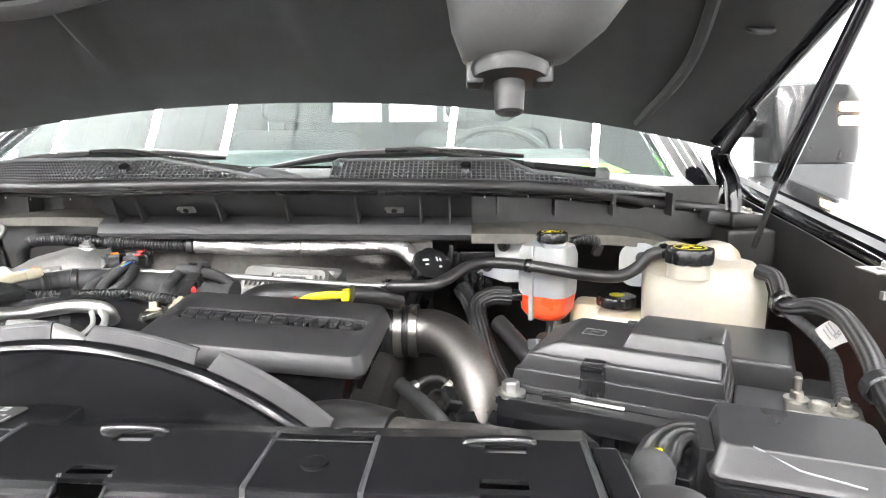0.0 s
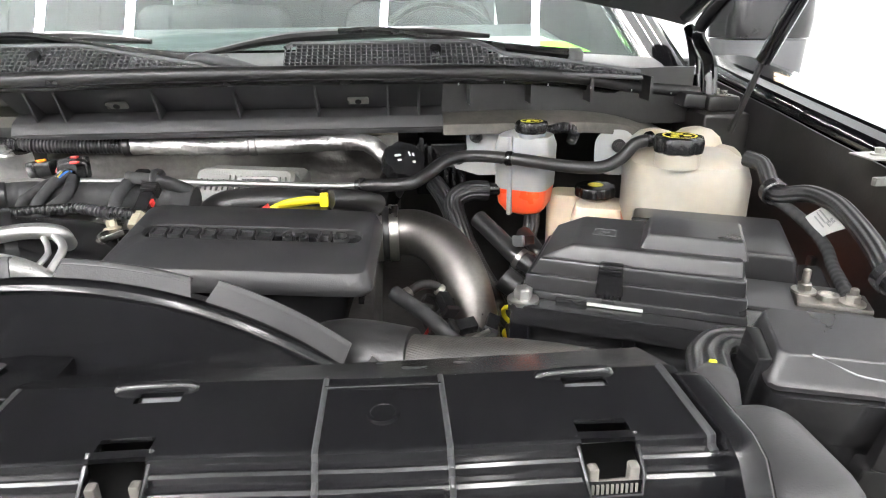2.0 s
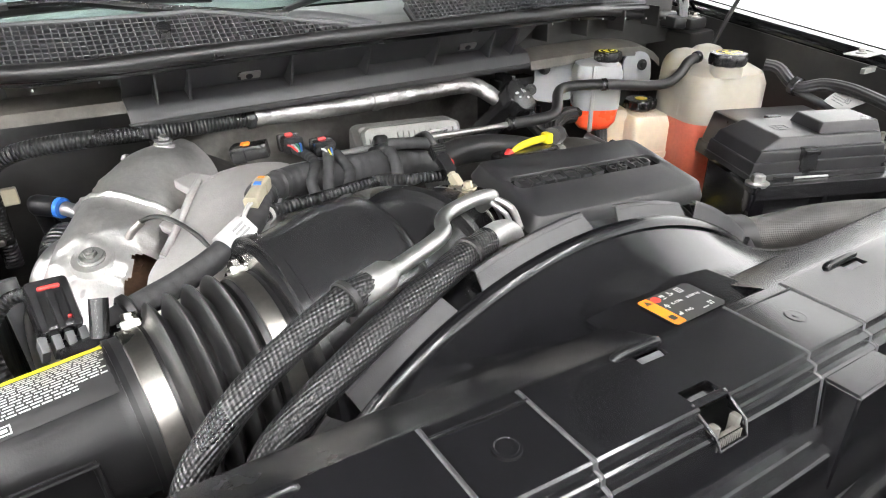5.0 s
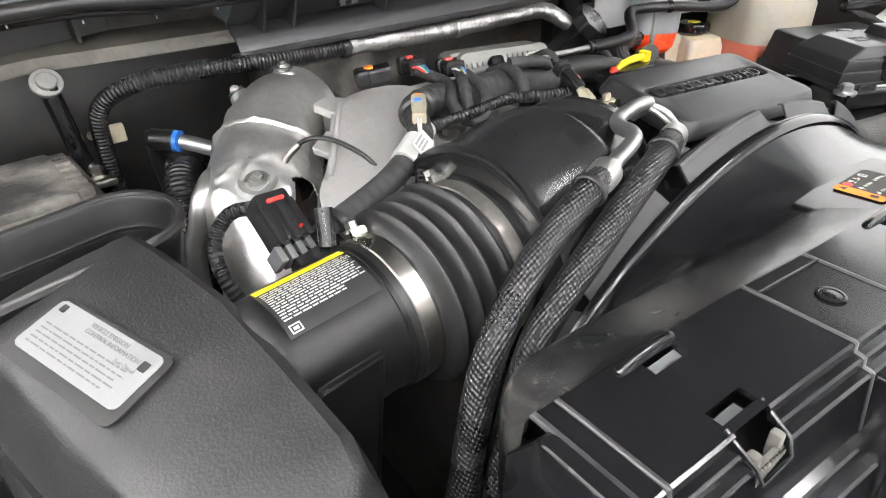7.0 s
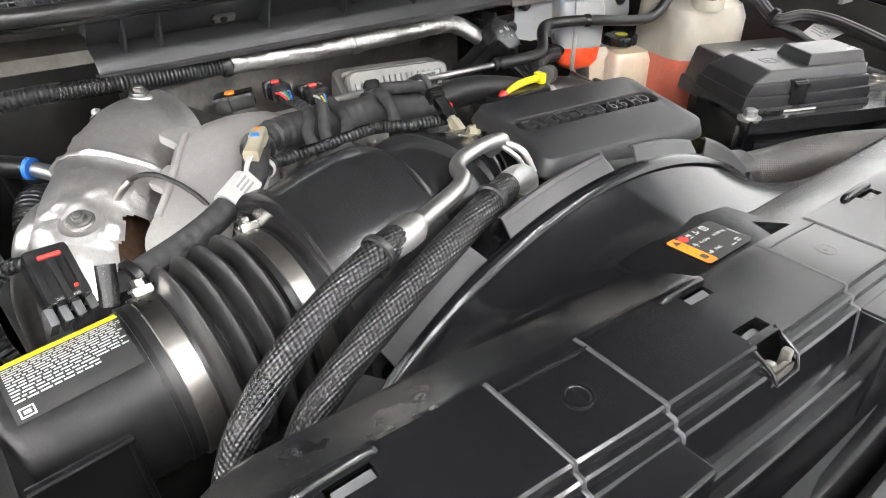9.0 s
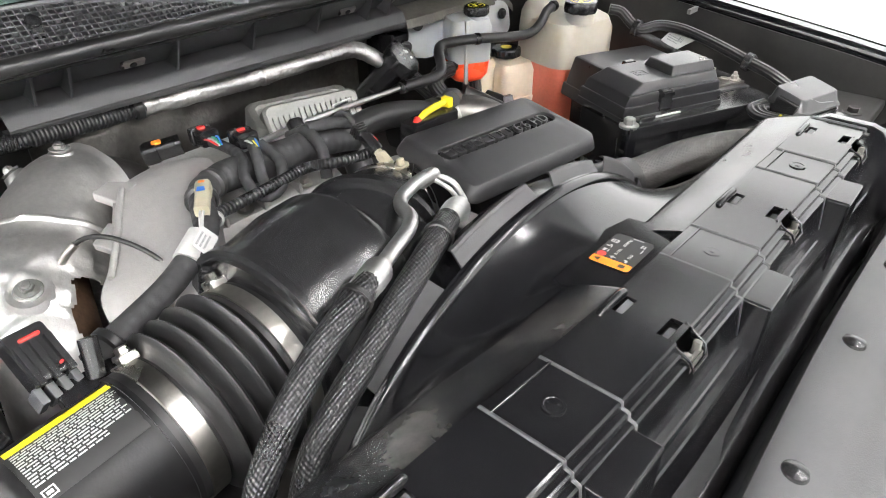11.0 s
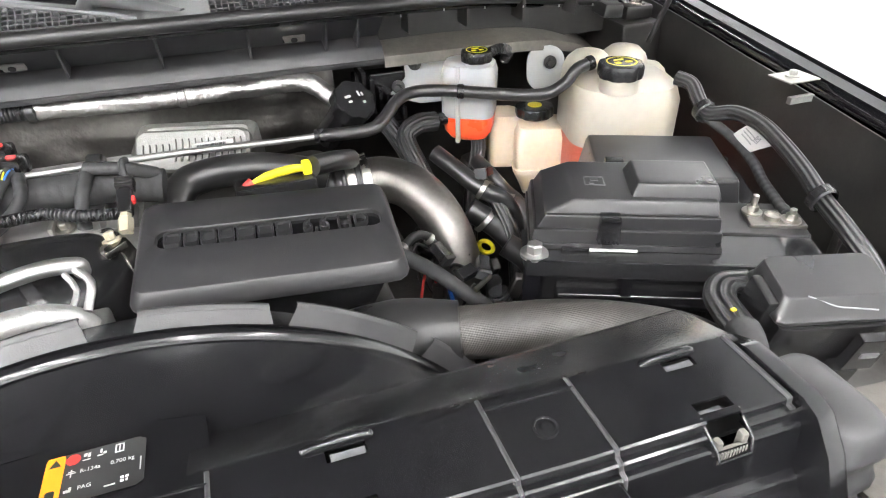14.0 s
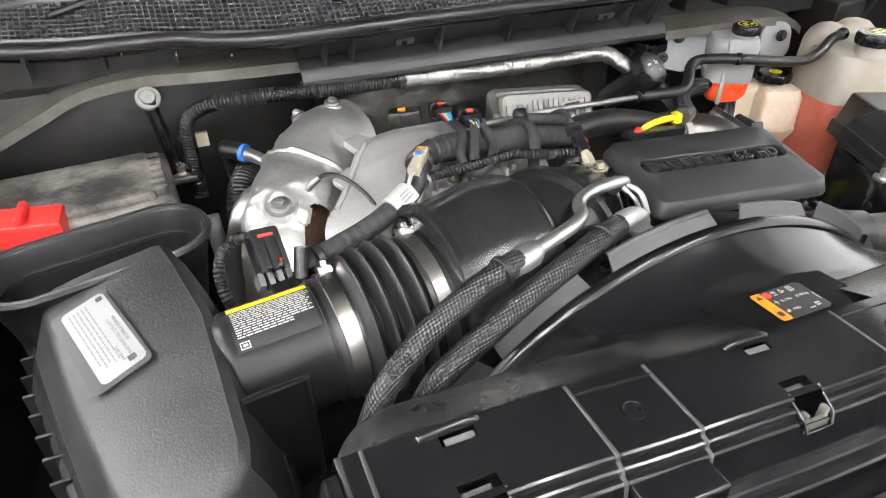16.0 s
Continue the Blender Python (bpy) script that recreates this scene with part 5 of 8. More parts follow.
def rear_engine():
    b = thing("control_module", "ribbed cast aluminium control module by the firewall", "control module", (-0.24, 0.96, 1.36))
    m = frame_at((-0.237, 0.944, 1.418), (0.145, -0.040, 0.0), (0, 0.9, 0.26))
    bm = bmesh.new()
    loft(bm, [ring(0.155, 0.068, 0.010, 48, z=-0.05), ring(0.155, 0.068, 0.012, 48, z=-0.006), ring(0.151, 0.064, 0.012, 48, z=-0.001), ring(0.147, 0.060, 0.012, 48, z=0.0), ring(0.132, 0.044, 0.010, 48, z=0.0), ring(0.128, 0.040, 0.010, 48, z=-0.004)], m=m)
    part("housing", bm, MODULE, b)
    m2 = m @ Matrix.Translation((0.004, -0.028, -0.001)) @ pose(0, 0, 0, 34, 0, 0)
    bm = bmesh.new()
    loft(bm, [ring(0.142, 0.055, 0.01, 48, z=-0.03), ring(0.142, 0.055, 0.01, 48, z=0.006), ring(0.134, 0.048, 0.01, 48, z=0.010)], m=m2)
    part("cover_plate", bm, MODULE, b)
    for k in range(16):
        bm = bmesh.new()
        x = -0.060 + k * 0.008
        loft(bm, [ring(0.0045, 0.030 if k > 4 else 0.018, 0.002, 16, (x, 0.0), 0.009), ring(0.003, 0.027 if k > 4 else 0.015, 0.0014, 16, (x, 0.0), 0.0135)], m=m2)
        part("fin", bm, MODULE, b)
    # foil blanket and tubes along the firewall
    bm = bmesh.new()
    rows = []
    for i in range(56):
        x = -0.56 + i * 0.53 / 55
        rows.append([(x, 1.062 + 0.012 * noise.noise(Vector((x * 18, z * 20, 3))), z + 0.006 * noise.noise(Vector((x * 25, z * 9, 1)))) for z in [1.335 + 0.012 * k + 0.01 * math.sin(x * 9) for k in range(11)]])
    sheet(bm, rows, 0.003, (0, 1, 0))
    whole("heat_blanket", bm, material("dull_foil", (0.17, 0.163, 0.153), 0.4, 1.0, vary=0.35, scale=40, bump=3.0, bump_scale=45, dust=0.5, dust_colour=(0.13, 0.12, 0.11)), "dull crumpled foil heat blanket on the firewall", "heat shield")
    whole("foam_strip", made(cube, -0.41, -0.03, 1.048, 1.056, 1.452, 1.4685, None, 0.002), BEIGE, "cream foam strip above the foil blanket", "insulation")
    pipe = thing("wrapped_line", "corrugated black conduit that changes into a foil wrapped line", "conduit", (-0.3, 1.04, 1.3))
    bm = bmesh.new()
    tube(bm, [(-0.752, 1.075, 1.30), (-0.750, 1.072, 1.37), (-0.745, 1.062, 1.425), (-0.715, 1.040, 1.452), (-0.66, 1.024, 1.461), (-0.58, 1.020, 1.458), (-0.49, 1.026, 1.452), (-0.42, 1.034, 1.449)], 0.0105, 16)
    part("conduit", bm, CORRUGATED, pipe)
    bm = bmesh.new()
    tube(bm, [(-0.425, 1.036, 1.449), (-0.34, 1.030, 1.447), (-0.25, 1.022, 1.447), (-0.16, 1.017, 1.449), (-0.10, 1.010, 1.451), (-0.072, 1.003, 1.447), (-0.048, 0.985, 1.430), (-0.022, 0.968, 1.408)], lambda u, s: 0.0125 + 0.0012 * noise.noise(Vector((s * 60, 0, 0))) + 0.0005 * abs(math.sin(s * 420)), 24, 0.0015, wobble=0.10)
    part("foil_sleeve", bm, FOIL, pipe, "bright foil sleeve")
    for x in (-0.43, -0.245):
        bm = bmesh.new()
        lathe(bm, [(0.0125, -0.006), (0.0148, -0.004), (0.0148, 0.004), (0.0125, 0.006)], towards((x, 1.036 if x < -0.3 else 1.0215, 1.4485 if x < -0.3 else 1.447), (1, 0, 0)), 20, cap=(False, False))
        part("tie", bm, RUBBER if x < -0.3 else FOIL, pipe)
    bm = bmesh.new()
    lathe(bm, [(0.0118, -0.003), (0.013, 0), (0.0118, 0.003)], towards((-0.7505, 1.0855, 1.392), (0, 0, 1)), 16, cap=(False, False))
    cube(bm, -0.74, -0.722, 1.072, 1.082, 1.380, 1.402, None, 0.002)
    part("clip", bm, BEIGE, pipe, "beige nylon clip")
    rod = thing("fuel_line", "thin bright steel line joined to a black hose", "pipe", (-0.2, 0.87, 1.4))
    bm = bmesh.new()
    tube(bm, [(-0.42, 0.815, 1.450), (-0.386, 0.830, 1.447), (-0.26, 0.870, 1.430), (-0.136, 0.893, 1.416), (-0.085, 0.895, 1.414)], 0.0042, 12)
    part("steel_tube", bm, ALLOY, rod)
    bm = bmesh.new()
    tube(bm, [(-0.09, 0.895, 1.414), (-0.024, 0.880, 1.418), (0.0, 0.888, 1.425), (0.03, 0.92, 1.437), (0.058, 0.935, 1.440), (0.09, 0.922, 1.442), (0.13, 0.902, 1.441), (0.19, 0.885, 1.434), (0.235, 0.876, 1.433), (0.262, 0.873, 1.446), (0.278, 0.872, 1.464), (0.302, 0.870, 1.470)], 0.0085, 14)
    part("rubber_hose", bm, RUBBER, rod, "black rubber hose")
    for q, dd in (((-0.082, 0.895, 1.414), (1, -0.1, 0)), ((0.118, 0.908, 1.4415), (0.9, -0.4, 0)), ((0.296, 0.870, 1.470), (1, 0, 0.2))):
        bm = bmesh.new()
        lathe(bm, [(0.0088, -0.005), (0.0102, -0.003), (0.0102, 0.003), (0.0088, 0.005)], towards(q, dd), 16, cap=(False, False))
        part("hose_clip", bm, SATIN, rod)
    m = frame_at((-0.215, 0.885, 1.4285), (0.95, 0.3, -0.12), (0, 0, 1))
    bm = bmesh.new()
    plate(bm, m, 0.05, 0.009, 0.001, 0.001)
    part("paper_flag", bm, WHITE, rod, "small printed paper flag")
    part("print", made(bars, m @ Matrix.Translation((0, 0, 0.001)), -0.02, -0.002, 0.04, 1, 0.004, 0.004, 3), INK, rod)
    oil = thing("oil_filler", "black oil filler neck with a ribbed cap", "oil filler", (-0.035, 0.99, 1.36))
    ax = Vector((0.025, -0.055, 0.062)).normalized()
    bm = bmesh.new()
    tube(bm, [(-0.055, 1.015, 1.36), (-0.040, 0.985, 1.395), (-0.028, 0.960, 1.424)], [0.021, 0.021, 0.023], 20)
    part("neck", bm, SATIN, oil)
    bm = bmesh.new()
    m = towards((-0.029, 0.962, 1.420), ax)
    lathe(bm, [(0.026, 0), (0.030, 0.003), (0.030, 0.020), (0.028, 0.024), (0.012, 0.0255)], m, 48, lobes=8, depth=0.10)
    part("cap", bm, SATIN, oil, "ribbed black oil cap")
    bm = bmesh.new()
    for x, y, w, h in ((-0.010, 0.006, 0.010, 0.004), (-0.010, -0.002, 0.006, 0.003), (0.008, 0.006, 0.003, 0.008), (0.013, 0.004, 0.003, 0.006), (0.010, -0.008, 0.005, 0.004)):
        plate(bm, m @ Matrix.Translation((x, y, 0.0252)), w, h, 0.001, 0.0006, 16)
    part("cap_symbols", bm, WHITE, oil)
    bm = bmesh.new()
    tube(bm, [(0.02, 0.99, 1.39), (0.035, 0.97, 1.37), (0.05, 0.93, 1.34), (0.07, 0.88, 1.30), (0.10, 0.84, 1.24), (0.105, 0.81, 1.15)], 0.014, 14)
    whole("striped_hose", bm, LOOM, "black striped hose dropping beside the charge pipe", "hose")
    bm = bmesh.new()
    tube(bm, [(0.095, 0.952, 1.385), (0.065, 0.948, 1.386), (0.045, 0.94, 1.37), (0.055, 0.90, 1.33), (0.075, 0.86, 1.26), (0.08, 0.84, 1.16)], 0.0145, 14)
    whole("overflow_hose", bm, LOOM, "black hose leaving the orange coolant tank", "hose")
    box = thing("fuse_comb", "black comb shaped connector block at the firewall", "connector", (0.03, 1.02, 1.38))
    for k in range(6):
        bm = bmesh.new()
        cube(bm, 0.0 + k * 0.012, 0.007 + k * 0.012, 1.0, 1.05, 1.395 - k * 0.004, 1.455 - k * 0.012, None, 0.0015)
        part("tooth", bm, SATIN, box)
    bm = bmesh.new()
    cube(bm, -0.004, 0.074, 1.03, 1.06, 1.36, 1.44, None, 0.003)
    part("back", bm, SATIN, box)


rear_engine()


def cap(parent, o, r, h, name="cap", label="ribbed black screw cap", axis=(0, 0, 1), mark=True, lobes=8):
    m = towards(o, axis)
    bm = bmesh.new()
    lathe(bm, [(r * 0.86, 0), (r * 0.97, 0.002), (r, h * 0.3), (r, h * 0.75), (r * 0.95, h * 0.95), (r * 0.80, h), (r * 0.2, h)], m, 64, lobes=lobes, depth=0.09)
    c = part(name, bm, SATIN, parent, label)
    if mark:
        bm = bmesh.new()
        lathe(bm, [(r * 0.62, h + 0.0004), (r * 0.70, h + 0.0004)], m, 40, cap=(False, False))
        for x, y, w, q in ((-0.28, 0.12, 0.32, 0.24), (0.25, 0.12, 0.30, 0.26), (0.0, -0.26, 0.5, 0.16)):
            plate(bm, m @ Matrix.Translation((x * r, y * r, h + 0.0002)), w * r, q * r, r * 0.05, 0.0003, 16)
        part("cap_mark", bm, YELLOW, c, "yellow printed mark")
    return c


def tanks():
    t = thing("expansion_tank", "large milky white coolant expansion tank with a black cap", "coolant tank", (0.36, 0.87, 1.2))
    m = frame_at((0.348, 0.871, 0.0), (0.97, -0.24, 0), (0.24, 0.97, 0))
    bm = bmesh.new()
    loft(bm, [ring(0.12, 0.12, 0.03, 56, z=1.21), ring(0.142, 0.135, 0.035, 56, z=1.25), ring(0.146, 0.140, 0.035, 56, z=1.35), ring(0.150, 0.145, 0.036, 56, z=1.352), ring(0.152, 0.147, 0.04, 56, z=1.425), ring(0.142, 0.137, 0.045, 56, z=1.444), ring(0.11, 0.11, 0.045, 56, z=1.454), ring(0.05, 0.05, 0.02, 56, z=1.457)], m=m)
    part("tank", bm, TANK, t)
    for x, y, z, r in ((-0.037, 0.034, 1.437, 0.038), (0.020, 0.046, 1.438, 0.038), (0.050, 0.024, 1.426, 0.030), (-0.048, -0.020, 1.422, 0.028)):
        bm = bmesh.new()
        lathe(bm, [(r, -0.05), (r, 0.0), (r * 0.96, r * 0.35), (r * 0.82, r * 0.68), (r * 0.55, r * 0.92), (r * 0.2, r * 1.02)], m @ Matrix.Translation((x, y, z)), 28)
        part("tank_dome", bm, TANK, t)
    bm = bmesh.new()
    lathe(bm, [(0.027, 0), (0.026, 0.018)], Matrix.Translation((0.314, 0.823, 1.445)), 28)
    part("filler_neck", bm, TANK, t)
    bm = bmesh.new()
    loft(bm, [ring(0.1475, 0.1415, 0.036, 56, z=1.24), ring(0.1508, 0.1455, 0.036, 56, z=1.353), ring(0.1535, 0.1485, 0.036, 56, z=1.366)], (False, False), True, m)
    part("coolant", bm, COOLANT_DEEP, t, "red coolant showing through the plastic")
    cap(t, (0.314, 0.823, 1.462), 0.0295, 0.021)
    bm = bmesh.new()
    loft(bm, [ring(0.060, 0.068, 0.024, 40, z=-0.003), ring(0.060, 0.068, 0.024, 40, z=0.003)], m=frame_at((0.298, 1.0, 1.425), (1, -0.25, 0), (0.05, 0.2, 1)))
    part("mounting_ear", bm, TANK_CLEAR, t, "frosted mounting ear")
    bm = bmesh.new()
    bolt(bm, (0.30, 0.99, 1.437), (-0.2, -1, 0.1), 0.006)
    part("mounting_bolt", bm, INK, t)
    o = thing("coolant_reservoir", "small frosted coolant reservoir, half full of orange coolant", "coolant tank", (0.15, 0.955, 1.3))
    m = frame_at((0.1515, 0.958, 0), (0.862, -0.507, 0), (0.507, 0.862, 0))
    bm = bmesh.new()
    loft(bm, [ring(0.074, 0.060, 0.014, 48, z=1.3885), ring(0.077, 0.062, 0.014, 48, z=1.392), ring(0.079, 0.064, 0.015, 48, z=1.45), ring(0.072, 0.058, 0.018, 48, z=1.464), ring(0.045, 0.04, 0.018, 48, z=1.469)], m=m)
    lathe(bm, [(0.019, 0), (0.019, 0.012)], Matrix.Translation((0.1555, 0.942, 1.463)), 24)
    part("tank", bm, TANK_CLEAR, o)
    bm = bmesh.new()
    loft(bm, [ring(0.028, 0.024, 0.01, 48, z=1.348), ring(0.055, 0.044, 0.014, 48, z=1.354), ring(0.070, 0.056, 0.014, 48, z=1.366), ring(0.0755, 0.0605, 0.014, 48, z=1.390)], m=m)
    part("coolant", bm, COOLANT, o, "bright orange coolant")
    bm = bmesh.new()
    cube(bm, -0.016, -0.009, -0.0345, -0.026, 1.352, 1.466, m, 0.002)
    part("level_rib", bm, TANK_CLEAR, o)
    cap(o, (0.1545, 0.940, 1.470), 0.022, 0.016)
    bm = bmesh.new()
    pl = [(0.045, 1.028, 1.405), (0.075, 1.03, 1.43), (0.072, 1.03, 1.462), (0.098, 1.028, 1.466), (0.15, 0.995, 1.455), (0.15, 0.985, 1.40), (0.09, 1.005, 1.395)]
    n = Vector((0.4, 0.85, 0.0)).normalized() * 0.004
    loft(bm, [[Vector(p) for p in pl], [Vector(p) + n for p in pl]])
    part("mounting_plate", bm, TANK_CLEAR, o, "frosted mounting plate")
    for q in ((0.062, 1.026, 1.418), (0.088, 1.022, 1.452)):
        bm = bmesh.new()
        bolt(bm, q, (-0.4, -0.85, 0.1), 0.006, 0.012)
        part("mounting_bolt", bm, INK, o)
    bm = bmesh.new()
    tube(bm, [(0.113, 0.955, 1.386), (0.088, 0.955, 1.386), (0.075, 0.953, 1.386)], [0.009, 0.011, 0.011], 14)
    part("hose_port", bm, SATIN, o)
    bm = bmesh.new()
    tube(bm, [(0.160, 0.945, 1.352), (0.160, 0.942, 1.335), (0.150, 0.93, 1.31), (0.13, 0.90, 1.27), (0.12, 0.87, 1.2)], 0.0115, 14)
    part("outlet_hose", bm, LOOM, o)
    bm = bmesh.new()
    tube(bm, [(0.19, 0.99, 1.462), (0.215, 0.995, 1.466), (0.235, 1.005, 1.458), (0.235, 1.02, 1.44)], 0.008, 12)
    part("vent_hose", bm, CORRUGATED, o)
    b = thing("brake_reservoir", "yellowed plastic brake fluid reservoir with a black cap", "fluid reservoir", (0.25, 0.93, 1.25))
    m = frame_at((0.258, 0.934, 0), (0.94, -0.33, 0), (0.33, 0.94, 0))
    bm = bmesh.new()
    loft(bm, [ring(0.045, 0.05, 0.012, 48, z=1.252), ring(0.06, 0.062, 0.012, 48, z=1.272), ring(0.078, 0.076, 0.010, 48, z=1.292), ring(0.080, 0.078, 0.010, 48, z=1.294), ring(0.080, 0.078, 0.010, 48, z=1.300), ring(0.076, 0.074, 0.010, 48, z=1.302), ring(0.077, 0.075, 0.011, 48, z=1.352), ring(0.066, 0.064, 0.012, 48, z=1.366), ring(0.04, 0.04, 0.012, 48, z=1.369)], m=m)
    loft(bm, [ring(0.05, 0.06, 0.012, 40, (-0.052, 0.03), 1.29), ring(0.052, 0.062, 0.012, 40, (-0.052, 0.03), 1.362), ring(0.04, 0.05, 0.012, 40, (-0.052, 0.03), 1.372)], m=m)
    lathe(bm, [(0.018, 0), (0.018, 0.012)], Matrix.Translation((0.255, 0.942, 1.366)), 24)
    part("tank", bm, TANK_AGED, b)
    cap(b, (0.252, 0.941, 1.374), 0.0285, 0.017, mark=False, lobes=10)
    bm = bmesh.new()
    lathe(bm, [(0.011, 0.0), (0.011, 0.0006), (0.002, 0.0007)], Matrix.Translation((0.252, 0.941, 1.3912)), 24)
    part("cap_sticker", bm, YELLOW, b, "yellow round sticker")
    bm = bmesh.new()
    cube(bm, 0.19, 0.33, 0.92, 1.12, 1.16, 1.25, None, 0.02)
    part("master_cylinder", bm, GRIME, b)
    for k, pts in enumerate(([(0.10, 0.83, 1.30), (0.14, 0.80, 1.27), (0.17, 0.75, 1.22), (0.18, 0.72, 1.12)], [(0.15, 0.86, 1.30), (0.18, 0.83, 1.28), (0.20, 0.78, 1.24), (0.20, 0.74, 1.14)], [(0.13, 0.77, 1.27), (0.155, 0.745, 1.25), (0.17, 0.70, 1.2), (0.165, 0.67, 1.1)],
                             [(0.05, 0.62, 1.32), (0.065, 0.61, 1.26), (0.08, 0.60, 1.18), (0.09, 0.6, 1.08)])):
        bm = bmesh.new()
        tube(bm, pts, 0.017 if k < 3 else 0.011, 14)
        whole("heater_pipe_hose", bm, RUBBER if k < 3 else CORRUGATED, "black hose in the dark gap by the battery", "hose", "hoses beside the battery")
    for q, dd in (((0.118, 0.815, 1.285), (0.5, -0.4, -0.5)), ((0.165, 0.845, 1.29), (0.5, -0.4, -0.4))):
        bm = bmesh.new()
        band(bm, q, dd, 0.0175, 0.008)
        whole("hose_clamp", bm, STEEL, "steel clamp round a heater hose", "clamp")


tanks()


def battery_side():
    yaw = -24.5
    F = pose(0.090, 0.614, 0, 0, 0, yaw)
    b = thing("battery_cover", "black plastic battery and fuse cover with a raised lid", "battery cover", (0.18, 0.65, 1.38))
    def block(bm, x0, x1, y0, y1, z0, z1, tl=0.0, tr=0.0, tf=0.0, tb=0.0, bev=0.004):
        pts = [(x0, y0, z0), (x1, y0, z0), (x1, y1, z0), (x0, y1, z0), (x0 + tl, y0 + tf, z1), (x1 - tr, y0 + tf, z1), (x1 - tr, y1 - tb, z1), (x0 + tl, y1 - tb, z1)]
        v = [bm.verts.new(F @ Vector(p)) for p in pts]
        fs = [bm.faces.new([v[i] for i in f]) for f in ((3, 2, 1, 0), (4, 5, 6, 7), (0, 1, 5, 4), (1, 2, 6, 5), (2, 3, 7, 6), (3, 0, 4, 7))]
        bmesh.ops.bevel(bm, geom=list({e for f in fs for e in f.edges}), offset=bev, segments=2, affect="EDGES", profile=0.5)
    steps = (("rim", -0.010, 0.184, -0.020, 0.094, 1.3815, 1.3885, 0.001, 0.001, 0.001, 0.0, 0.0012), ("lower_lid", -0.008, 0.182, -0.018, 0.094, 1.388, 1.404, 0.003, 0.001, 0.001, 0.0, 0.0020),
             ("middle_step", -0.003, 0.180, -0.014, 0.092, 1.403, 1.4185, 0.009, 0.001, 0.002, 0.001, 0.0025), ("upper_lid", 0.004, 0.177, -0.010, 0.090, 1.4175, 1.4325, 0.030, 0.0015, 0.007, 0.006, 0.0030),
             ("raised_lid", 0.090, 0.180, 0.002, 0.068, 1.4290, 1.4455, 0.007, 0.005, 0.006, 0.005, 0.0025))
    for nm, *q in steps:
        bm = bmesh.new()
        block(bm, *q)
        part(nm, bm, BOX, b)
    for k in range(6):
        bm = bmesh.new()
        block(bm, 0.060 + k * 0.0038, 0.062 + k * 0.0038, -0.0205, -0.017, 1.390, 1.404, 0, 0, 0, 0, 0.0004)
        part("latch_rib", bm, SATIN, b)
    bm = bmesh.new()
    block(bm, 0.024, 0.052, -0.0225, -0.016, 1.382, 1.386, 0, 0, 0, 0, 0.001)
    part("lower_lip", bm, SATIN, b)
    bm = bmesh.new()
    block(bm, 0.064, 0.246, 0.098, 0.240, 1.340, 1.4045, 0.010, 0.012, 0.004, 0.012, 0.006)
    part("rear_lid", bm, BOX, b)
    bm = bmesh.new()
    block(bm, 0.062, 0.252, 0.094, 0.244, 1.330, 1.354, 0.002, 0.002, 0.002, 0.002, 0.004)
    part("rear_flange", bm, BOX, b)
    for x, y, z in ((0.070, -0.0175, 1.405), (0.088, 0.093, 1.414)):
        bm = bmesh.new()
        block(bm, x - 0.012, x + 0.012, y - 0.003, y + 0.010, z - 0.012, z + 0.016, 0.002, 0.002, 0.002, 0, 0.0015)
        part("latch", bm, SATIN, b)
        bm = bmesh.new()
        block(bm, x - 0.010, x + 0.010, y - 0.006, y + 0.002, z + 0.008, z + 0.014, 0, 0, 0, 0, 0.001)
        part("latch_tab", bm, GLOSS, b)
    bm = bmesh.new()
    m = F @ Matrix.Translation((0.058, 0.036, 1.4326))
    for x, y, w, h in ((-0.010, 0.0, 0.0012, 0.018), (0.010, 0.0, 0.0012, 0.018), (0, 0.009, 0.02, 0.0012), (0, -0.009, 0.02, 0.0012), (0, 0.003, 0.008, 0.006), (-0.003, -0.005, 0.005, 0.004)):
        plate(bm, m @ Matrix.Translation((x, y, 0)), w, h, 0.0004, 0.0006, 12)
    part("moulded_symbol", bm, GREY_PLASTIC, b)
    bm = bmesh.new()
    block(bm, 0.052, 0.100, -0.0225, -0.0200, 1.3822, 1.3848, bev=0.0004)
    part("paper_strip", bm, WHITE, b, "torn white paper strip")
    t = thing("battery_terminals", "zinc terminal plate with two studs and nuts", "terminal", (0.32, 0.57, 1.38))
    bm = bmesh.new()
    block(bm, 0.185, 0.285, 0.018, 0.085, 1.375, 1.384, bev=0.002)
    part("terminal_plate", bm, PLASTIC, t)
    bm = bmesh.new()
    block(bm, 0.226, 0.285, 0.030, 0.064, 1.383, 1.388, bev=0.0015)
    part("bus_bar", bm, PIPE_METAL, t)
    for x, y, h in ((0.235, 0.056, 0.021), (0.270, 0.040, 0.014)):
        bm = bmesh.new()
        o = F @ Vector((x, y, 1.388))
        bolt(bm, o, r=0.0062, h=0.009)
        lathe(bm, [(0.0035, 0.008), (0.0035, h), (0.002, h + 0.001)], Matrix.Translation(o), 12)
        part("stud", bm, STEEL, t, "steel stud with a nut")
    bm = bmesh.new()
    lathe(bm, [(0.0085, 0), (0.0085, 0.006), (0.006, 0.0065), (0.0055, 0.004)], F @ Matrix.Translation((0.252, 0.044, 1.387)), 20)
    part("washer", bm, STEEL, t)
    tr = thing("battery_tray", "black steel battery tray with a bolted front rail", "battery tray", (0.2, 0.56, 1.1))
    bm = bmesh.new()
    block(bm, -0.016, 0.285, -0.040, 0.020, 1.3735, 1.3815, bev=0.002)
    part("top_rail", bm, SATIN, tr)
    bm = bmesh.new()
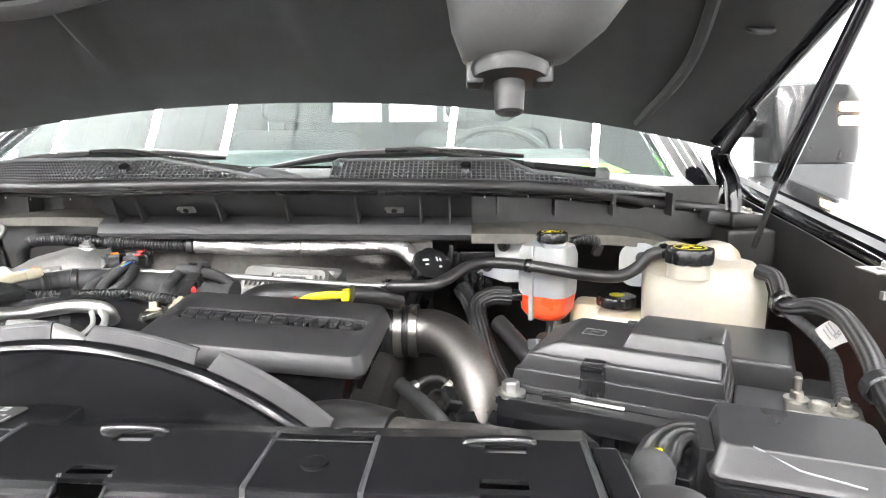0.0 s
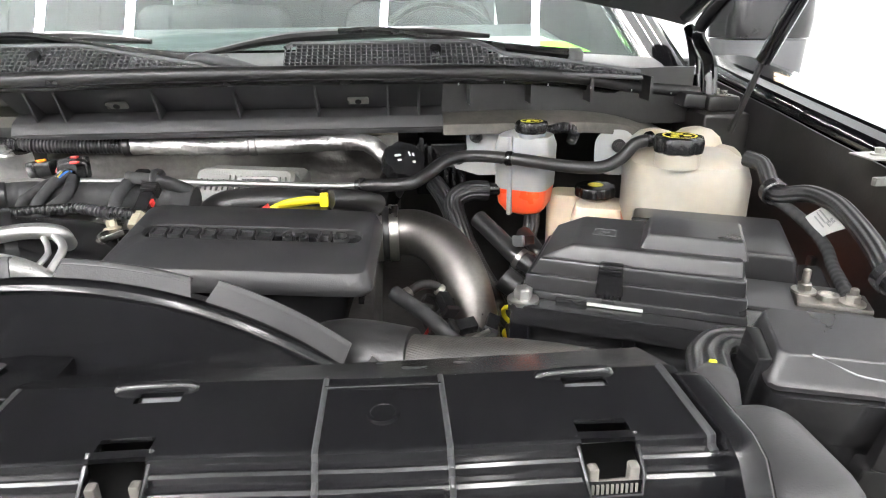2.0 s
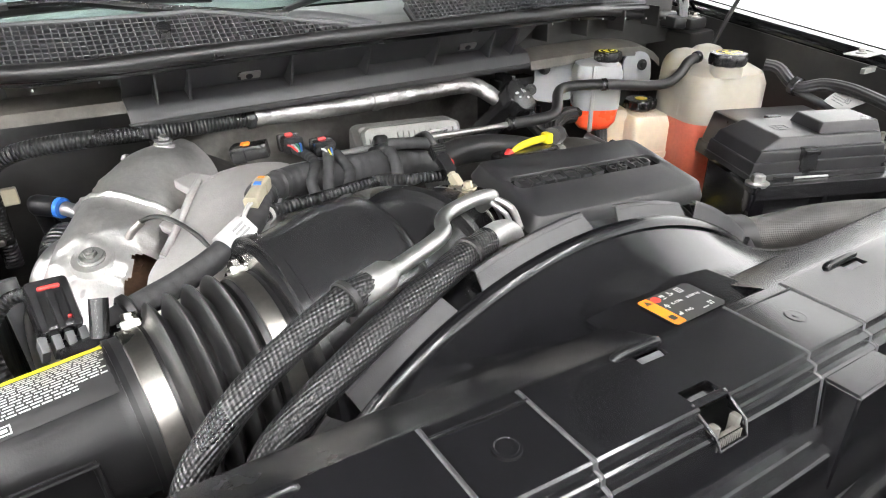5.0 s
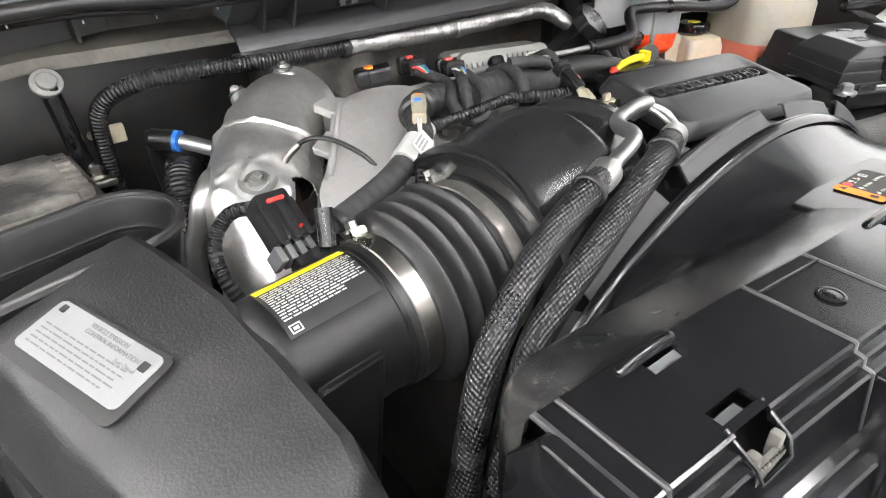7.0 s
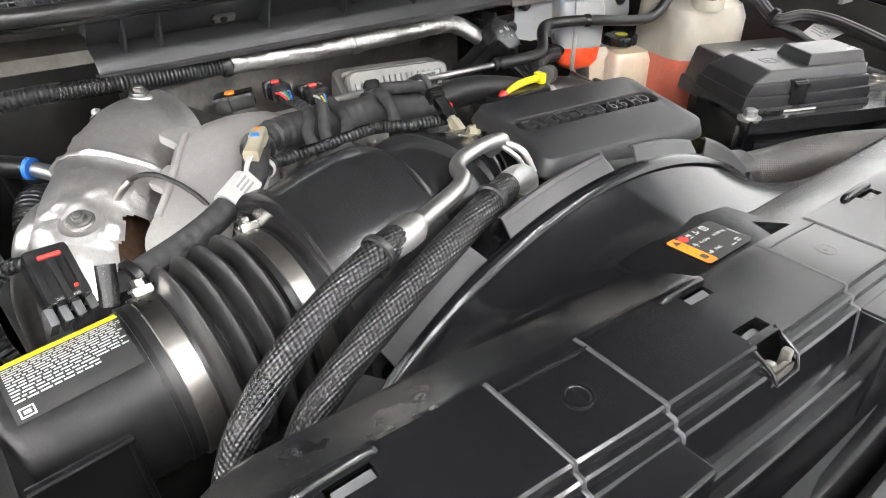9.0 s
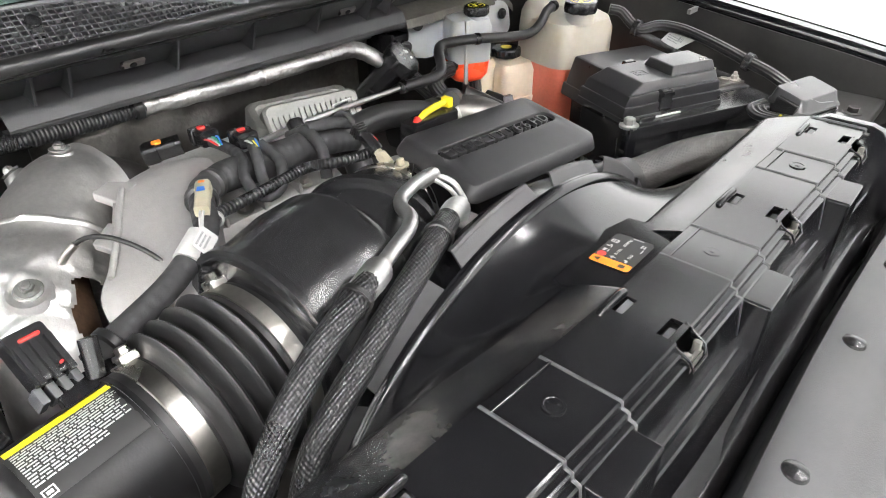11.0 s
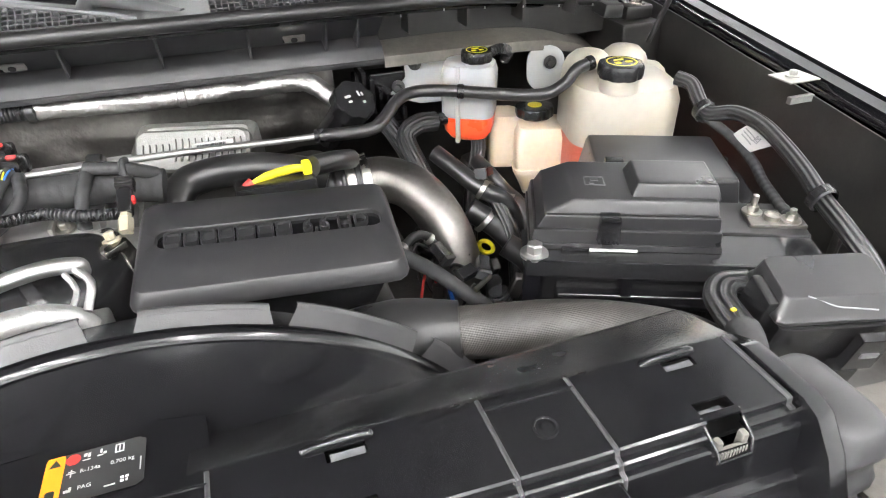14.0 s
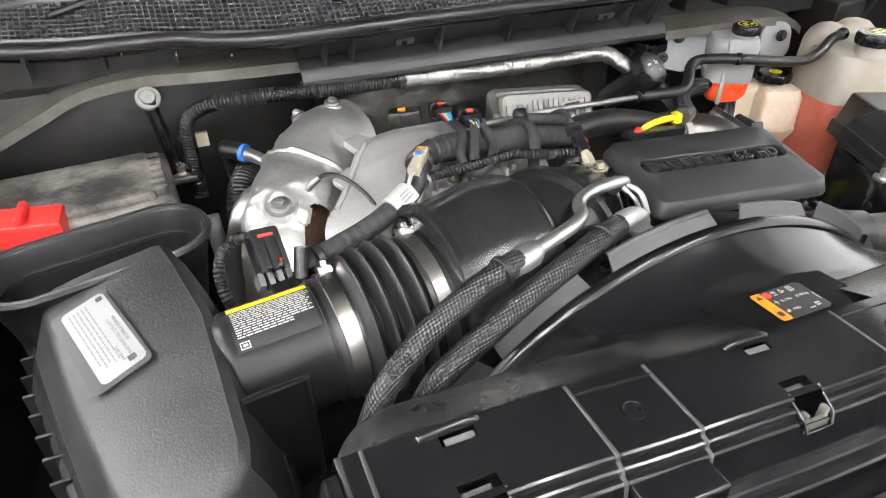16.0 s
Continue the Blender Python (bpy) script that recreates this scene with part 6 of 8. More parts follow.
    block(bm, -0.012, 0.290, -0.044, -0.038, 1.364, 1.384, bev=0.0015)
    part("rail_edge", bm, SATIN, tr)
    bm = bmesh.new()
    block(bm, -0.004, 0.29, -0.028, 0.09, 1.08, 1.3735, bev=0.004)
    part("case", bm, SATIN, tr)
    bm = bmesh.new()
    block(bm, 0.092, 0.29, 0.09, 0.25, 1.08, 1.345, bev=0.006)
    part("rear_case", bm, SATIN, tr)
    for z in (1.285, 1.325):
        bm = bmesh.new()
        block(bm, 0.02, 0.27, -0.044, -0.027, z, z + 0.016, 0.002, 0.002, 0.004, 0, 0.003)
        part("case_rib", bm, GLOSS, tr)
    for x in (0.085, 0.175):
        bm = bmesh.new()
        block(bm, x, x + 0.012, -0.040, -0.027, 1.275, 1.368, bev=0.002)
        part("case_post", bm, GLOSS, tr)
    bm = bmesh.new()
    bolt(bm, F @ Vector((-0.004, -0.030, 1.3815)), r=0.0085, h=0.014)
    part("tray_bolt", bm, ALLOY, tr, "zinc hold-down bolt")
    bm = bmesh.new()
    block(bm, -0.014, 0.006, -0.042, -0.020, 1.28, 1.3735, bev=0.003)
    part("tray_leg", bm, PAINT, tr)
    # the second fuse box
    G = frame_at((0.2445, 0.404, 1.434), (0.972, -0.23, -0.045), (0.19, 0.9, 0.20))
    f = thing("fuse_box", "black plastic fuse box with a sloping lid and latches", "fuse box", (0.245, 0.40, 1.3))
    bm = bmesh.new()
    loft(bm, [ring(0.108, 0.058, 0.006, 64, (0, -0.003), -0.020), ring(0.109, 0.059, 0.006, 64, (0, -0.003), -0.0185), ring(0.108, 0.058, 0.006, 64, (0, -0.003), -0.0165), ring(0.104, 0.053, 0.006, 64, (0, -0.0015), -0.0140), ring(0.097, 0.046, 0.006, 64, (0, 0.002), -0.0012), ring(0.094, 0.043, 0.006, 64, (0, 0.003), 0.0003)], m=G)
    part("lid", bm, BOX, f)
    bm = bmesh.new()
    loft(bm, [ring(0.085, 0.050, 0.008, 48, (0, -0.016), -0.125), ring(0.094, 0.050, 0.006, 48, (0, -0.008), -0.062), ring(0.102, 0.057, 0.006, 48, (0, -0.007), -0.058), ring(0.102, 0.057, 0.006, 48, (0, -0.007), -0.022)], m=G)
    part("body", bm, SATIN, f)
    for x0, x1, y0, y1, z0, z1 in ((0.012, 0.040, -0.050, -0.040, -0.062, -0.022), (-0.060, -0.050, -0.02, 0.012, -0.05, -0.006), (0.050, 0.060, -0.02, 0.012, -0.05, -0.012), (0.008, 0.030, -0.050, -0.036, -0.115, -0.062)):
        part("latch", made(cube, x0, x1, y0, y1, z0, z1, G, 0.002), SATIN, f)
    part("lid_mark", made(cube, 0.018, 0.034, -0.0515, -0.049, -0.044, -0.038, G, 0.001), GREY_PLASTIC, f)
    bm = bmesh.new()
    tube(bm, [G @ (Vector(p) + Vector((0, -0.0004, 0.0008))) for p in ((-0.030, -0.0187, -0.0002), (-0.018, -0.0210, -0.0040), (-0.004, -0.0240, -0.0085), (0.010, -0.0252, -0.0100), (0.032, -0.0268, -0.0122))], 0.0007, 6, 0.004)
    part("scratch", bm, GREY_INK, f, "pale scuff on the lid")
    # cables and tags
    fc = thing("fuse_box_cable", "three black strands bending out of the fuse box", "cable", (0.18, 0.40, 1.41))
    for k in range(3):
        e = (k - 1) * 0.0085
        part("strand", made(tube, [(0.208, 0.444 + e * 0.6, 1.410 + e * 0.5), (0.188 - e * 0.3, 0.452 + e * 0.8, 1.410), (0.172 - e * 0.8, 0.440 + e * 0.5, 1.408), (0.159 - e, 0.412 + e * 0.3, 1.412), (0.148 - e, 0.386, 1.416), (0.142 - e, 0.366, 1.402), (0.150 - e, 0.345, 1.36)], 0.0058, 12), LOOM, fc)
    bm = bmesh.new()
    tube(bm, [(0.150, 0.391, 1.4155), (0.1465, 0.383, 1.4155), (0.1425, 0.368, 1.404)], 0.0142, 18, 0.003)
    part("tape_wrap", bm, TAPE, fc, "black tape wrap")
    bm = bmesh.new()
    cube(bm, 0.1575, 0.1625, 0.411, 0.4145, 1.4165, 1.4192, None, 0.001)
    part("yellow_mark", bm, YELLOW, fc, "yellow paint mark")
    c = thing("battery_cable", "black battery cables with a white paper tag", "cable", (0.42, 0.65, 1.35))
    bm = bmesh.new()
    tube(bm, [(0.394, 0.806, 1.456), (0.404, 0.786, 1.452), (0.402, 0.762, 1.436), (0.400, 0.740, 1.428), (0.418, 0.712, 1.436), (0.420, 0.670, 1.436), (0.408, 0.620, 1.430), (0.392, 0.570, 1.422), (0.373, 0.526, 1.415), (0.361, 0.480, 1.405), (0.362, 0.440, 1.380), (0.365, 0.42, 1.33)], 0.0098, 16)
    part("loom", bm, LOOM, c)
    bm = bmesh.new()
    tube(bm, [(0.402, 0.745, 1.421), (0.410, 0.715, 1.411), (0.4135, 0.690, 1.402), (0.408, 0.655, 1.393), (0.393, 0.622, 1.387), (0.374, 0.582, 1.387), (0.358, 0.550, 1.388)], 0.0062, 14)
    part("lead", bm, TAPE, c)
    bm = bmesh.new()
    a, b, p, q = Vector((0.412, 0.7046, 1.4095)), Vector((0.4115, 0.672, 1.398)), Vector((0.431, 0.691, 1.4310)), Vector((0.4195, 0.6405, 1.4215))
    rows = []
    for k in range(7):
        e, f = a.lerp(b, k / 6), p.lerp(q, k / 6)
        rows.append([e + Vector((0.006, 0.004, -0.004)), e + Vector((-0.002, -0.003, -0.002))] + [e.lerp(f, j / 5) + Vector((-0.003, -0.003, 0.003)) * math.sin(math.pi * (0.15 + 0.85 * j / 5)) for j in range(6)])
    sheet(bm, rows, 0.0005, (0.3, 0.3, -0.8))
    part("paper_tag", bm, WHITE, c, "white printed paper tag")
    m = frame_at((0.4165, 0.6760, 1.4175), (b - a) + (q - p), (p - a) + (q - b))
    m.translation += m.to_3x3().col[2] * 0.0012
    part("tag_print", made(bars, m, -0.016, 0.001, 0.026, 3, 0.004, 0.0016, 7), GREY_INK, c)
    bm = bmesh.new()
    for u in range(5):
        for v in range(5):
            if (u * 3 + v * 5 + u * v) % 3 != 1:
                plate(bm, m @ Matrix.Translation((0.006 + u * 0.0017, -0.001 + v * 0.0017, 0.0004)), 0.0015, 0.0015, 0.0001, 0.0001, 8)
    tagged(part("tag_block", bm, GREY_INK, c), kind="stuff")
    for q in ((0.374, 0.529, 1.4155), (0.3985, 0.746, 1.4295)):
        bm = bmesh.new()
        lathe(bm, [(0.0135, -0.007), (0.0155, -0.005), (0.0155, 0.005), (0.0135, 0.007)], towards(q, (0.1, 0.9, 0.2)), 18, cap=(False, False))
        part("cable_clip", bm, SATIN, c)
    w = thing("washer_filler", "grey washer filler neck with a black cap", "washer tank", (0.57, 0.48, 1.28))
    bm = bmesh.new()
    lathe(bm, [(0.024, -0.12), (0.024, 0.0), (0.030, 0.004), (0.030, 0.012), (0.020, 0.016)], Matrix.Translation((0.455, 0.455, 1.35)), 28)
    part("neck", bm, SATIN, w)
    r = thing("radiator_tank", "ribbed black plastic radiator end tank", "radiator tank", (0.16, 0.33, 1.1))
    for k in range(9):
        bm = bmesh.new()
        z = 1.368 - k * 0.022
        g = 0.004 if k % 2 else 0.0
        loft(bm, [ring(0.048 + g, 0.095 + g, 0.024, 36, (0.156, 0.335), z - 0.022), ring(0.048 + g, 0.095 + g, 0.024, 36, (0.156, 0.335), z - 0.003), ring(0.042 + g, 0.089 + g, 0.022, 36, (0.156, 0.335), z)])
        part("tank_rib", bm, SATIN, r)
    bm = bmesh.new()
    lathe(bm, [(0.022, 0), (0.022, 0.012), (0.012, 0.014), (0.012, 0.02), (0.006, 0.022)], Matrix.Translation((0.235, 0.335, 1.325)), 28)
    part("rubber_mount", bm, COMB, r, "dusty rubber mount")
    bm = bmesh.new()
    slab(bm, [(0.20, 0.27, 1.325), (0.34, 0.24, 1.325), (0.36, 0.36, 1.33), (0.20, 0.38, 1.325)], 0.006, 0.0, 0.001)
    bolt(bm, (0.32, 0.33, 1.332), r=0.009, h=0.012)
    part("mount_bracket", bm, SILL_DUST, r, "dusty steel mount bracket")
    s = thing("headlamp_housing", "black headlamp housing at the corner of the bay", "headlamp", (0.4, 0.26, 1.25))
    bm = bmesh.new()
    cube(bm, 0.33, 0.50, 0.16, 0.33, 1.15, 1.335, None, 0.025, 3)
    part("housing", bm, SATIN, s)
    bm = bmesh.new()
    slab(bm, [(0.15, 0.10, 1.24), (0.51, 0.10, 1.24), (0.51, 0.52, 1.26), (0.15, 0.52, 1.26)], 0.02, 0.0, 0.004)
    part("splash_panel", bm, GRIME, s)
    bm = bmesh.new()
    bolt(bm, (0.40, 0.36, 1.36), r=0.009, h=0.012)
    bolt(bm, (0.43, 0.42, 1.37), r=0.009, h=0.012)
    cube(bm, 0.36, 0.50, 0.33, 0.46, 1.34, 1.362, None, 0.006)
    part("corner_bracket", bm, PRIMER, s, "dusty bracket with bolts")


battery_side()


def gap_clutter():
    """Hoses, wires and fittings in the dark gap between the engine cover and the battery."""
    grp = "hoses in the gap beside the engine"
    for pts, r, mat in (([(-0.045, 0.690, 1.350), (-0.01, 0.665, 1.332), (0.025, 0.640, 1.305), (0.06, 0.615, 1.275), (0.08, 0.60, 1.20)], 0.0085, TAPE),
                        ([(0.128, 0.855, 1.325), (0.140, 0.82, 1.305), (0.148, 0.78, 1.26), (0.145, 0.75, 1.17)], 0.012, LOOM),
                        ([(0.075, 0.900, 1.36), (0.095, 0.87, 1.345), (0.12, 0.835, 1.325), (0.155, 0.815, 1.30), (0.17, 0.80, 1.22)], 0.0125, RUBBER),
                        ([(0.085, 0.60, 1.355), (0.083, 0.597, 1.31), (0.085, 0.60, 1.24), (0.09, 0.6, 1.15)], 0.0085, CORRUGATED),
                        ([(-0.030, 0.715, 1.335), (-0.012, 0.727, 1.341), (0.004, 0.730, 1.337), (0.014, 0.726, 1.322)], 0.0055, RUBBER),
                        ([(0.14, 0.90, 1.335), (0.145, 0.87, 1.33), (0.16, 0.85, 1.31), (0.19, 0.84, 1.27), (0.2, 0.83, 1.18)], 0.011, RUBBER),
                        ([(0.03, 0.85, 1.27), (0.05, 0.80, 1.25), (0.06, 0.74, 1.21), (0.06, 0.69, 1.15)], 0.008, CORRUGATED),
                        ([(-0.02, 0.60, 1.31), (0.015, 0.615, 1.30), (0.05, 0.64, 1.28), (0.07, 0.67, 1.22)], 0.007, CORRUGATED),
                        ([(0.075, 0.68, 1.285), (0.065, 0.665, 1.29), (0.055, 0.64, 1.275), (0.06, 0.62, 1.20)], 0.008, RUBBER)):
        whole("gap_hose", made(tube, pts, r, 14), mat, "black hose in the dark gap beside the engine", "hose", grp)
    for q, d, r in (((-0.029, 0.716, 1.3355), (0.8, 0.5, 0.2), 0.0062), ((0.008, 0.729, 1.332), (0.6, -0.2, -0.6), 0.0062), ((0.122, 0.835, 1.3235), (0.6, -0.5, -0.4), 0.0135), ((0.132, 0.843, 1.318), (0.3, -0.85, -0.4), 0.0128)):
        whole("gap_clamp", made(band, q, d, r, 0.007), STEEL, "small steel clamp on a hose", "clamp", "clamps in the gap")
    rnd = random.Random(12)
    for k in range(9):
        x, y, z = rnd.uniform(0.0, 0.085), rnd.uniform(0.62, 0.74), rnd.uniform(1.27, 1.315)
        pts = [(x, y, z), (x + rnd.uniform(-.02, .02), y + rnd.uniform(-.03, .03), z + 0.012), (x + rnd.uniform(-.03, .03), y + rnd.uniform(-.04, .04), z - 0.01), (x + rnd.uniform(-.03, .03), y + rnd.uniform(-.05, .05), z - 0.07)]
        whole("gap_wire", made(tube, pts, 0.0019, 8), (INK, INK, RED, INK, GREY_PLASTIC, INK, BLUE, INK, YELLOW)[k], "thin loose wire in the engine gap", "wire", "wires in the gap")
    for k, (x, y, z, yaw) in enumerate(((0.03, 0.665, 1.318, 20), (0.062, 0.69, 1.305, 70), (0.05, 0.73, 1.30, -30), (0.13, 0.845, 1.345, 40), (0.012, 0.70, 1.33, 110))):
        p = thing("gap_connector", "small black connector in the engine gap", "connector", (x, y, z), "connectors in the gap")
        m = pose(x, y, z, rnd.uniform(-25, 25), rnd.uniform(-25, 25), yaw)
        part("shell", made(cube, -0.012, 0.012, -0.007, 0.007, -0.006, 0.006, m, 0.0015), SATIN, p)
        part("collar", made(cube, -0.017, -0.011, -0.0085, 0.0085, -0.0075, 0.0075, m, 0.0015), GREY_PLASTIC if k % 2 else RUBBER, p)
    rod = made(tube, [(0.028, 0.632, 1.318), (0.052, 0.645, 1.322)], 0.0028, 10)
    whole("sensor_rod", rod, STEEL, "short bright steel rod in the engine gap", "rod")


gap_clutter()

# air intake ------------------------------------------------------------------


def intake():
    a = thing("intake_duct", "black air intake duct with ribbed bellows and steel clamps", "air duct", (-0.6, 0.6, 1.3))
    ax = Vector((1, 0.10, 0.03)).normalized()
    C = Vector((-0.649, 0.602, 1.366))
    at = lambda x: C + ax * ((x + 0.649) / ax.x)
    bm = bmesh.new()
    tube(bm, [at(-0.800), at(-0.768), at(-0.752), at(-0.735), at(-0.672), at(-0.668), at(-0.664)], [0.040, 0.046, 0.0565, 0.058, 0.058, 0.061, 0.061], 40, 0.004)
    part("inlet_tube", bm, DUCT, a, "satin black inlet tube")
    bm = bmesh.new()
    x0, x1 = -0.668, -0.548

    def bell(u, s):
        if 0.24 < u < 0.78:
            return 0.066 + 0.010 * u + 0.0075 * math.sin((u - 0.24) / 0.54 * 2 * math.pi * 4 - math.pi / 2)
        return 0.0605 if u < 0.24 else 0.072
    tube(bm, [at(x0), at(-0.61), at(x1)], bell, 56, 0.0016)
    part("bellows", bm, RUBBER, a, "ribbed rubber bellows")
    for x, r, w in ((-0.650, 0.0612, 0.016), (-0.562, 0.0725, 0.015)):
        part("clamp", made(band, at(x), ax, r, w, 0.0014), STEEL, a, "stainless steel clamp")
        bm = bmesh.new()
        d = Vector((0, 0.55, 0.83)).normalized()
        o = at(x) + d * (r + 0.004)
        bolt(bm, o, d, 0.0055, 0.009)
        cube(bm, -0.007, 0.007, -0.012, 0.012, -0.004, 0.003, towards(o, d), 0.001)
        part("clamp_screw", bm, STEEL, a)
    bm = bmesh.new()
    tube(bm, [at(-0.550), at(-0.5475), at(-0.540), at(-0.5375)], [0.070, 0.101, 0.101, 0.096], 56, 0.01, smooth=False)
    part("flange", bm, SATIN, a)
    bm = bmesh.new()
    sh = Vector((0, 0, 0.010))
    tube(bm, [at(-0.540), at(-0.52) + sh * 0.3, at(-0.48) + sh, at(-0.452) + sh, at(-0.444) + sh, at(-0.438) + sh, at(-0.434) + sh], [0.095, 0.096, 0.097, 0.0965, 0.094, 0.088, 0.074], 56, 0.004, smooth=False)
    part("resonator", bm, SATIN, a, "smooth black resonator drum")
    bm = bmesh.new()
    tube(bm, [at(-0.46), (-0.425, 0.628, 1.382), (-0.388, 0.648, 1.385), (-0.352, 0.672, 1.382), (-0.325, 0.69, 1.376)], [0.078, 0.077, 0.075, 0.065, 0.056], 48, 0.004)
    part("elbow", bm, SATIN, a)
    bm = bmesh.new()
    tube(bm, [(-0.394, 0.6453, 1.385), (-0.386, 0.650, 1.385)], 0.0815, 48, 0.003)
    part("elbow_rib", bm, SATIN, a)
    part("clamp", made(band, (-0.322, 0.692, 1.376), (0.036, 0.024, -0.006), 0.058, 0.014), STEEL, a, "stainless steel clamp")
    bm = bmesh.new()
    tube(bm, [(-0.325, 0.69, 1.376), (-0.30, 0.705, 1.37), (-0.26, 0.72, 1.36)], 0.054, 40)
    part("throttle_neck", bm, CASTING, a)
    # warning label on the tube
    lab = thing("intake_label", "black and white warning label with a yellow strip on the tube", "label", (-0.70, 0.59, 1.424))

    def wrap(bm, x0, x1, a0, a1, r):
        rows = []
        up, side = Vector((0, 0, 1)), ax.cross(Vector((0, 0, 1))).normalized()
        for k in range(13):
            g = radians(a0 + (a1 - a0) * k / 12)
            dd = up * math.cos(g) + side * math.sin(g)
            rows.append([at(x0) + dd * r, at(x1) + dd * r])
        sheet(bm, rows, 0.0002, (0, 0, -1))
    part("backing", made(wrap, -0.745, -0.668, -22, 34, 0.0584), INK, lab)
    part("yellow_strip", made(wrap, -0.7435, -0.6695, -21.5, -13, 0.0588), YELLOW, lab, "yellow strip")
    bm = bmesh.new()
    rnd = random.Random(5)
    for k in range(13):
        g = -10.5 + k * 2.55
        x = -0.742
        stop = -0.671 - (0.022 if k > 10 else rnd.uniform(0, 0.006))
        while x < stop:
            q = min(stop, x + rnd.uniform(0.002, 0.008))
            wrap(bm, x, q, g, g + 1.05, 0.0588)
            x = q + 0.0011
    for x0, x1, g0, g1 in ((-0.742, -0.7335, 25.2, 26.1), (-0.742, -0.7335, 30.8, 31.7), (-0.742, -0.7410, 25.2, 31.7), (-0.7345, -0.7335, 25.2, 31.7), (-0.7398, -0.7357, 27.3, 29.6)):
        wrap(bm, x0, x1, g0, g1, 0.0588)
    part("print", bm, WHITE, lab)
    # air box
    b = thing("air_filter_box", "matte black air filter box with a sloping lid", "air filter box", (-0.83, 0.58, 1.1))
    low = [(-0.752, 0.740, 1.33), (-0.930, 0.742, 1.35), (-0.920, 0.66, 1.347), (-0.866, 0.47, 1.335), (-0.79, 0.375, 1.30), (-0.722, 0.450, 1.29), (-0.732, 0.60, 1.31)]
    base = [(x, y, 1.12) for x, y, z in low]
    # cross-sections from the rear to the front: y, left foot, left shoulder, right ridge, right foot, heights
    secs = [(0.752, -0.922, -0.885, -0.797, -0.765, 1.35, 1.395, 1.418, 1.33), (0.735, -0.927, -0.896, -0.788, -0.757, 1.35, 1.405, 1.428, 1.33), (0.70, -0.928, -0.897, -0.778, -0.745, 1.35, 1.407, 1.426, 1.32),
            (0.62, -0.907, -0.880, -0.759, -0.732, 1.345, 1.402, 1.419, 1.31), (0.54, -0.884, -0.858, -0.753, -0.727, 1.34, 1.395, 1.414, 1.30), (0.475, -0.866, -0.838, -0.749, -0.722, 1.335, 1.390, 1.408, 1.29),
            (0.455, -0.860, -0.833, -0.752, -0.724, 1.333, 1.386, 1.402, 1.29), (0.42, -0.850, -0.824, -0.790, -0.76, 1.33, 1.372, 1.376, 1.30), (0.395, -0.835, -0.818, -0.805, -0.785, 1.32, 1.345, 1.345, 1.31)]
    rows = []
    for y, a0, a1, a2, a3, z0, z1, z2, z3 in secs:
        ridge = Vector((a2, y, z2))
        sh = Vector((a1, y, z1))
        row = [Vector((a0, y, z0)), Vector((a0 + (a1 - a0) * 0.75, y, z1 - (z1 - z0) * 0.12)), sh]
        row += [sh.lerp(ridge, k / 5) + Vector((0, 0, 0.003 * math.sin(math.pi * k / 5))) for k in range(1, 5)]
        row += [ridge + Vector((-0.006, 0, 0.0)), ridge + Vector((0.002, 0, -0.005)), Vector((a2 + (a3 - a2) * 0.4, y, z2 - (z2 - z3) * 0.3)), Vector((a3, y, z3))]
        rows.append(row)
    bm = bmesh.new()
    loft(bm, rows, closed=False)
    for r in (rows[0], rows[-1]):
        bm.faces.new([bm.verts.new(p) for p in r])
    bmesh.ops.remove_doubles(bm, verts=bm.verts, dist=1e-5)
    part("lid", bm, GRAINED, b)
    bm = bmesh.new()
    loft(bm, [[Vector(p) for p in base], [Vector(p) + Vector((0, 0, -0.004)) for p in low]])
    part("lower_box", bm, DUCT, b)
    bm = bmesh.new()
    tube(bm, [Vector(p) for p in low + low[:1]], 0.007, 8, smooth=False)
    part("rim", bm, SATIN, b)
    for k in range(12):
        y = 0.40 + k * 0.028
        x = float(np.interp(y, [0.38, 0.47, 0.66, 0.742], [-0.835, -0.868, -0.922, -0.932]))
        bm = bmesh.new()
        cube(bm, x - 0.014, x + 0.002, y, y + 0.004, 1.322, 1.350, None, 0.0015)
        part("clip_tooth", bm, DUCT, b)
    bm = bmesh.new()
    web = [(-0.747, 0.512, 1.405), (-0.693, 0.533, 1.390), (-0.692, 0.565, 1.225), (-0.738, 0.545, 1.225)]
    n = Vector((0.1, 0.6, 0.3)).normalized() * 0.004
    loft(bm, [[Vector(p) for p in web], [Vector(p) + n for p in web]])
    tube(bm, [Vector(web[0]), Vector(web[1]), Vector(web[2])], 0.0025, 8, smooth=False)
    part("gusset", bm, DUCT, b)
    lb = thing("emission_label", "silver emission control information label on the air box", "label", (-0.85, 0.62, 1.42))
    # the plate lies on the lid's slope
    q = [Vector(p) for p in ((-0.846, 0.689, 1.4185), (-0.806, 0.580, 1.4135), (-0.856, 0.556, 1.4025), (-0.890, 0.684, 1.4085))]
    o = (q[0] + q[1] + q[2] + q[3]) / 4
    m = frame_at(o + Vector((0, 0, 0.0015)), (q[1] - q[0]), (q[0] - q[3]))
    m = m @ Matrix.Translation((0, 0, 0.0))
    part("border", made(plate, m, 0.118, 0.052, 0.006, 0.0008, 72), INK, lb)
    part("face", made(plate, m @ Matrix.Translation((-0.001, 0.003, 0.0007)), 0.108, 0.040, 0.005, 0.0004, 72), SILVER_LABEL, lb)
    part("print", made(bars, m @ Matrix.Translation((0, 0, 0.0013)), -0.048, 0.004, 0.095, 5, 0.0038, 0.0012, 11), LABEL_INK, lb)
    tx = m @ Matrix.Translation((-0.016, 0.0165, 0.0014))
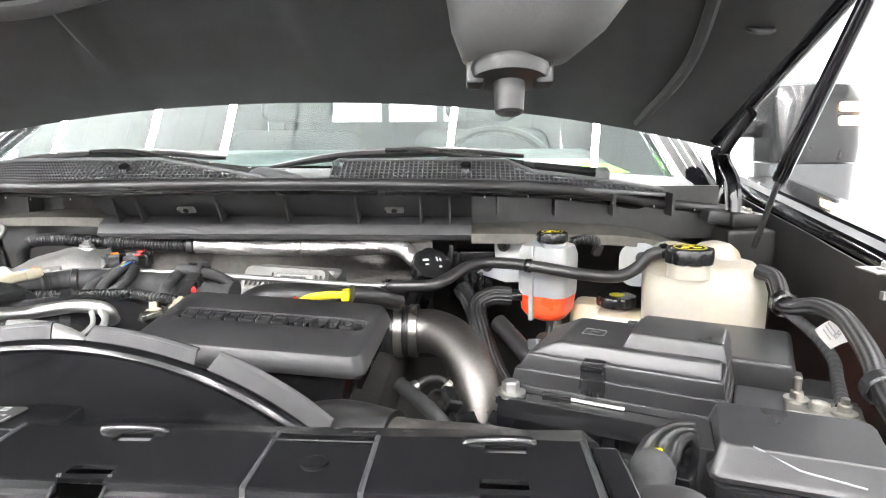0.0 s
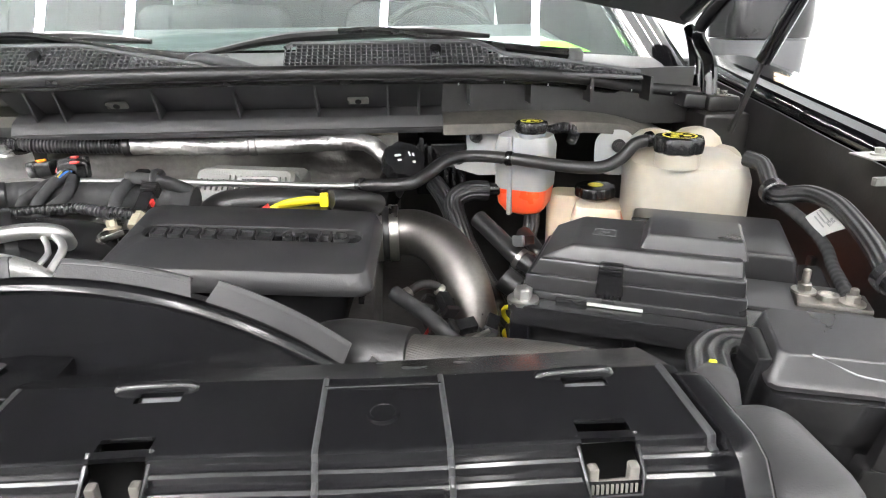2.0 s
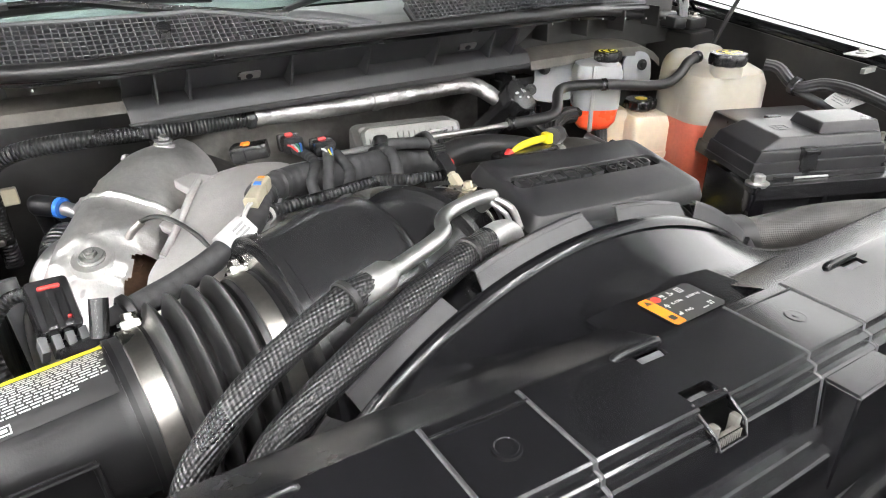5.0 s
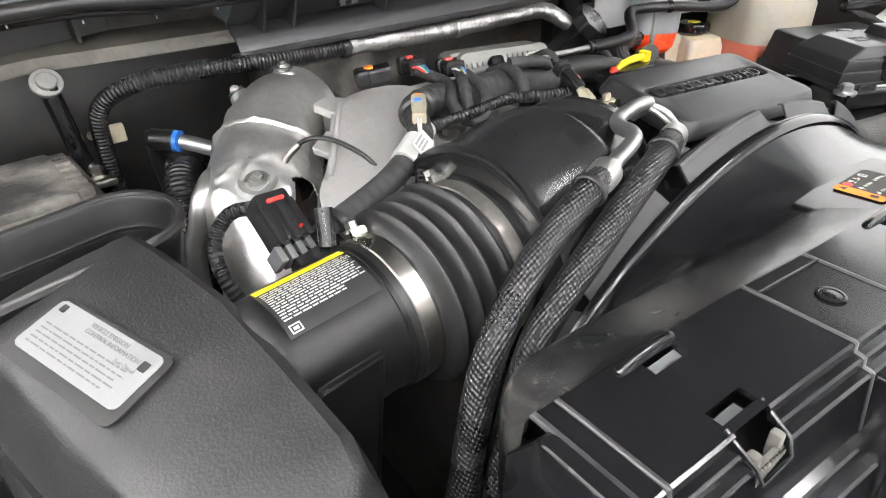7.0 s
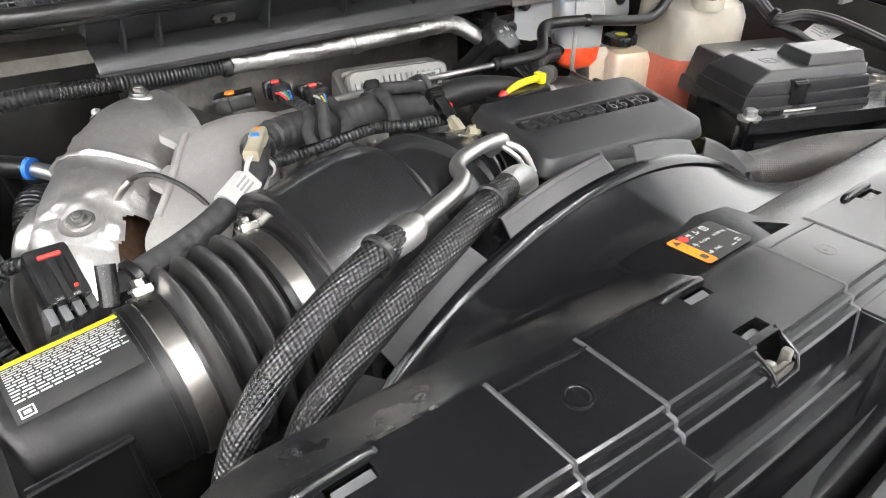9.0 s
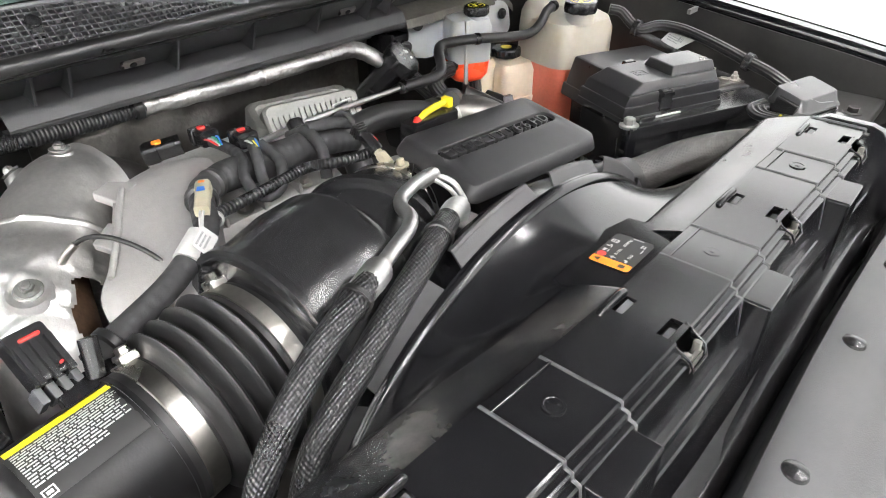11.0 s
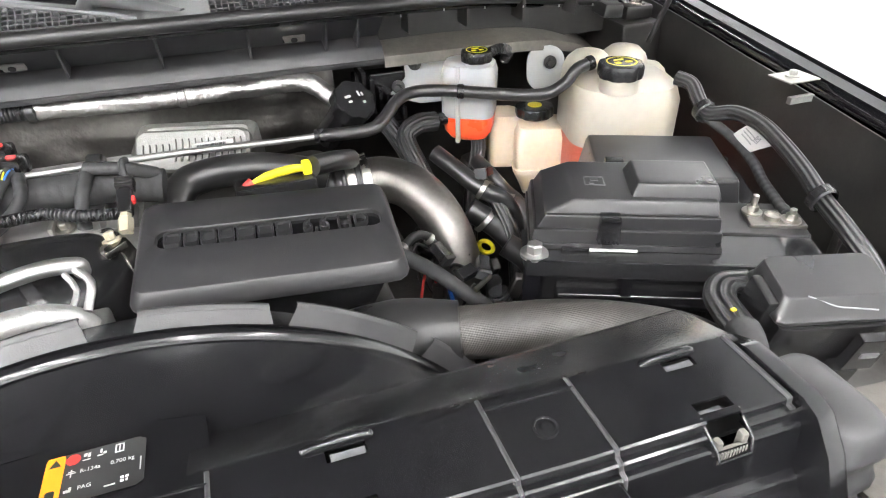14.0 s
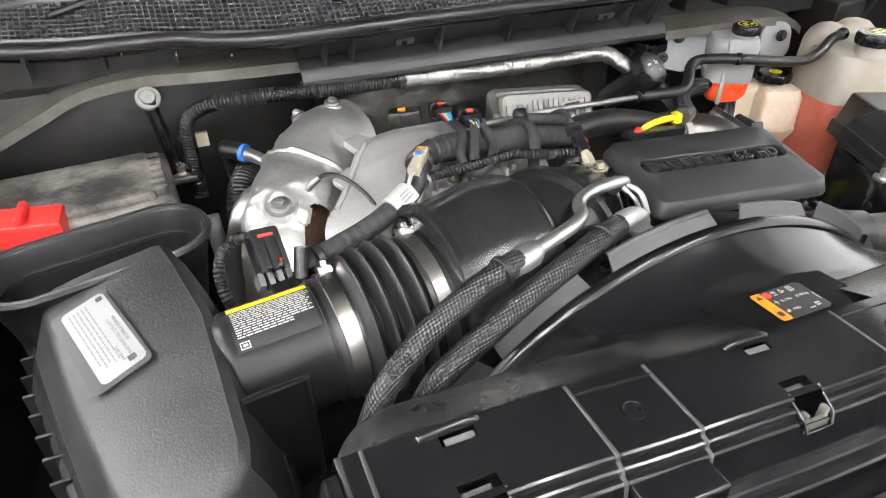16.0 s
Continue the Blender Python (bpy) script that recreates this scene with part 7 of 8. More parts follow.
    letters("VEHICLE EMISSION", 0.0046, tx, LABEL_INK, lb)
    letters("CONTROL INFORMATION", 0.0046, tx @ Matrix.Translation((0, -0.0048, 0)), LABEL_INK, lb)
    letters("Fuel: Diesel", 0.0042, m @ Matrix.Translation((0.022, 0.0055, 0.0014)), LABEL_INK, lb)
    for bx, by, bs in ((-0.047, 0.0175, 0.006), (0.044, 0.0125, 0.007)):
        part("print_block", made(plate, m @ Matrix.Translation((bx, by, 0.0012)), bs, bs, 0.0008, 0.0002, 12), INK, lb)
    # open snorkel seat behind the box
    s = thing("snorkel_seat", "open oval rubber seat of the air snorkel", "air inlet", (-0.85, 0.78, 1.25))
    m = frame_at((-0.853, 0.762, 1.418), (0.97, 0.20, 0.01), (-0.2, 0.97, 0.05))
    bm = bmesh.new()
    loft(bm, [ring(0.222, 0.102, 0.05, 64, z=0.0045), ring(0.219, 0.099, 0.0485, 64, z=0.0065), ring(0.213, 0.093, 0.0455, 64, z=0.0055), ring(0.211, 0.091, 0.0445, 64, z=0.0025)], (False, False), True, m)
    part("seal", bm, RUBBER, s, "glossy rubber sealing rim")
    bm = bmesh.new()
    loft(bm, [ring(0.17, 0.06, 0.03, 64, z=-0.12), ring(0.205, 0.085, 0.042, 64, z=-0.03), ring(0.215, 0.096, 0.048, 64, z=-0.010), ring(0.224, 0.104, 0.051, 64, z=-0.005), ring(0.226, 0.106, 0.052, 64, z=0.001), ring(0.222, 0.102, 0.05, 64, z=0.004),
              ring(0.210, 0.090, 0.0445, 64, z=0.003), ring(0.206, 0.086, 0.0425, 64, z=0.000), ring(0.200, 0.080, 0.0395, 64, z=-0.022), ring(0.197, 0.077, 0.038, 64, z=-0.0245), ring(0.187, 0.067, 0.033, 64, z=-0.0250), ring(0.185, 0.065, 0.032, 64, z=-0.0235),
              ring(0.182, 0.062, 0.0305, 64, z=-0.0235), ring(0.180, 0.060, 0.0295, 64, z=-0.026), ring(0.176, 0.056, 0.0275, 64, z=-0.075), ring(0.172, 0.052, 0.0255, 64, z=-0.078)], (True, True), True, m)
    part("seat", bm, DUCT, s)
    bt = thing("battery", "dusty black battery with a red terminal cover", "battery", (-0.9, 1.0, 1.1))
    bm = bmesh.new()
    M = pose(-0.890, 1.000, 0, 0, 0, 4)
    cube(bm, -0.125, 0.110, -0.085, 0.085, 1.12, 1.378, M, 0.010, 3)
    cube(bm, -0.115, 0.085, -0.07, 0.07, 1.373, 1.389, M, 0.006, 2)
    part("case", bm, BATTERY, bt)
    for k in range(6):
        bm = bmesh.new()
        cube(bm, 0.070, 0.100, -0.062 + k * 0.022, -0.050 + k * 0.022, 1.375, 1.388, M, 0.002)
        part("case_rib", bm, BATTERY, bt)
    bm = bmesh.new()
    slab(bm, [(-1.0, 0.912, 1.394), (-0.908, 0.896, 1.392), (-0.906, 0.945, 1.394), (-1.0, 0.962, 1.396)], 0.03, 0.006, 0.005)
    cube(bm, -0.955, -0.945, 0.905, 0.955, 1.392, 1.402, None, 0.003)
    part("terminal_cover", bm, RED, bt, "red plastic terminal cover")
    bm = bmesh.new()
    bolt(bm, (-0.769, 1.063, 1.348), r=0.009, h=0.014)
    cube(bm, -0.79, -0.75, 1.048, 1.078, 1.338, 1.348, None, 0.003)
    part("hold_down", bm, STEEL, bt, "zinc hold-down bolt")
    st = thing("brace_bar", "black brace bar bolted to the firewall", "brace", (-0.78, 1.06, 1.3))
    bm = bmesh.new()
    tube(bm, [(-0.787, 1.058, 1.465), (-0.782, 1.066, 1.42), (-0.772, 1.08, 1.32)], 0.013, 12, flat=0.5)
    part("bar", bm, PAINT, st)
    bm = bmesh.new()
    lathe(bm, [(0.0165, -0.004), (0.0165, 0.002), (0.0155, 0.003), (0.0118, 0.003), (0.0112, 0.0022), (0.0100, 0.0022), (0.0092, 0.0065), (0.002, 0.007)], towards((-0.786, 1.058, 1.469), (0.05, -0.75, 0.6)), 32)
    part("bar_bolt", bm, MODULE, st, "pale flanged bolt head")


intake()


def ac_lines():
    a = thing("refrigerant_lines", "aluminium refrigerant fitting with two braided black hoses", "refrigerant line", (-0.5, 0.5, 1.3))
    line = [(-0.330, 0.628, 1.440), (-0.328, 0.612, 1.456), (-0.352, 0.608, 1.460), (-0.382, 0.603, 1.457), (-0.398, 0.590, 1.457), (-0.412, 0.565, 1.462), (-0.430, 0.550, 1.464), (-0.460, 0.539, 1.462), (-0.490, 0.528, 1.461)]
    part("hard_line", made(tube, line, 0.0069, 18, 0.004), ALLOY, a, "bright aluminium hard line")
    bm = bmesh.new()
    tube(bm, [(-0.480, 0.532, 1.461), (-0.486, 0.5295, 1.461), (-0.500, 0.524, 1.461), (-0.503, 0.5228, 1.461), (-0.513, 0.519, 1.4615)], [0.0095, 0.0125, 0.0125, 0.0118, 0.0118], 18)
    part("crimp", bm, ALLOY, a)
    h1 = [(-0.495, 0.526, 1.461), (-0.523, 0.515, 1.462), (-0.563, 0.507, 1.449), (-0.600, 0.495, 1.434), (-0.627, 0.486, 1.416), (-0.648, 0.480, 1.391), (-0.667, 0.472, 1.345), (-0.690, 0.463, 1.25), (-0.70, 0.455, 1.12)]
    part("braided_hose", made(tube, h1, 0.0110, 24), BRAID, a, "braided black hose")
    fit = [(-0.325, 0.585, 1.40), (-0.330, 0.576, 1.424), (-0.342, 0.567, 1.440), (-0.362, 0.557, 1.449), (-0.386, 0.545, 1.452)]
    part("second_fitting", made(tube, fit, 0.0112, 20), CASTING, a, "cast aluminium fitting")
    h2 = [(-0.380, 0.548, 1.4515), (-0.408, 0.535, 1.4525), (-0.440, 0.523, 1.449), (-0.495, 0.507, 1.436), (-0.538, 0.496, 1.421), (-0.576, 0.488, 1.403), (-0.602, 0.483, 1.382), (-0.630, 0.473, 1.335), (-0.662, 0.460, 1.25), (-0.675, 0.455, 1.12)]
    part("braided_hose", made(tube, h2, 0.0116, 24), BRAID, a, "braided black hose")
    for q, d, r in (((-0.522, 0.5155, 1.4622), (-0.9, -0.3, -0.15), 0.0122), ((-0.408, 0.535, 1.4525), (-0.9, -0.4, -0.05), 0.0128)):
        bm = bmesh.new()
        band(bm, q, d, r, 0.006, 0.0016, 24)
        cube(bm, -0.003, 0.003, -0.004, 0.004, r, r + 0.008, towards(q, d) @ pose(0, 0, 0, 90, 0, 0), 0.001)
        part("cable_tie", bm, RUBBER, a)
    bm = bmesh.new()
    tube(bm, [(-0.330, 0.608, 1.456), (-0.318, 0.595, 1.448), (-0.322, 0.575, 1.435)], 0.0035, 10)
    tube(bm, [(-0.336, 0.603, 1.455), (-0.328, 0.590, 1.446), (-0.334, 0.570, 1.437)], 0.0025, 10)
    cube(bm, -0.345, -0.312, 0.555, 0.60, 1.36, 1.42, None, 0.004)
    part("fitting_bracket", bm, ALLOY, a)
    v = thing("pressure_sensor", "black sensor plug with a red lock on a pale foot", "sensor", (-0.303, 0.713, 1.42))
    ax = Vector((0.06, 0.80, 0.42)).normalized()
    m = towards((-0.303, 0.713, 1.433), ax)
    part("foot", made(lathe, [(0.0075, -0.012), (0.0075, 0.004), (0.0055, 0.006), (0.0055, 0.012)], m, 6), BEIGE, v, "pale hexagonal foot")
    bm = bmesh.new()
    loft(bm, [ring(0.013, 0.012, 0.003, 24, z=0.010), ring(0.014, 0.013, 0.003, 24, z=0.014), ring(0.014, 0.013, 0.003, 24, z=0.036), ring(0.011, 0.010, 0.003, 24, z=0.038), ring(0.010, 0.009, 0.003, 24, z=0.052)], m=m)
    part("plug", bm, SATIN, v)
    for k in range(4):
        part("plug_rib", made(cube, -0.0085, 0.0085, -0.0075, 0.0075, 0.040 + k * 0.0035, 0.0415 + k * 0.0035, m, 0.0008), RUBBER, v)
    part("lock_tab", made(cube, -0.0095, -0.005, -0.003, 0.004, 0.022, 0.029, m, 0.001), RED, v, "red lock tab")
    part("lead", made(tube, [m @ Vector((0, 0, 0.05)), m @ Vector((0.002, 0.004, 0.07)), (-0.300, 0.795, 1.462), (-0.318, 0.805, 1.448)], 0.0035, 10), TAPE, v)
    cl = thing("duct_clamp_screw", "pale zinc clamp screw block on the duct's end", "clamp", (-0.311, 0.668, 1.43))
    part("block", made(cube, -0.0075, 0.0075, -0.011, 0.011, -0.004, 0.004, towards((-0.311, 0.667, 1.434), (-0.15, -0.1, 1)), 0.0015), STEEL, cl)
    part("screw", made(bolt, (-0.311, 0.674, 1.437), (-0.15, 0.25, 1), 0.0048, 0.010), BEIGE, cl, "pale screw head")
    part("worm_housing", made(tube, [(-0.316, 0.658, 1.434), (-0.309, 0.684, 1.438)], 0.0045, 12), STEEL, cl)


ac_lines()


def crumple(p):
    """Dents of pressed foil: broad swells with sharp local creases."""
    broad = 0.0060 * noise.noise(p * 15) + 0.0034 * noise.noise(p * 34)
    where = max(0.0, min(1.0, 0.5 + 1.8 * noise.noise(p * 13 + Vector((7, 3, 1)))))
    crease = (1 - abs(noise.noise(p * 42 + Vector((2, 9, 4))))) ** 5
    fine = (1 - abs(noise.noise(p * 90 + Vector((5, 1, 8))))) ** 6
    return broad + where * (0.0034 * crease + 0.0014 * fine)


def foil_shell(line, radius, keep, n=120, rough=1.0):
    """A crumpled sleeve along a line; keep(share, radial direction) leaves openings."""
    pts = curve(line, 0.0022)
    side = Vector((0, 0, 1))
    outer, inner, dirs = [], [], []
    for i, p in enumerate(pts):
        t = (pts[min(i + 1, len(pts) - 1)] - pts[max(i - 1, 0)]).normalized()
        side = (side - t * side.dot(t)).normalized()
        other = t.cross(side)
        q = radius(i / (len(pts) - 1))
        row = [side * math.cos(2 * math.pi * k / n) + other * math.sin(2 * math.pi * k / n) for k in range(n + 1)]
        outer.append([p + d * (q + rough * crumple(p + d * q)) for d in row])
        inner.append([p + d * (q - 0.0012 + rough * crumple(p + d * q)) for d in row])
        dirs.append(row)
    bm = bmesh.new()
    shell(bm, outer, inner, lambda i, j: keep(i / (len(pts) - 1), dirs[i][j]))
    bmesh.ops.remove_doubles(bm, verts=bm.verts, dist=1e-6)
    return bm


def hot_side():
    t = thing("turbo_heat_shield", "crumpled silver heat shield over the exhaust elbow", "heat shield", (-0.62, 0.88, 1.2))
    up = [(-0.540, 0.962, 1.399), (-0.570, 0.941, 1.406), (-0.598, 0.914, 1.401), (-0.620, 0.884, 1.387), (-0.634, 0.862, 1.374)]
    low = [(-0.617, 0.889, 1.389), (-0.626, 0.876, 1.382), (-0.641, 0.850, 1.368), (-0.656, 0.818, 1.350), (-0.667, 0.785, 1.322), (-0.675, 0.765, 1.26), (-0.675, 0.76, 1.16)]
    cutout = Vector((0.72, -0.25, 0.62)).normalized()
    rim = lambda u: 0.0525 + 0.003 * max(0, 1 - u * 14)
    part("upper_shell", foil_shell(up, rim, lambda u, d: True, rough=0.55), SHIELD, t)
    lower = lambda u: 0.0550 + 0.0025 * max(0, 1 - u * 28) + 0.006 * math.sin(min(1, u / 0.35) * math.pi)
    part("lower_shell", foil_shell(low, lower, lambda u, d: not (0.18 < u < 0.55 and d.dot(cutout) > 0.89 - 0.5 * max(0, u - 0.28) + 2.0 * max(0, 0.24 - u)), rough=0.72), SHIELD, t)
    part("seam_bead", foil_shell([(-0.6150, 0.892, 1.3905), (-0.6170, 0.889, 1.389), (-0.6190, 0.886, 1.3875)], lambda u: 0.0585 + 0.002 * math.sin(u * math.pi), lambda u, d: True), SHIELD, t)
    part("exhaust_elbow", made(tube, [(-0.47, 1.0, 1.33), (-0.505, 0.990, 1.362), (-0.545, 0.968, 1.390), (-0.578, 0.945, 1.396)], 0.053, 32), GRIME, t, "dark cast exhaust elbow")
    part("exhaust_pipe", made(tube, [(-0.640, 0.870, 1.360), (-0.655, 0.825, 1.340), (-0.668, 0.79, 1.31), (-0.675, 0.77, 1.25)], 0.042, 28), RUST, t, "rusty exhaust pipe in the gap")
    bm = bmesh.new()
    lathe(bm, [(0.014, -0.012), (0.014, 0.006), (0.0085, 0.007), (0.008, 0.0)], towards((-0.634, 0.826, 1.381), (0.45, -0.2, 0.85)), 24)
    part("sensor_bung", bm, RUST, t, "rusty sensor bung")
    for q, d, wide in (((-0.557, 0.950, 1.461), (0.1, 0, 1), 0.6), ((-0.594, 1.018, 1.425), (-0.3, 0.5, 0.7), 0.6), ((-0.6625, 0.8015, 1.408), (-0.10, -0.35, 1), 1.0)):
        m = towards(q, d)
        bm = bmesh.new()
        lathe(bm, [(0.0125 * wide, -0.001), (0.0125 * wide, 0.0012), (0.0115 * wide, 0.0020), (0.0085 * wide, 0.0028), (0.0080 * wide, 0.0026)], m, 32)
        bolt(bm, Vector(q) + Vector(d).normalized() * 0.002, d, 0.0062, 0.0062)
        lathe(bm, [(0.0040, 0.006), (0.0040, 0.0095), (0.0030, 0.0102)], m, 16)
        part("shield_bolt", bm, MODULE, t, "dull flanged bolt")
        bm = bmesh.new()
        lathe(bm, [(0.0270 * wide, -0.012), (0.0205 * wide, -0.0025), (0.0190 * wide, -0.0005), (0.0120 * wide, -0.0005)], m, 32)
        part("bolt_seat", bm, SHIELD, t)
    c = thing("crossover_casting", "pale cast aluminium air crossover beside the turbo", "casting", (-0.52, 0.79, 1.3))
    secs = [((-0.545, 0.888, 1.418), (-0.440, 0.940, 1.402)), ((-0.551, 0.862, 1.433), (-0.436, 0.890, 1.426)), ((-0.560, 0.836, 1.438), (-0.440, 0.850, 1.438)), ((-0.576, 0.812, 1.427), (-0.465, 0.800, 1.434)),
            ((-0.595, 0.785, 1.410), (-0.500, 0.750, 1.422)), ((-0.622, 0.755, 1.397), (-0.530, 0.715, 1.402)), ((-0.628, 0.725, 1.380), (-0.545, 0.690, 1.380)), ((-0.62, 0.70, 1.34), (-0.55, 0.68, 1.34))]
    lefts, rights = curve([a for a, b in secs], 0.008), curve([b for a, b in secs], 0.008)
    rows = []
    for k in range(33):
        a, b = lefts[int(k / 32 * (len(lefts) - 1))], rights[int(k / 32 * (len(rights) - 1))]
        row = [a + Vector((0, 0, -0.08)), a + Vector((0, 0, -0.006))]
        row += [a.lerp(b, j / 10) + Vector((0, 0, 0.012 * math.sin(math.pi * j / 10) ** 0.7 + 0.0006 * noise.noise(a.lerp(b, j / 10) * 60))) for j in range(11)]
        rows.append(row + [b + Vector((0, 0, -0.006)), b + Vector((0, 0, -0.08))])
    bm = bmesh.new()
    sheet(bm, rows, 0.003, (0, 0, -1))
    part("body", bm, BLASTED, c)
    for tab in ([(-0.568, 0.860, 1.447), (-0.546, 0.870, 1.448), (-0.528, 0.842, 1.449), (-0.556, 0.832, 1.441)], [(-0.598, 0.812, 1.421), (-0.574, 0.822, 1.430), (-0.566, 0.803, 1.430), (-0.586, 0.790, 1.415)]):
        bm = bmesh.new()
        slab(bm, tab, 0.010, 0.001, 0.002)
        part("lug", bm, BLASTED, c)
    bm = bmesh.new()
    tube(bm, [(-0.545, 0.842, 1.447), (-0.562, 0.818, 1.439), (-0.582, 0.792, 1.423), (-0.606, 0.762, 1.408)], 0.0035, 10)
    part("edge_bead", bm, BLASTED, c)
    bm = bmesh.new()
    tube(bm, [(-0.636, 0.824, 1.385), (-0.628, 0.815, 1.412), (-0.608, 0.806, 1.432), (-0.590, 0.785, 1.436), (-0.572, 0.755, 1.425), (-0.56, 0.73, 1.405)], 0.0024, 10)
    whole("sensor_wire", bm, RUBBER, "thin black sensor wire looping to the exhaust", "wire")
    bm = bmesh.new()
    tube(bm, [(-0.6295, 0.8165, 1.409), (-0.622, 0.812, 1.420), (-0.612, 0.808, 1.429)], 0.0038, 12)
    whole("exhaust_sensor", bm, STEEL, "steel exhaust temperature sensor sleeve", "sensor")
    v = thing("vent_pipe", "bright curved metal vent pipe with a blue collar", "pipe", (-0.70, 0.98, 1.3))
    bm = bmesh.new()
    tube(bm, [(-0.676, 1.003, 1.388), (-0.660, 0.985, 1.384), (-0.640, 0.96, 1.378)], 0.009, 14)
    part("metal_pipe", bm, ALLOY, v)
    part("drain_pipe", made(tube, [(-0.672, 0.875, 1.395), (-0.690, 0.860, 1.396), (-0.707, 0.845, 1.385), (-0.718, 0.840, 1.360), (-0.730, 0.838, 1.32), (-0.735, 0.835, 1.2)], 0.0105, 16), ALLOY, v)
    bm = bmesh.new()
    tube(bm, [(-0.6775, 1.0035, 1.3885), (-0.6835, 1.0095, 1.389)], 0.0128, 20, 0.002)
    part("collar", bm, BLUE, v, "blue plastic collar")
    bm = bmesh.new()
    tube(bm, [(-0.680, 1.006, 1.389), (-0.683, 1.0085, 1.3895), (-0.704, 1.024, 1.392), (-0.7065, 1.026, 1.392), (-0.708, 1.027, 1.392)], [0.0100, 0.0128, 0.0128, 0.0110, 0.007], 20, 0.003)
    tube(bm, [(-0.703, 1.026, 1.386), (-0.700, 1.04, 1.36), (-0.69, 1.06, 1.25)], 0.009, 14)
    part("elbow_hose", bm, DUCT, v)
    for k in range(3):
        bm = bmesh.new()
        x = -0.70 + k * 0.03
        if k == 1:
            tube(bm, [(-0.672, 1.02, 1.345), (-0.690, 0.985, 1.355), (-0.702, 0.955, 1.335), (-0.706, 0.945, 1.29), (-0.705, 0.94, 1.15)], 0.019, 24)
        else:
            tube(bm, [(x, 1.05, 1.36 - k * 0.01), (x + 0.02, 1.02, 1.33), (x + 0.005, 0.98, 1.25), (x, 0.96, 1.1)], 0.009, 12)
        whole("firewall_hose", bm, DUCT if k != 1 else CORRUGATED, "black hose dropping along the firewall" if k != 1 else "thick corrugated black hose bending down at the firewall", "hose", "hoses at the firewall")
    bm = bmesh.new()
    tube(bm, [(-0.742, 0.86, 1.38), (-0.74, 0.85, 1.34), (-0.735, 0.84, 1.2)], 0.010, 12)
    whole("sensor_hose", bm, GREY_PLASTIC, "grey hose end beside the snorkel seat", "hose")


hot_side()


def harness():
    h = thing("wiring_harness", "thick taped black wiring harness over the engine", "wiring harness", (-0.45, 0.78, 1.4))
    main = [(-0.27, 0.800, 1.425), (-0.33, 0.806, 1.432), (-0.40, 0.803, 1.435), (-0.455, 0.800, 1.440), (-0.492, 0.780, 1.445), (-0.512, 0.745, 1.445), (-0.530, 0.715, 1.440), (-0.565, 0.697, 1.428), (-0.605, 0.685, 1.418), (-0.640, 0.675, 1.412), (-0.668, 0.668, 1.406)]
    part("main_loom", made(tube, main, [0.018, 0.018, 0.018, 0.017, 0.0135, 0.012, 0.0118, 0.0118, 0.0115, 0.0115, 0.0105], 18, wobble=0.10), TAPE, h)
    for pts, r in (([(-0.431, 0.858, 1.455), (-0.425, 0.835, 1.452), (-0.430, 0.800, 1.452), (-0.445, 0.775, 1.440), (-0.440, 0.755, 1.425), (-0.420, 0.750, 1.43), (-0.40, 0.775, 1.445), (-0.402, 0.805, 1.458)], 0.0062),
                   ([(-0.409, 0.810, 1.462), (-0.418, 0.79, 1.455), (-0.43, 0.765, 1.435), (-0.425, 0.752, 1.425)], 0.0062),
                   ([(-0.345, 0.83, 1.44), (-0.34, 0.80, 1.452), (-0.345, 0.77, 1.44), (-0.35, 0.76, 1.41)], 0.007),
                   ([(-0.275, 0.80, 1.44), (-0.30, 0.79, 1.455), (-0.34, 0.80, 1.458)], 0.007)):
        part("branch", made(tube, pts, r, 14, wobble=0.1), TAPE, h)
    bm = bmesh.new()
    tube(bm, [(-0.30, 0.735, 1.432), (-0.345, 0.738, 1.436), (-0.38, 0.755, 1.436), (-0.43, 0.75, 1.436), (-0.475, 0.745, 1.436), (-0.505, 0.738, 1.438), (-0.525, 0.715, 1.437), (-0.545, 0.69, 1.435), (-0.565, 0.665, 1.42), (-0.575, 0.655, 1.39)], 0.0062, 14)
    part("conduit", bm, CORRUGATED, h, "thin corrugated conduit")
    bm = bmesh.new()
    band(bm, (-0.509, 0.734, 1.438), (-0.65, -0.75, 0), 0.0078, 0.005, 0.0016, 20)
    part("ring_clip", bm, WHITE, h, "pale ring clip on the conduit")
    m = frame_at((-0.548, 0.703, 1.4475), (0.65, 0.35, 0.25), (-0.5, 0.85, 0))
    bm = bmesh.new()
    tube(bm, [(-0.535, 0.712, 1.4405), (-0.560, 0.699, 1.4312)], 0.0134, 20)
    plate(bm, m @ pose(0, -0.012, 0.0, 55, 0, 0), 0.022, 0.018, 0.001, 0.0006)
    part("paper_wrap", bm, WHITE, h, "white printed paper wrap")
    part("wrap_print", made(bars, m @ pose(0, -0.012, 0.0, 55, 0, 0) @ Matrix.Translation((0, 0, 0.0006)), -0.008, 0.005, 0.016, 3, 0.004, 0.002, 8), GREY_INK, h)
    for q, d in (((-0.648, 0.673, 1.410), (-0.9, -0.25, -0.15)), ((-0.503, 0.763, 1.446), (-0.4, -0.9, 0)), ((-0.33, 0.806, 1.432), (1, 0, 0)), ((-0.475, 0.79, 1.443), (-0.8, -0.4, 0.1))):
        bm = bmesh.new()
        lathe(bm, [(0.0135, -0.005), (0.0165, -0.003), (0.0165, 0.003), (0.0135, 0.005)], towards(q, d), 18, cap=(False, False))
        part("cable_clip", bm, RUBBER, h)

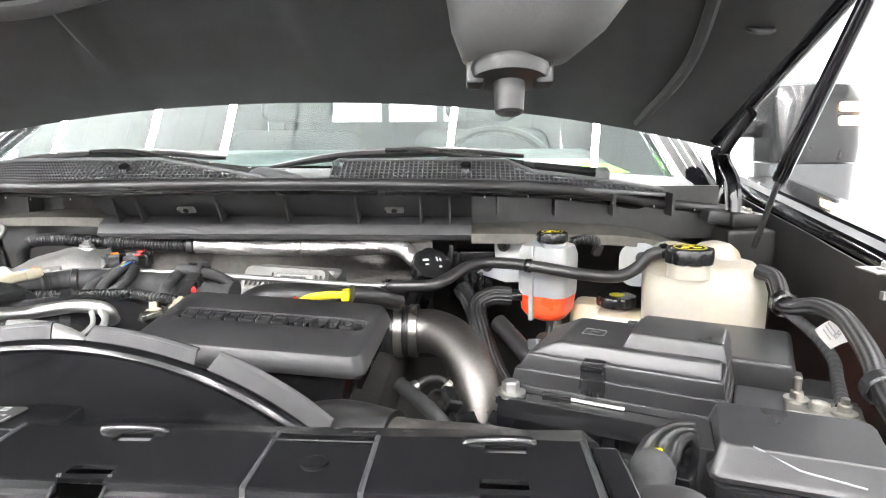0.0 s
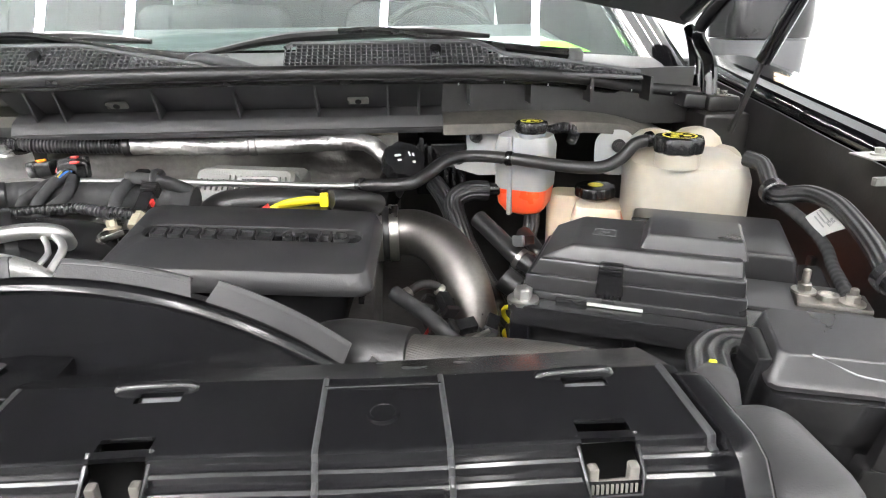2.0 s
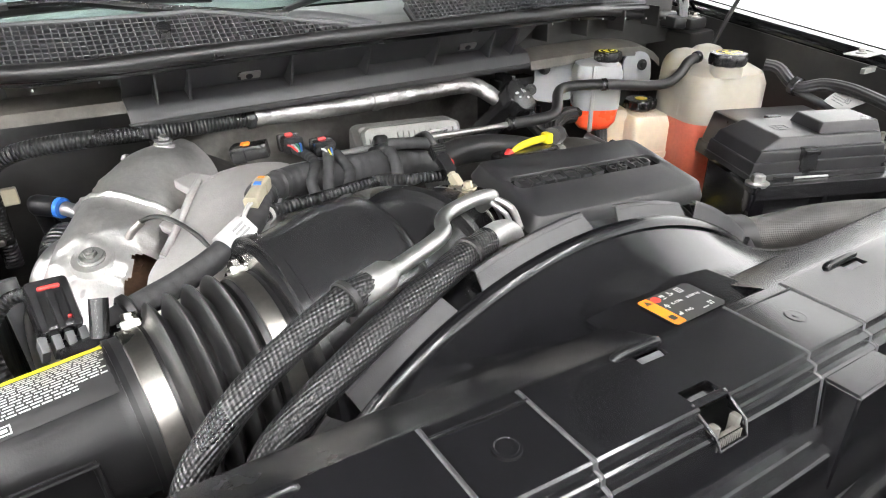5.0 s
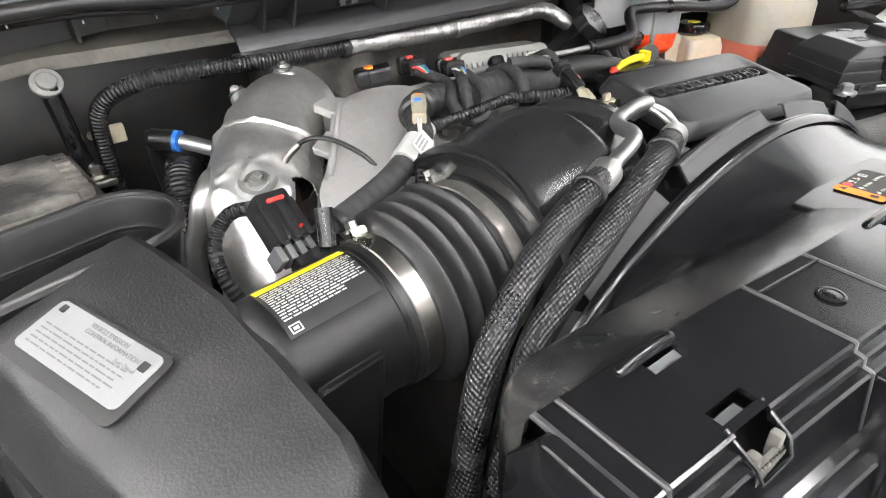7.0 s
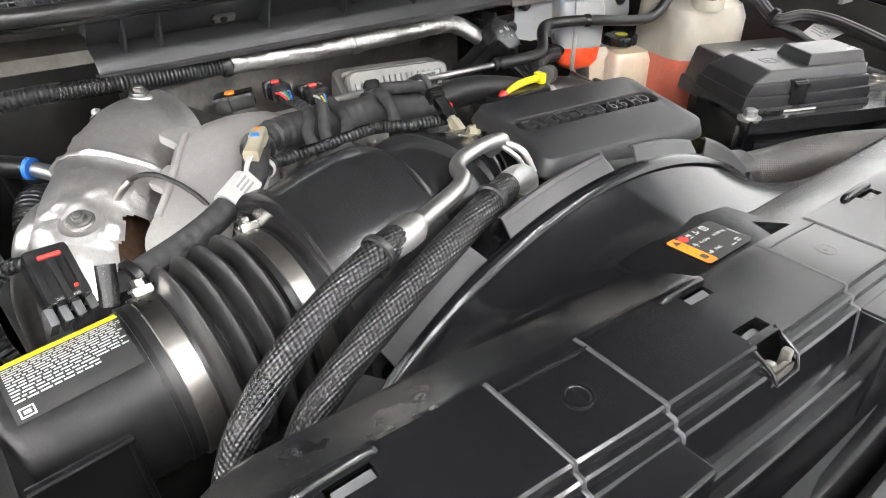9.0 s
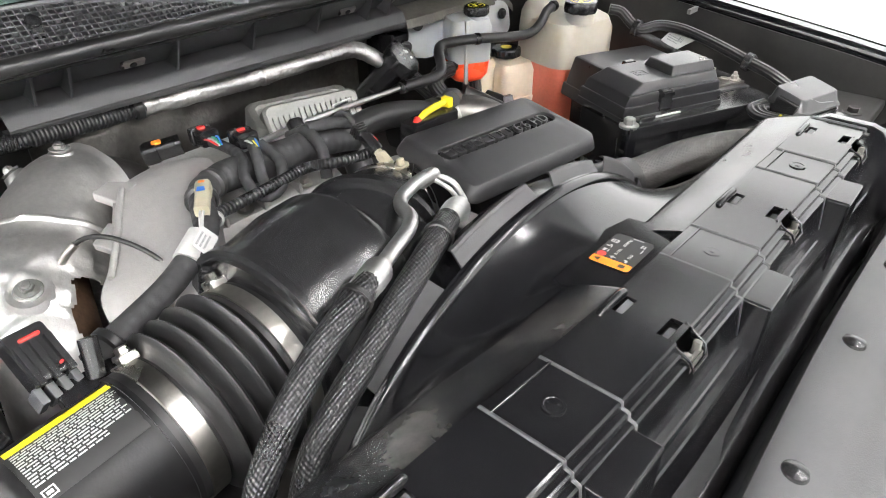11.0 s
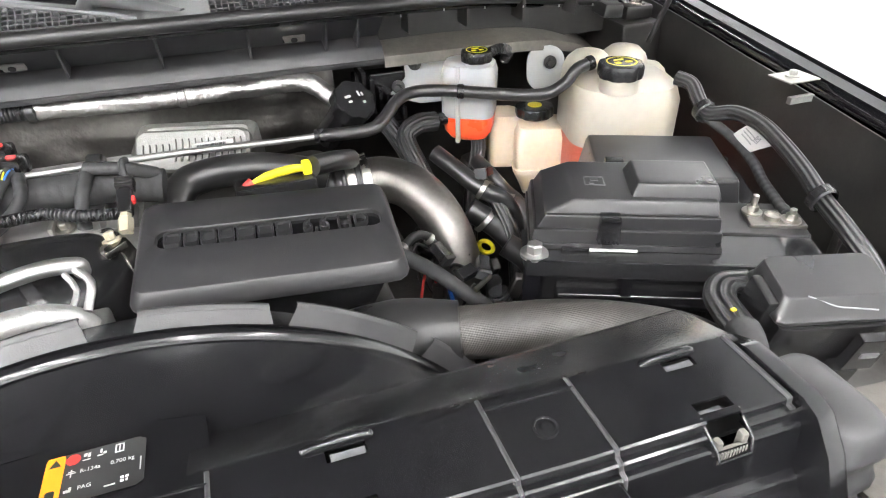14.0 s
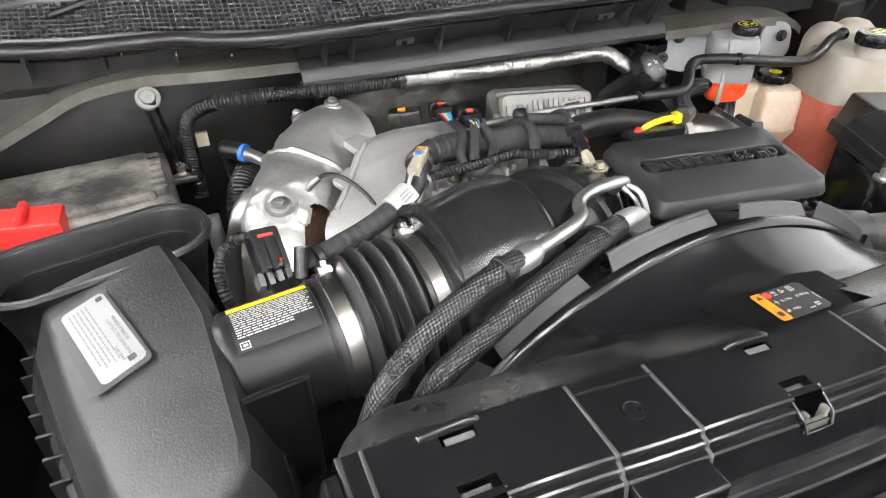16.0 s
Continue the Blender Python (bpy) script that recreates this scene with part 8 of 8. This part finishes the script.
    def plug(name, o, d, size, col, lock, wires, label, lock_label):
        p = thing(name, label, "connector", o, "connectors on the harness")
        m = towards(o, d)
        w, hh, l = size
        bm = bmesh.new()
        loft(bm, [ring(w, hh, 0.003, 28, z=-l / 2), ring(w, hh, 0.003, 28, z=l * 0.1), ring(w * 1.12, hh * 1.12, 0.003, 28, z=l * 0.12), ring(w * 1.12, hh * 1.12, 0.003, 28, z=l * 0.4), ring(w * 0.9, hh * 0.9, 0.003, 28, z=l / 2)], m=m)
        part("shell", bm, col, p)
        if lock:
            bm = bmesh.new()
            cube(bm, -w * 0.2, w * 0.2, hh * 0.40, hh * 0.64, -l * 0.05, l * 0.2, m, 0.0015)
            part("lock", bm, lock, p, lock_label)
        for k, mat in enumerate(wires):
            bm = bmesh.new()
            x = (k - (len(wires) - 1) / 2) * w * 0.22
            tube(bm, [m @ Vector((x, 0, -l * 0.4)), m @ Vector((x * 0.8, 0.001, -l * 0.75)), m @ Vector((x * 0.3, -0.004, -l * 1.15))], 0.0012, 6, 0.003)
            part("wire", bm, mat, p)
        return p
    plug("wire_connector", (-0.431, 0.872, 1.458), (0.05, 0.8, -0.1), (0.022, 0.018, 0.032), SATIN, RED, (BLUE, GREEN, WHITE, RED), "black wire plug with a red lock", "red lock")
    plug("wire_connector", (-0.409, 0.825, 1.462), (0.1, 0.8, -0.1), (0.023, 0.017, 0.028), SATIN, RED, (BLUE, YELLOW, WHITE), "black wire plug with a red lock beside the harness", "red lock")
    plug("wire_connector", (-0.475, 0.888, 1.452), (-0.7, 0.3, -0.1), (0.022, 0.018, 0.042), SATIN, ORANGE, (), "black sensor plug with an orange lock", "orange lock")
    plug("wire_connector", (-0.511, 0.742, 1.460), (0.55, 0.80, 0.08), (0.0135, 0.012, 0.048), BEIGE, None, (WHITE, WHITE), "grey-beige inline plug with a blue clip", "")
    bm = bmesh.new()
    mm = towards((-0.508, 0.748, 1.460), (0.55, 0.80, 0.08))
    cube(bm, -0.004, 0.004, 0.005, 0.0075, -0.004, 0.003, mm, 0.001)
    whole("plug_clip", bm, BLUE, "small blue clip on a beige plug", "clip")
    bm = bmesh.new()
    cube(bm, -0.0035, 0.0035, 0.005, 0.0075, 0.009, 0.014, mm, 0.001)
    whole("plug_lock", bm, ORANGE, "small orange lock on a beige plug", "clip")
    plug("wire_connector", (-0.335, 0.825, 1.445), (0.1, 0.5, 0.6), (0.016, 0.014, 0.03), SATIN, None, (ORANGE,), "black plug with a brass clip on the loom", "")
    # airflow sensor plug
    f = thing("airflow_plug", "black airflow sensor plug with a red lock bar", "connector", (-0.698, 0.672, 1.42))
    m = frame_at((-0.6965, 0.6690, 1.4315), (0.0774, -0.7804, -0.6205), (0.9767, 0.1843, -0.11))
    bm = bmesh.new()
    cube(bm, -0.024, 0.020, -0.015, 0.015, -0.013, 0.013, m, 0.004)
    part("shell", bm, SATIN, f)
    for k in range(4):
        part("tooth", made(cube, 0.018, 0.032, -0.017 + k * 0.009, -0.011 + k * 0.009, -0.016, 0.004, m, 0.001), GREY_PLASTIC, f)
    for k in range(3):
        part("guide", made(cube, -0.012, 0.022, -0.014 + k * 0.011, -0.009 + k * 0.011, 0.012, 0.0165, m, 0.001), SATIN, f)
    part("lock_bar", made(cube, -0.0160, -0.0128, -0.0075, 0.0075, 0.012, 0.0160, m, 0.0012), RED, f, "red lock bar")
    part("lock_tab", made(cube, 0.012, 0.0140, 0.005, 0.0075, 0.013, 0.0170, m, 0.0005), RED, f, "red lock tab")
    bm = bmesh.new()
    tube(bm, [(-0.704, 0.690, 1.440), (-0.724, 0.700, 1.436), (-0.742, 0.693, 1.418), (-0.744, 0.675, 1.395), (-0.735, 0.66, 1.372), (-0.72, 0.64, 1.36)], 0.0058, 14)
    part("lead", bm, CORRUGATED, f)
    bm = bmesh.new()
    cube(bm, -0.70, -0.655, 0.622, 0.655, 1.395, 1.415, None, 0.003)
    lathe(bm, [(0.007, 0), (0.007, 0.03)], towards((-0.672, 0.640, 1.415), (0.2, 0.4, 0.8)), 14)
    part("sensor_foot", bm, SATIN, f)


harness()
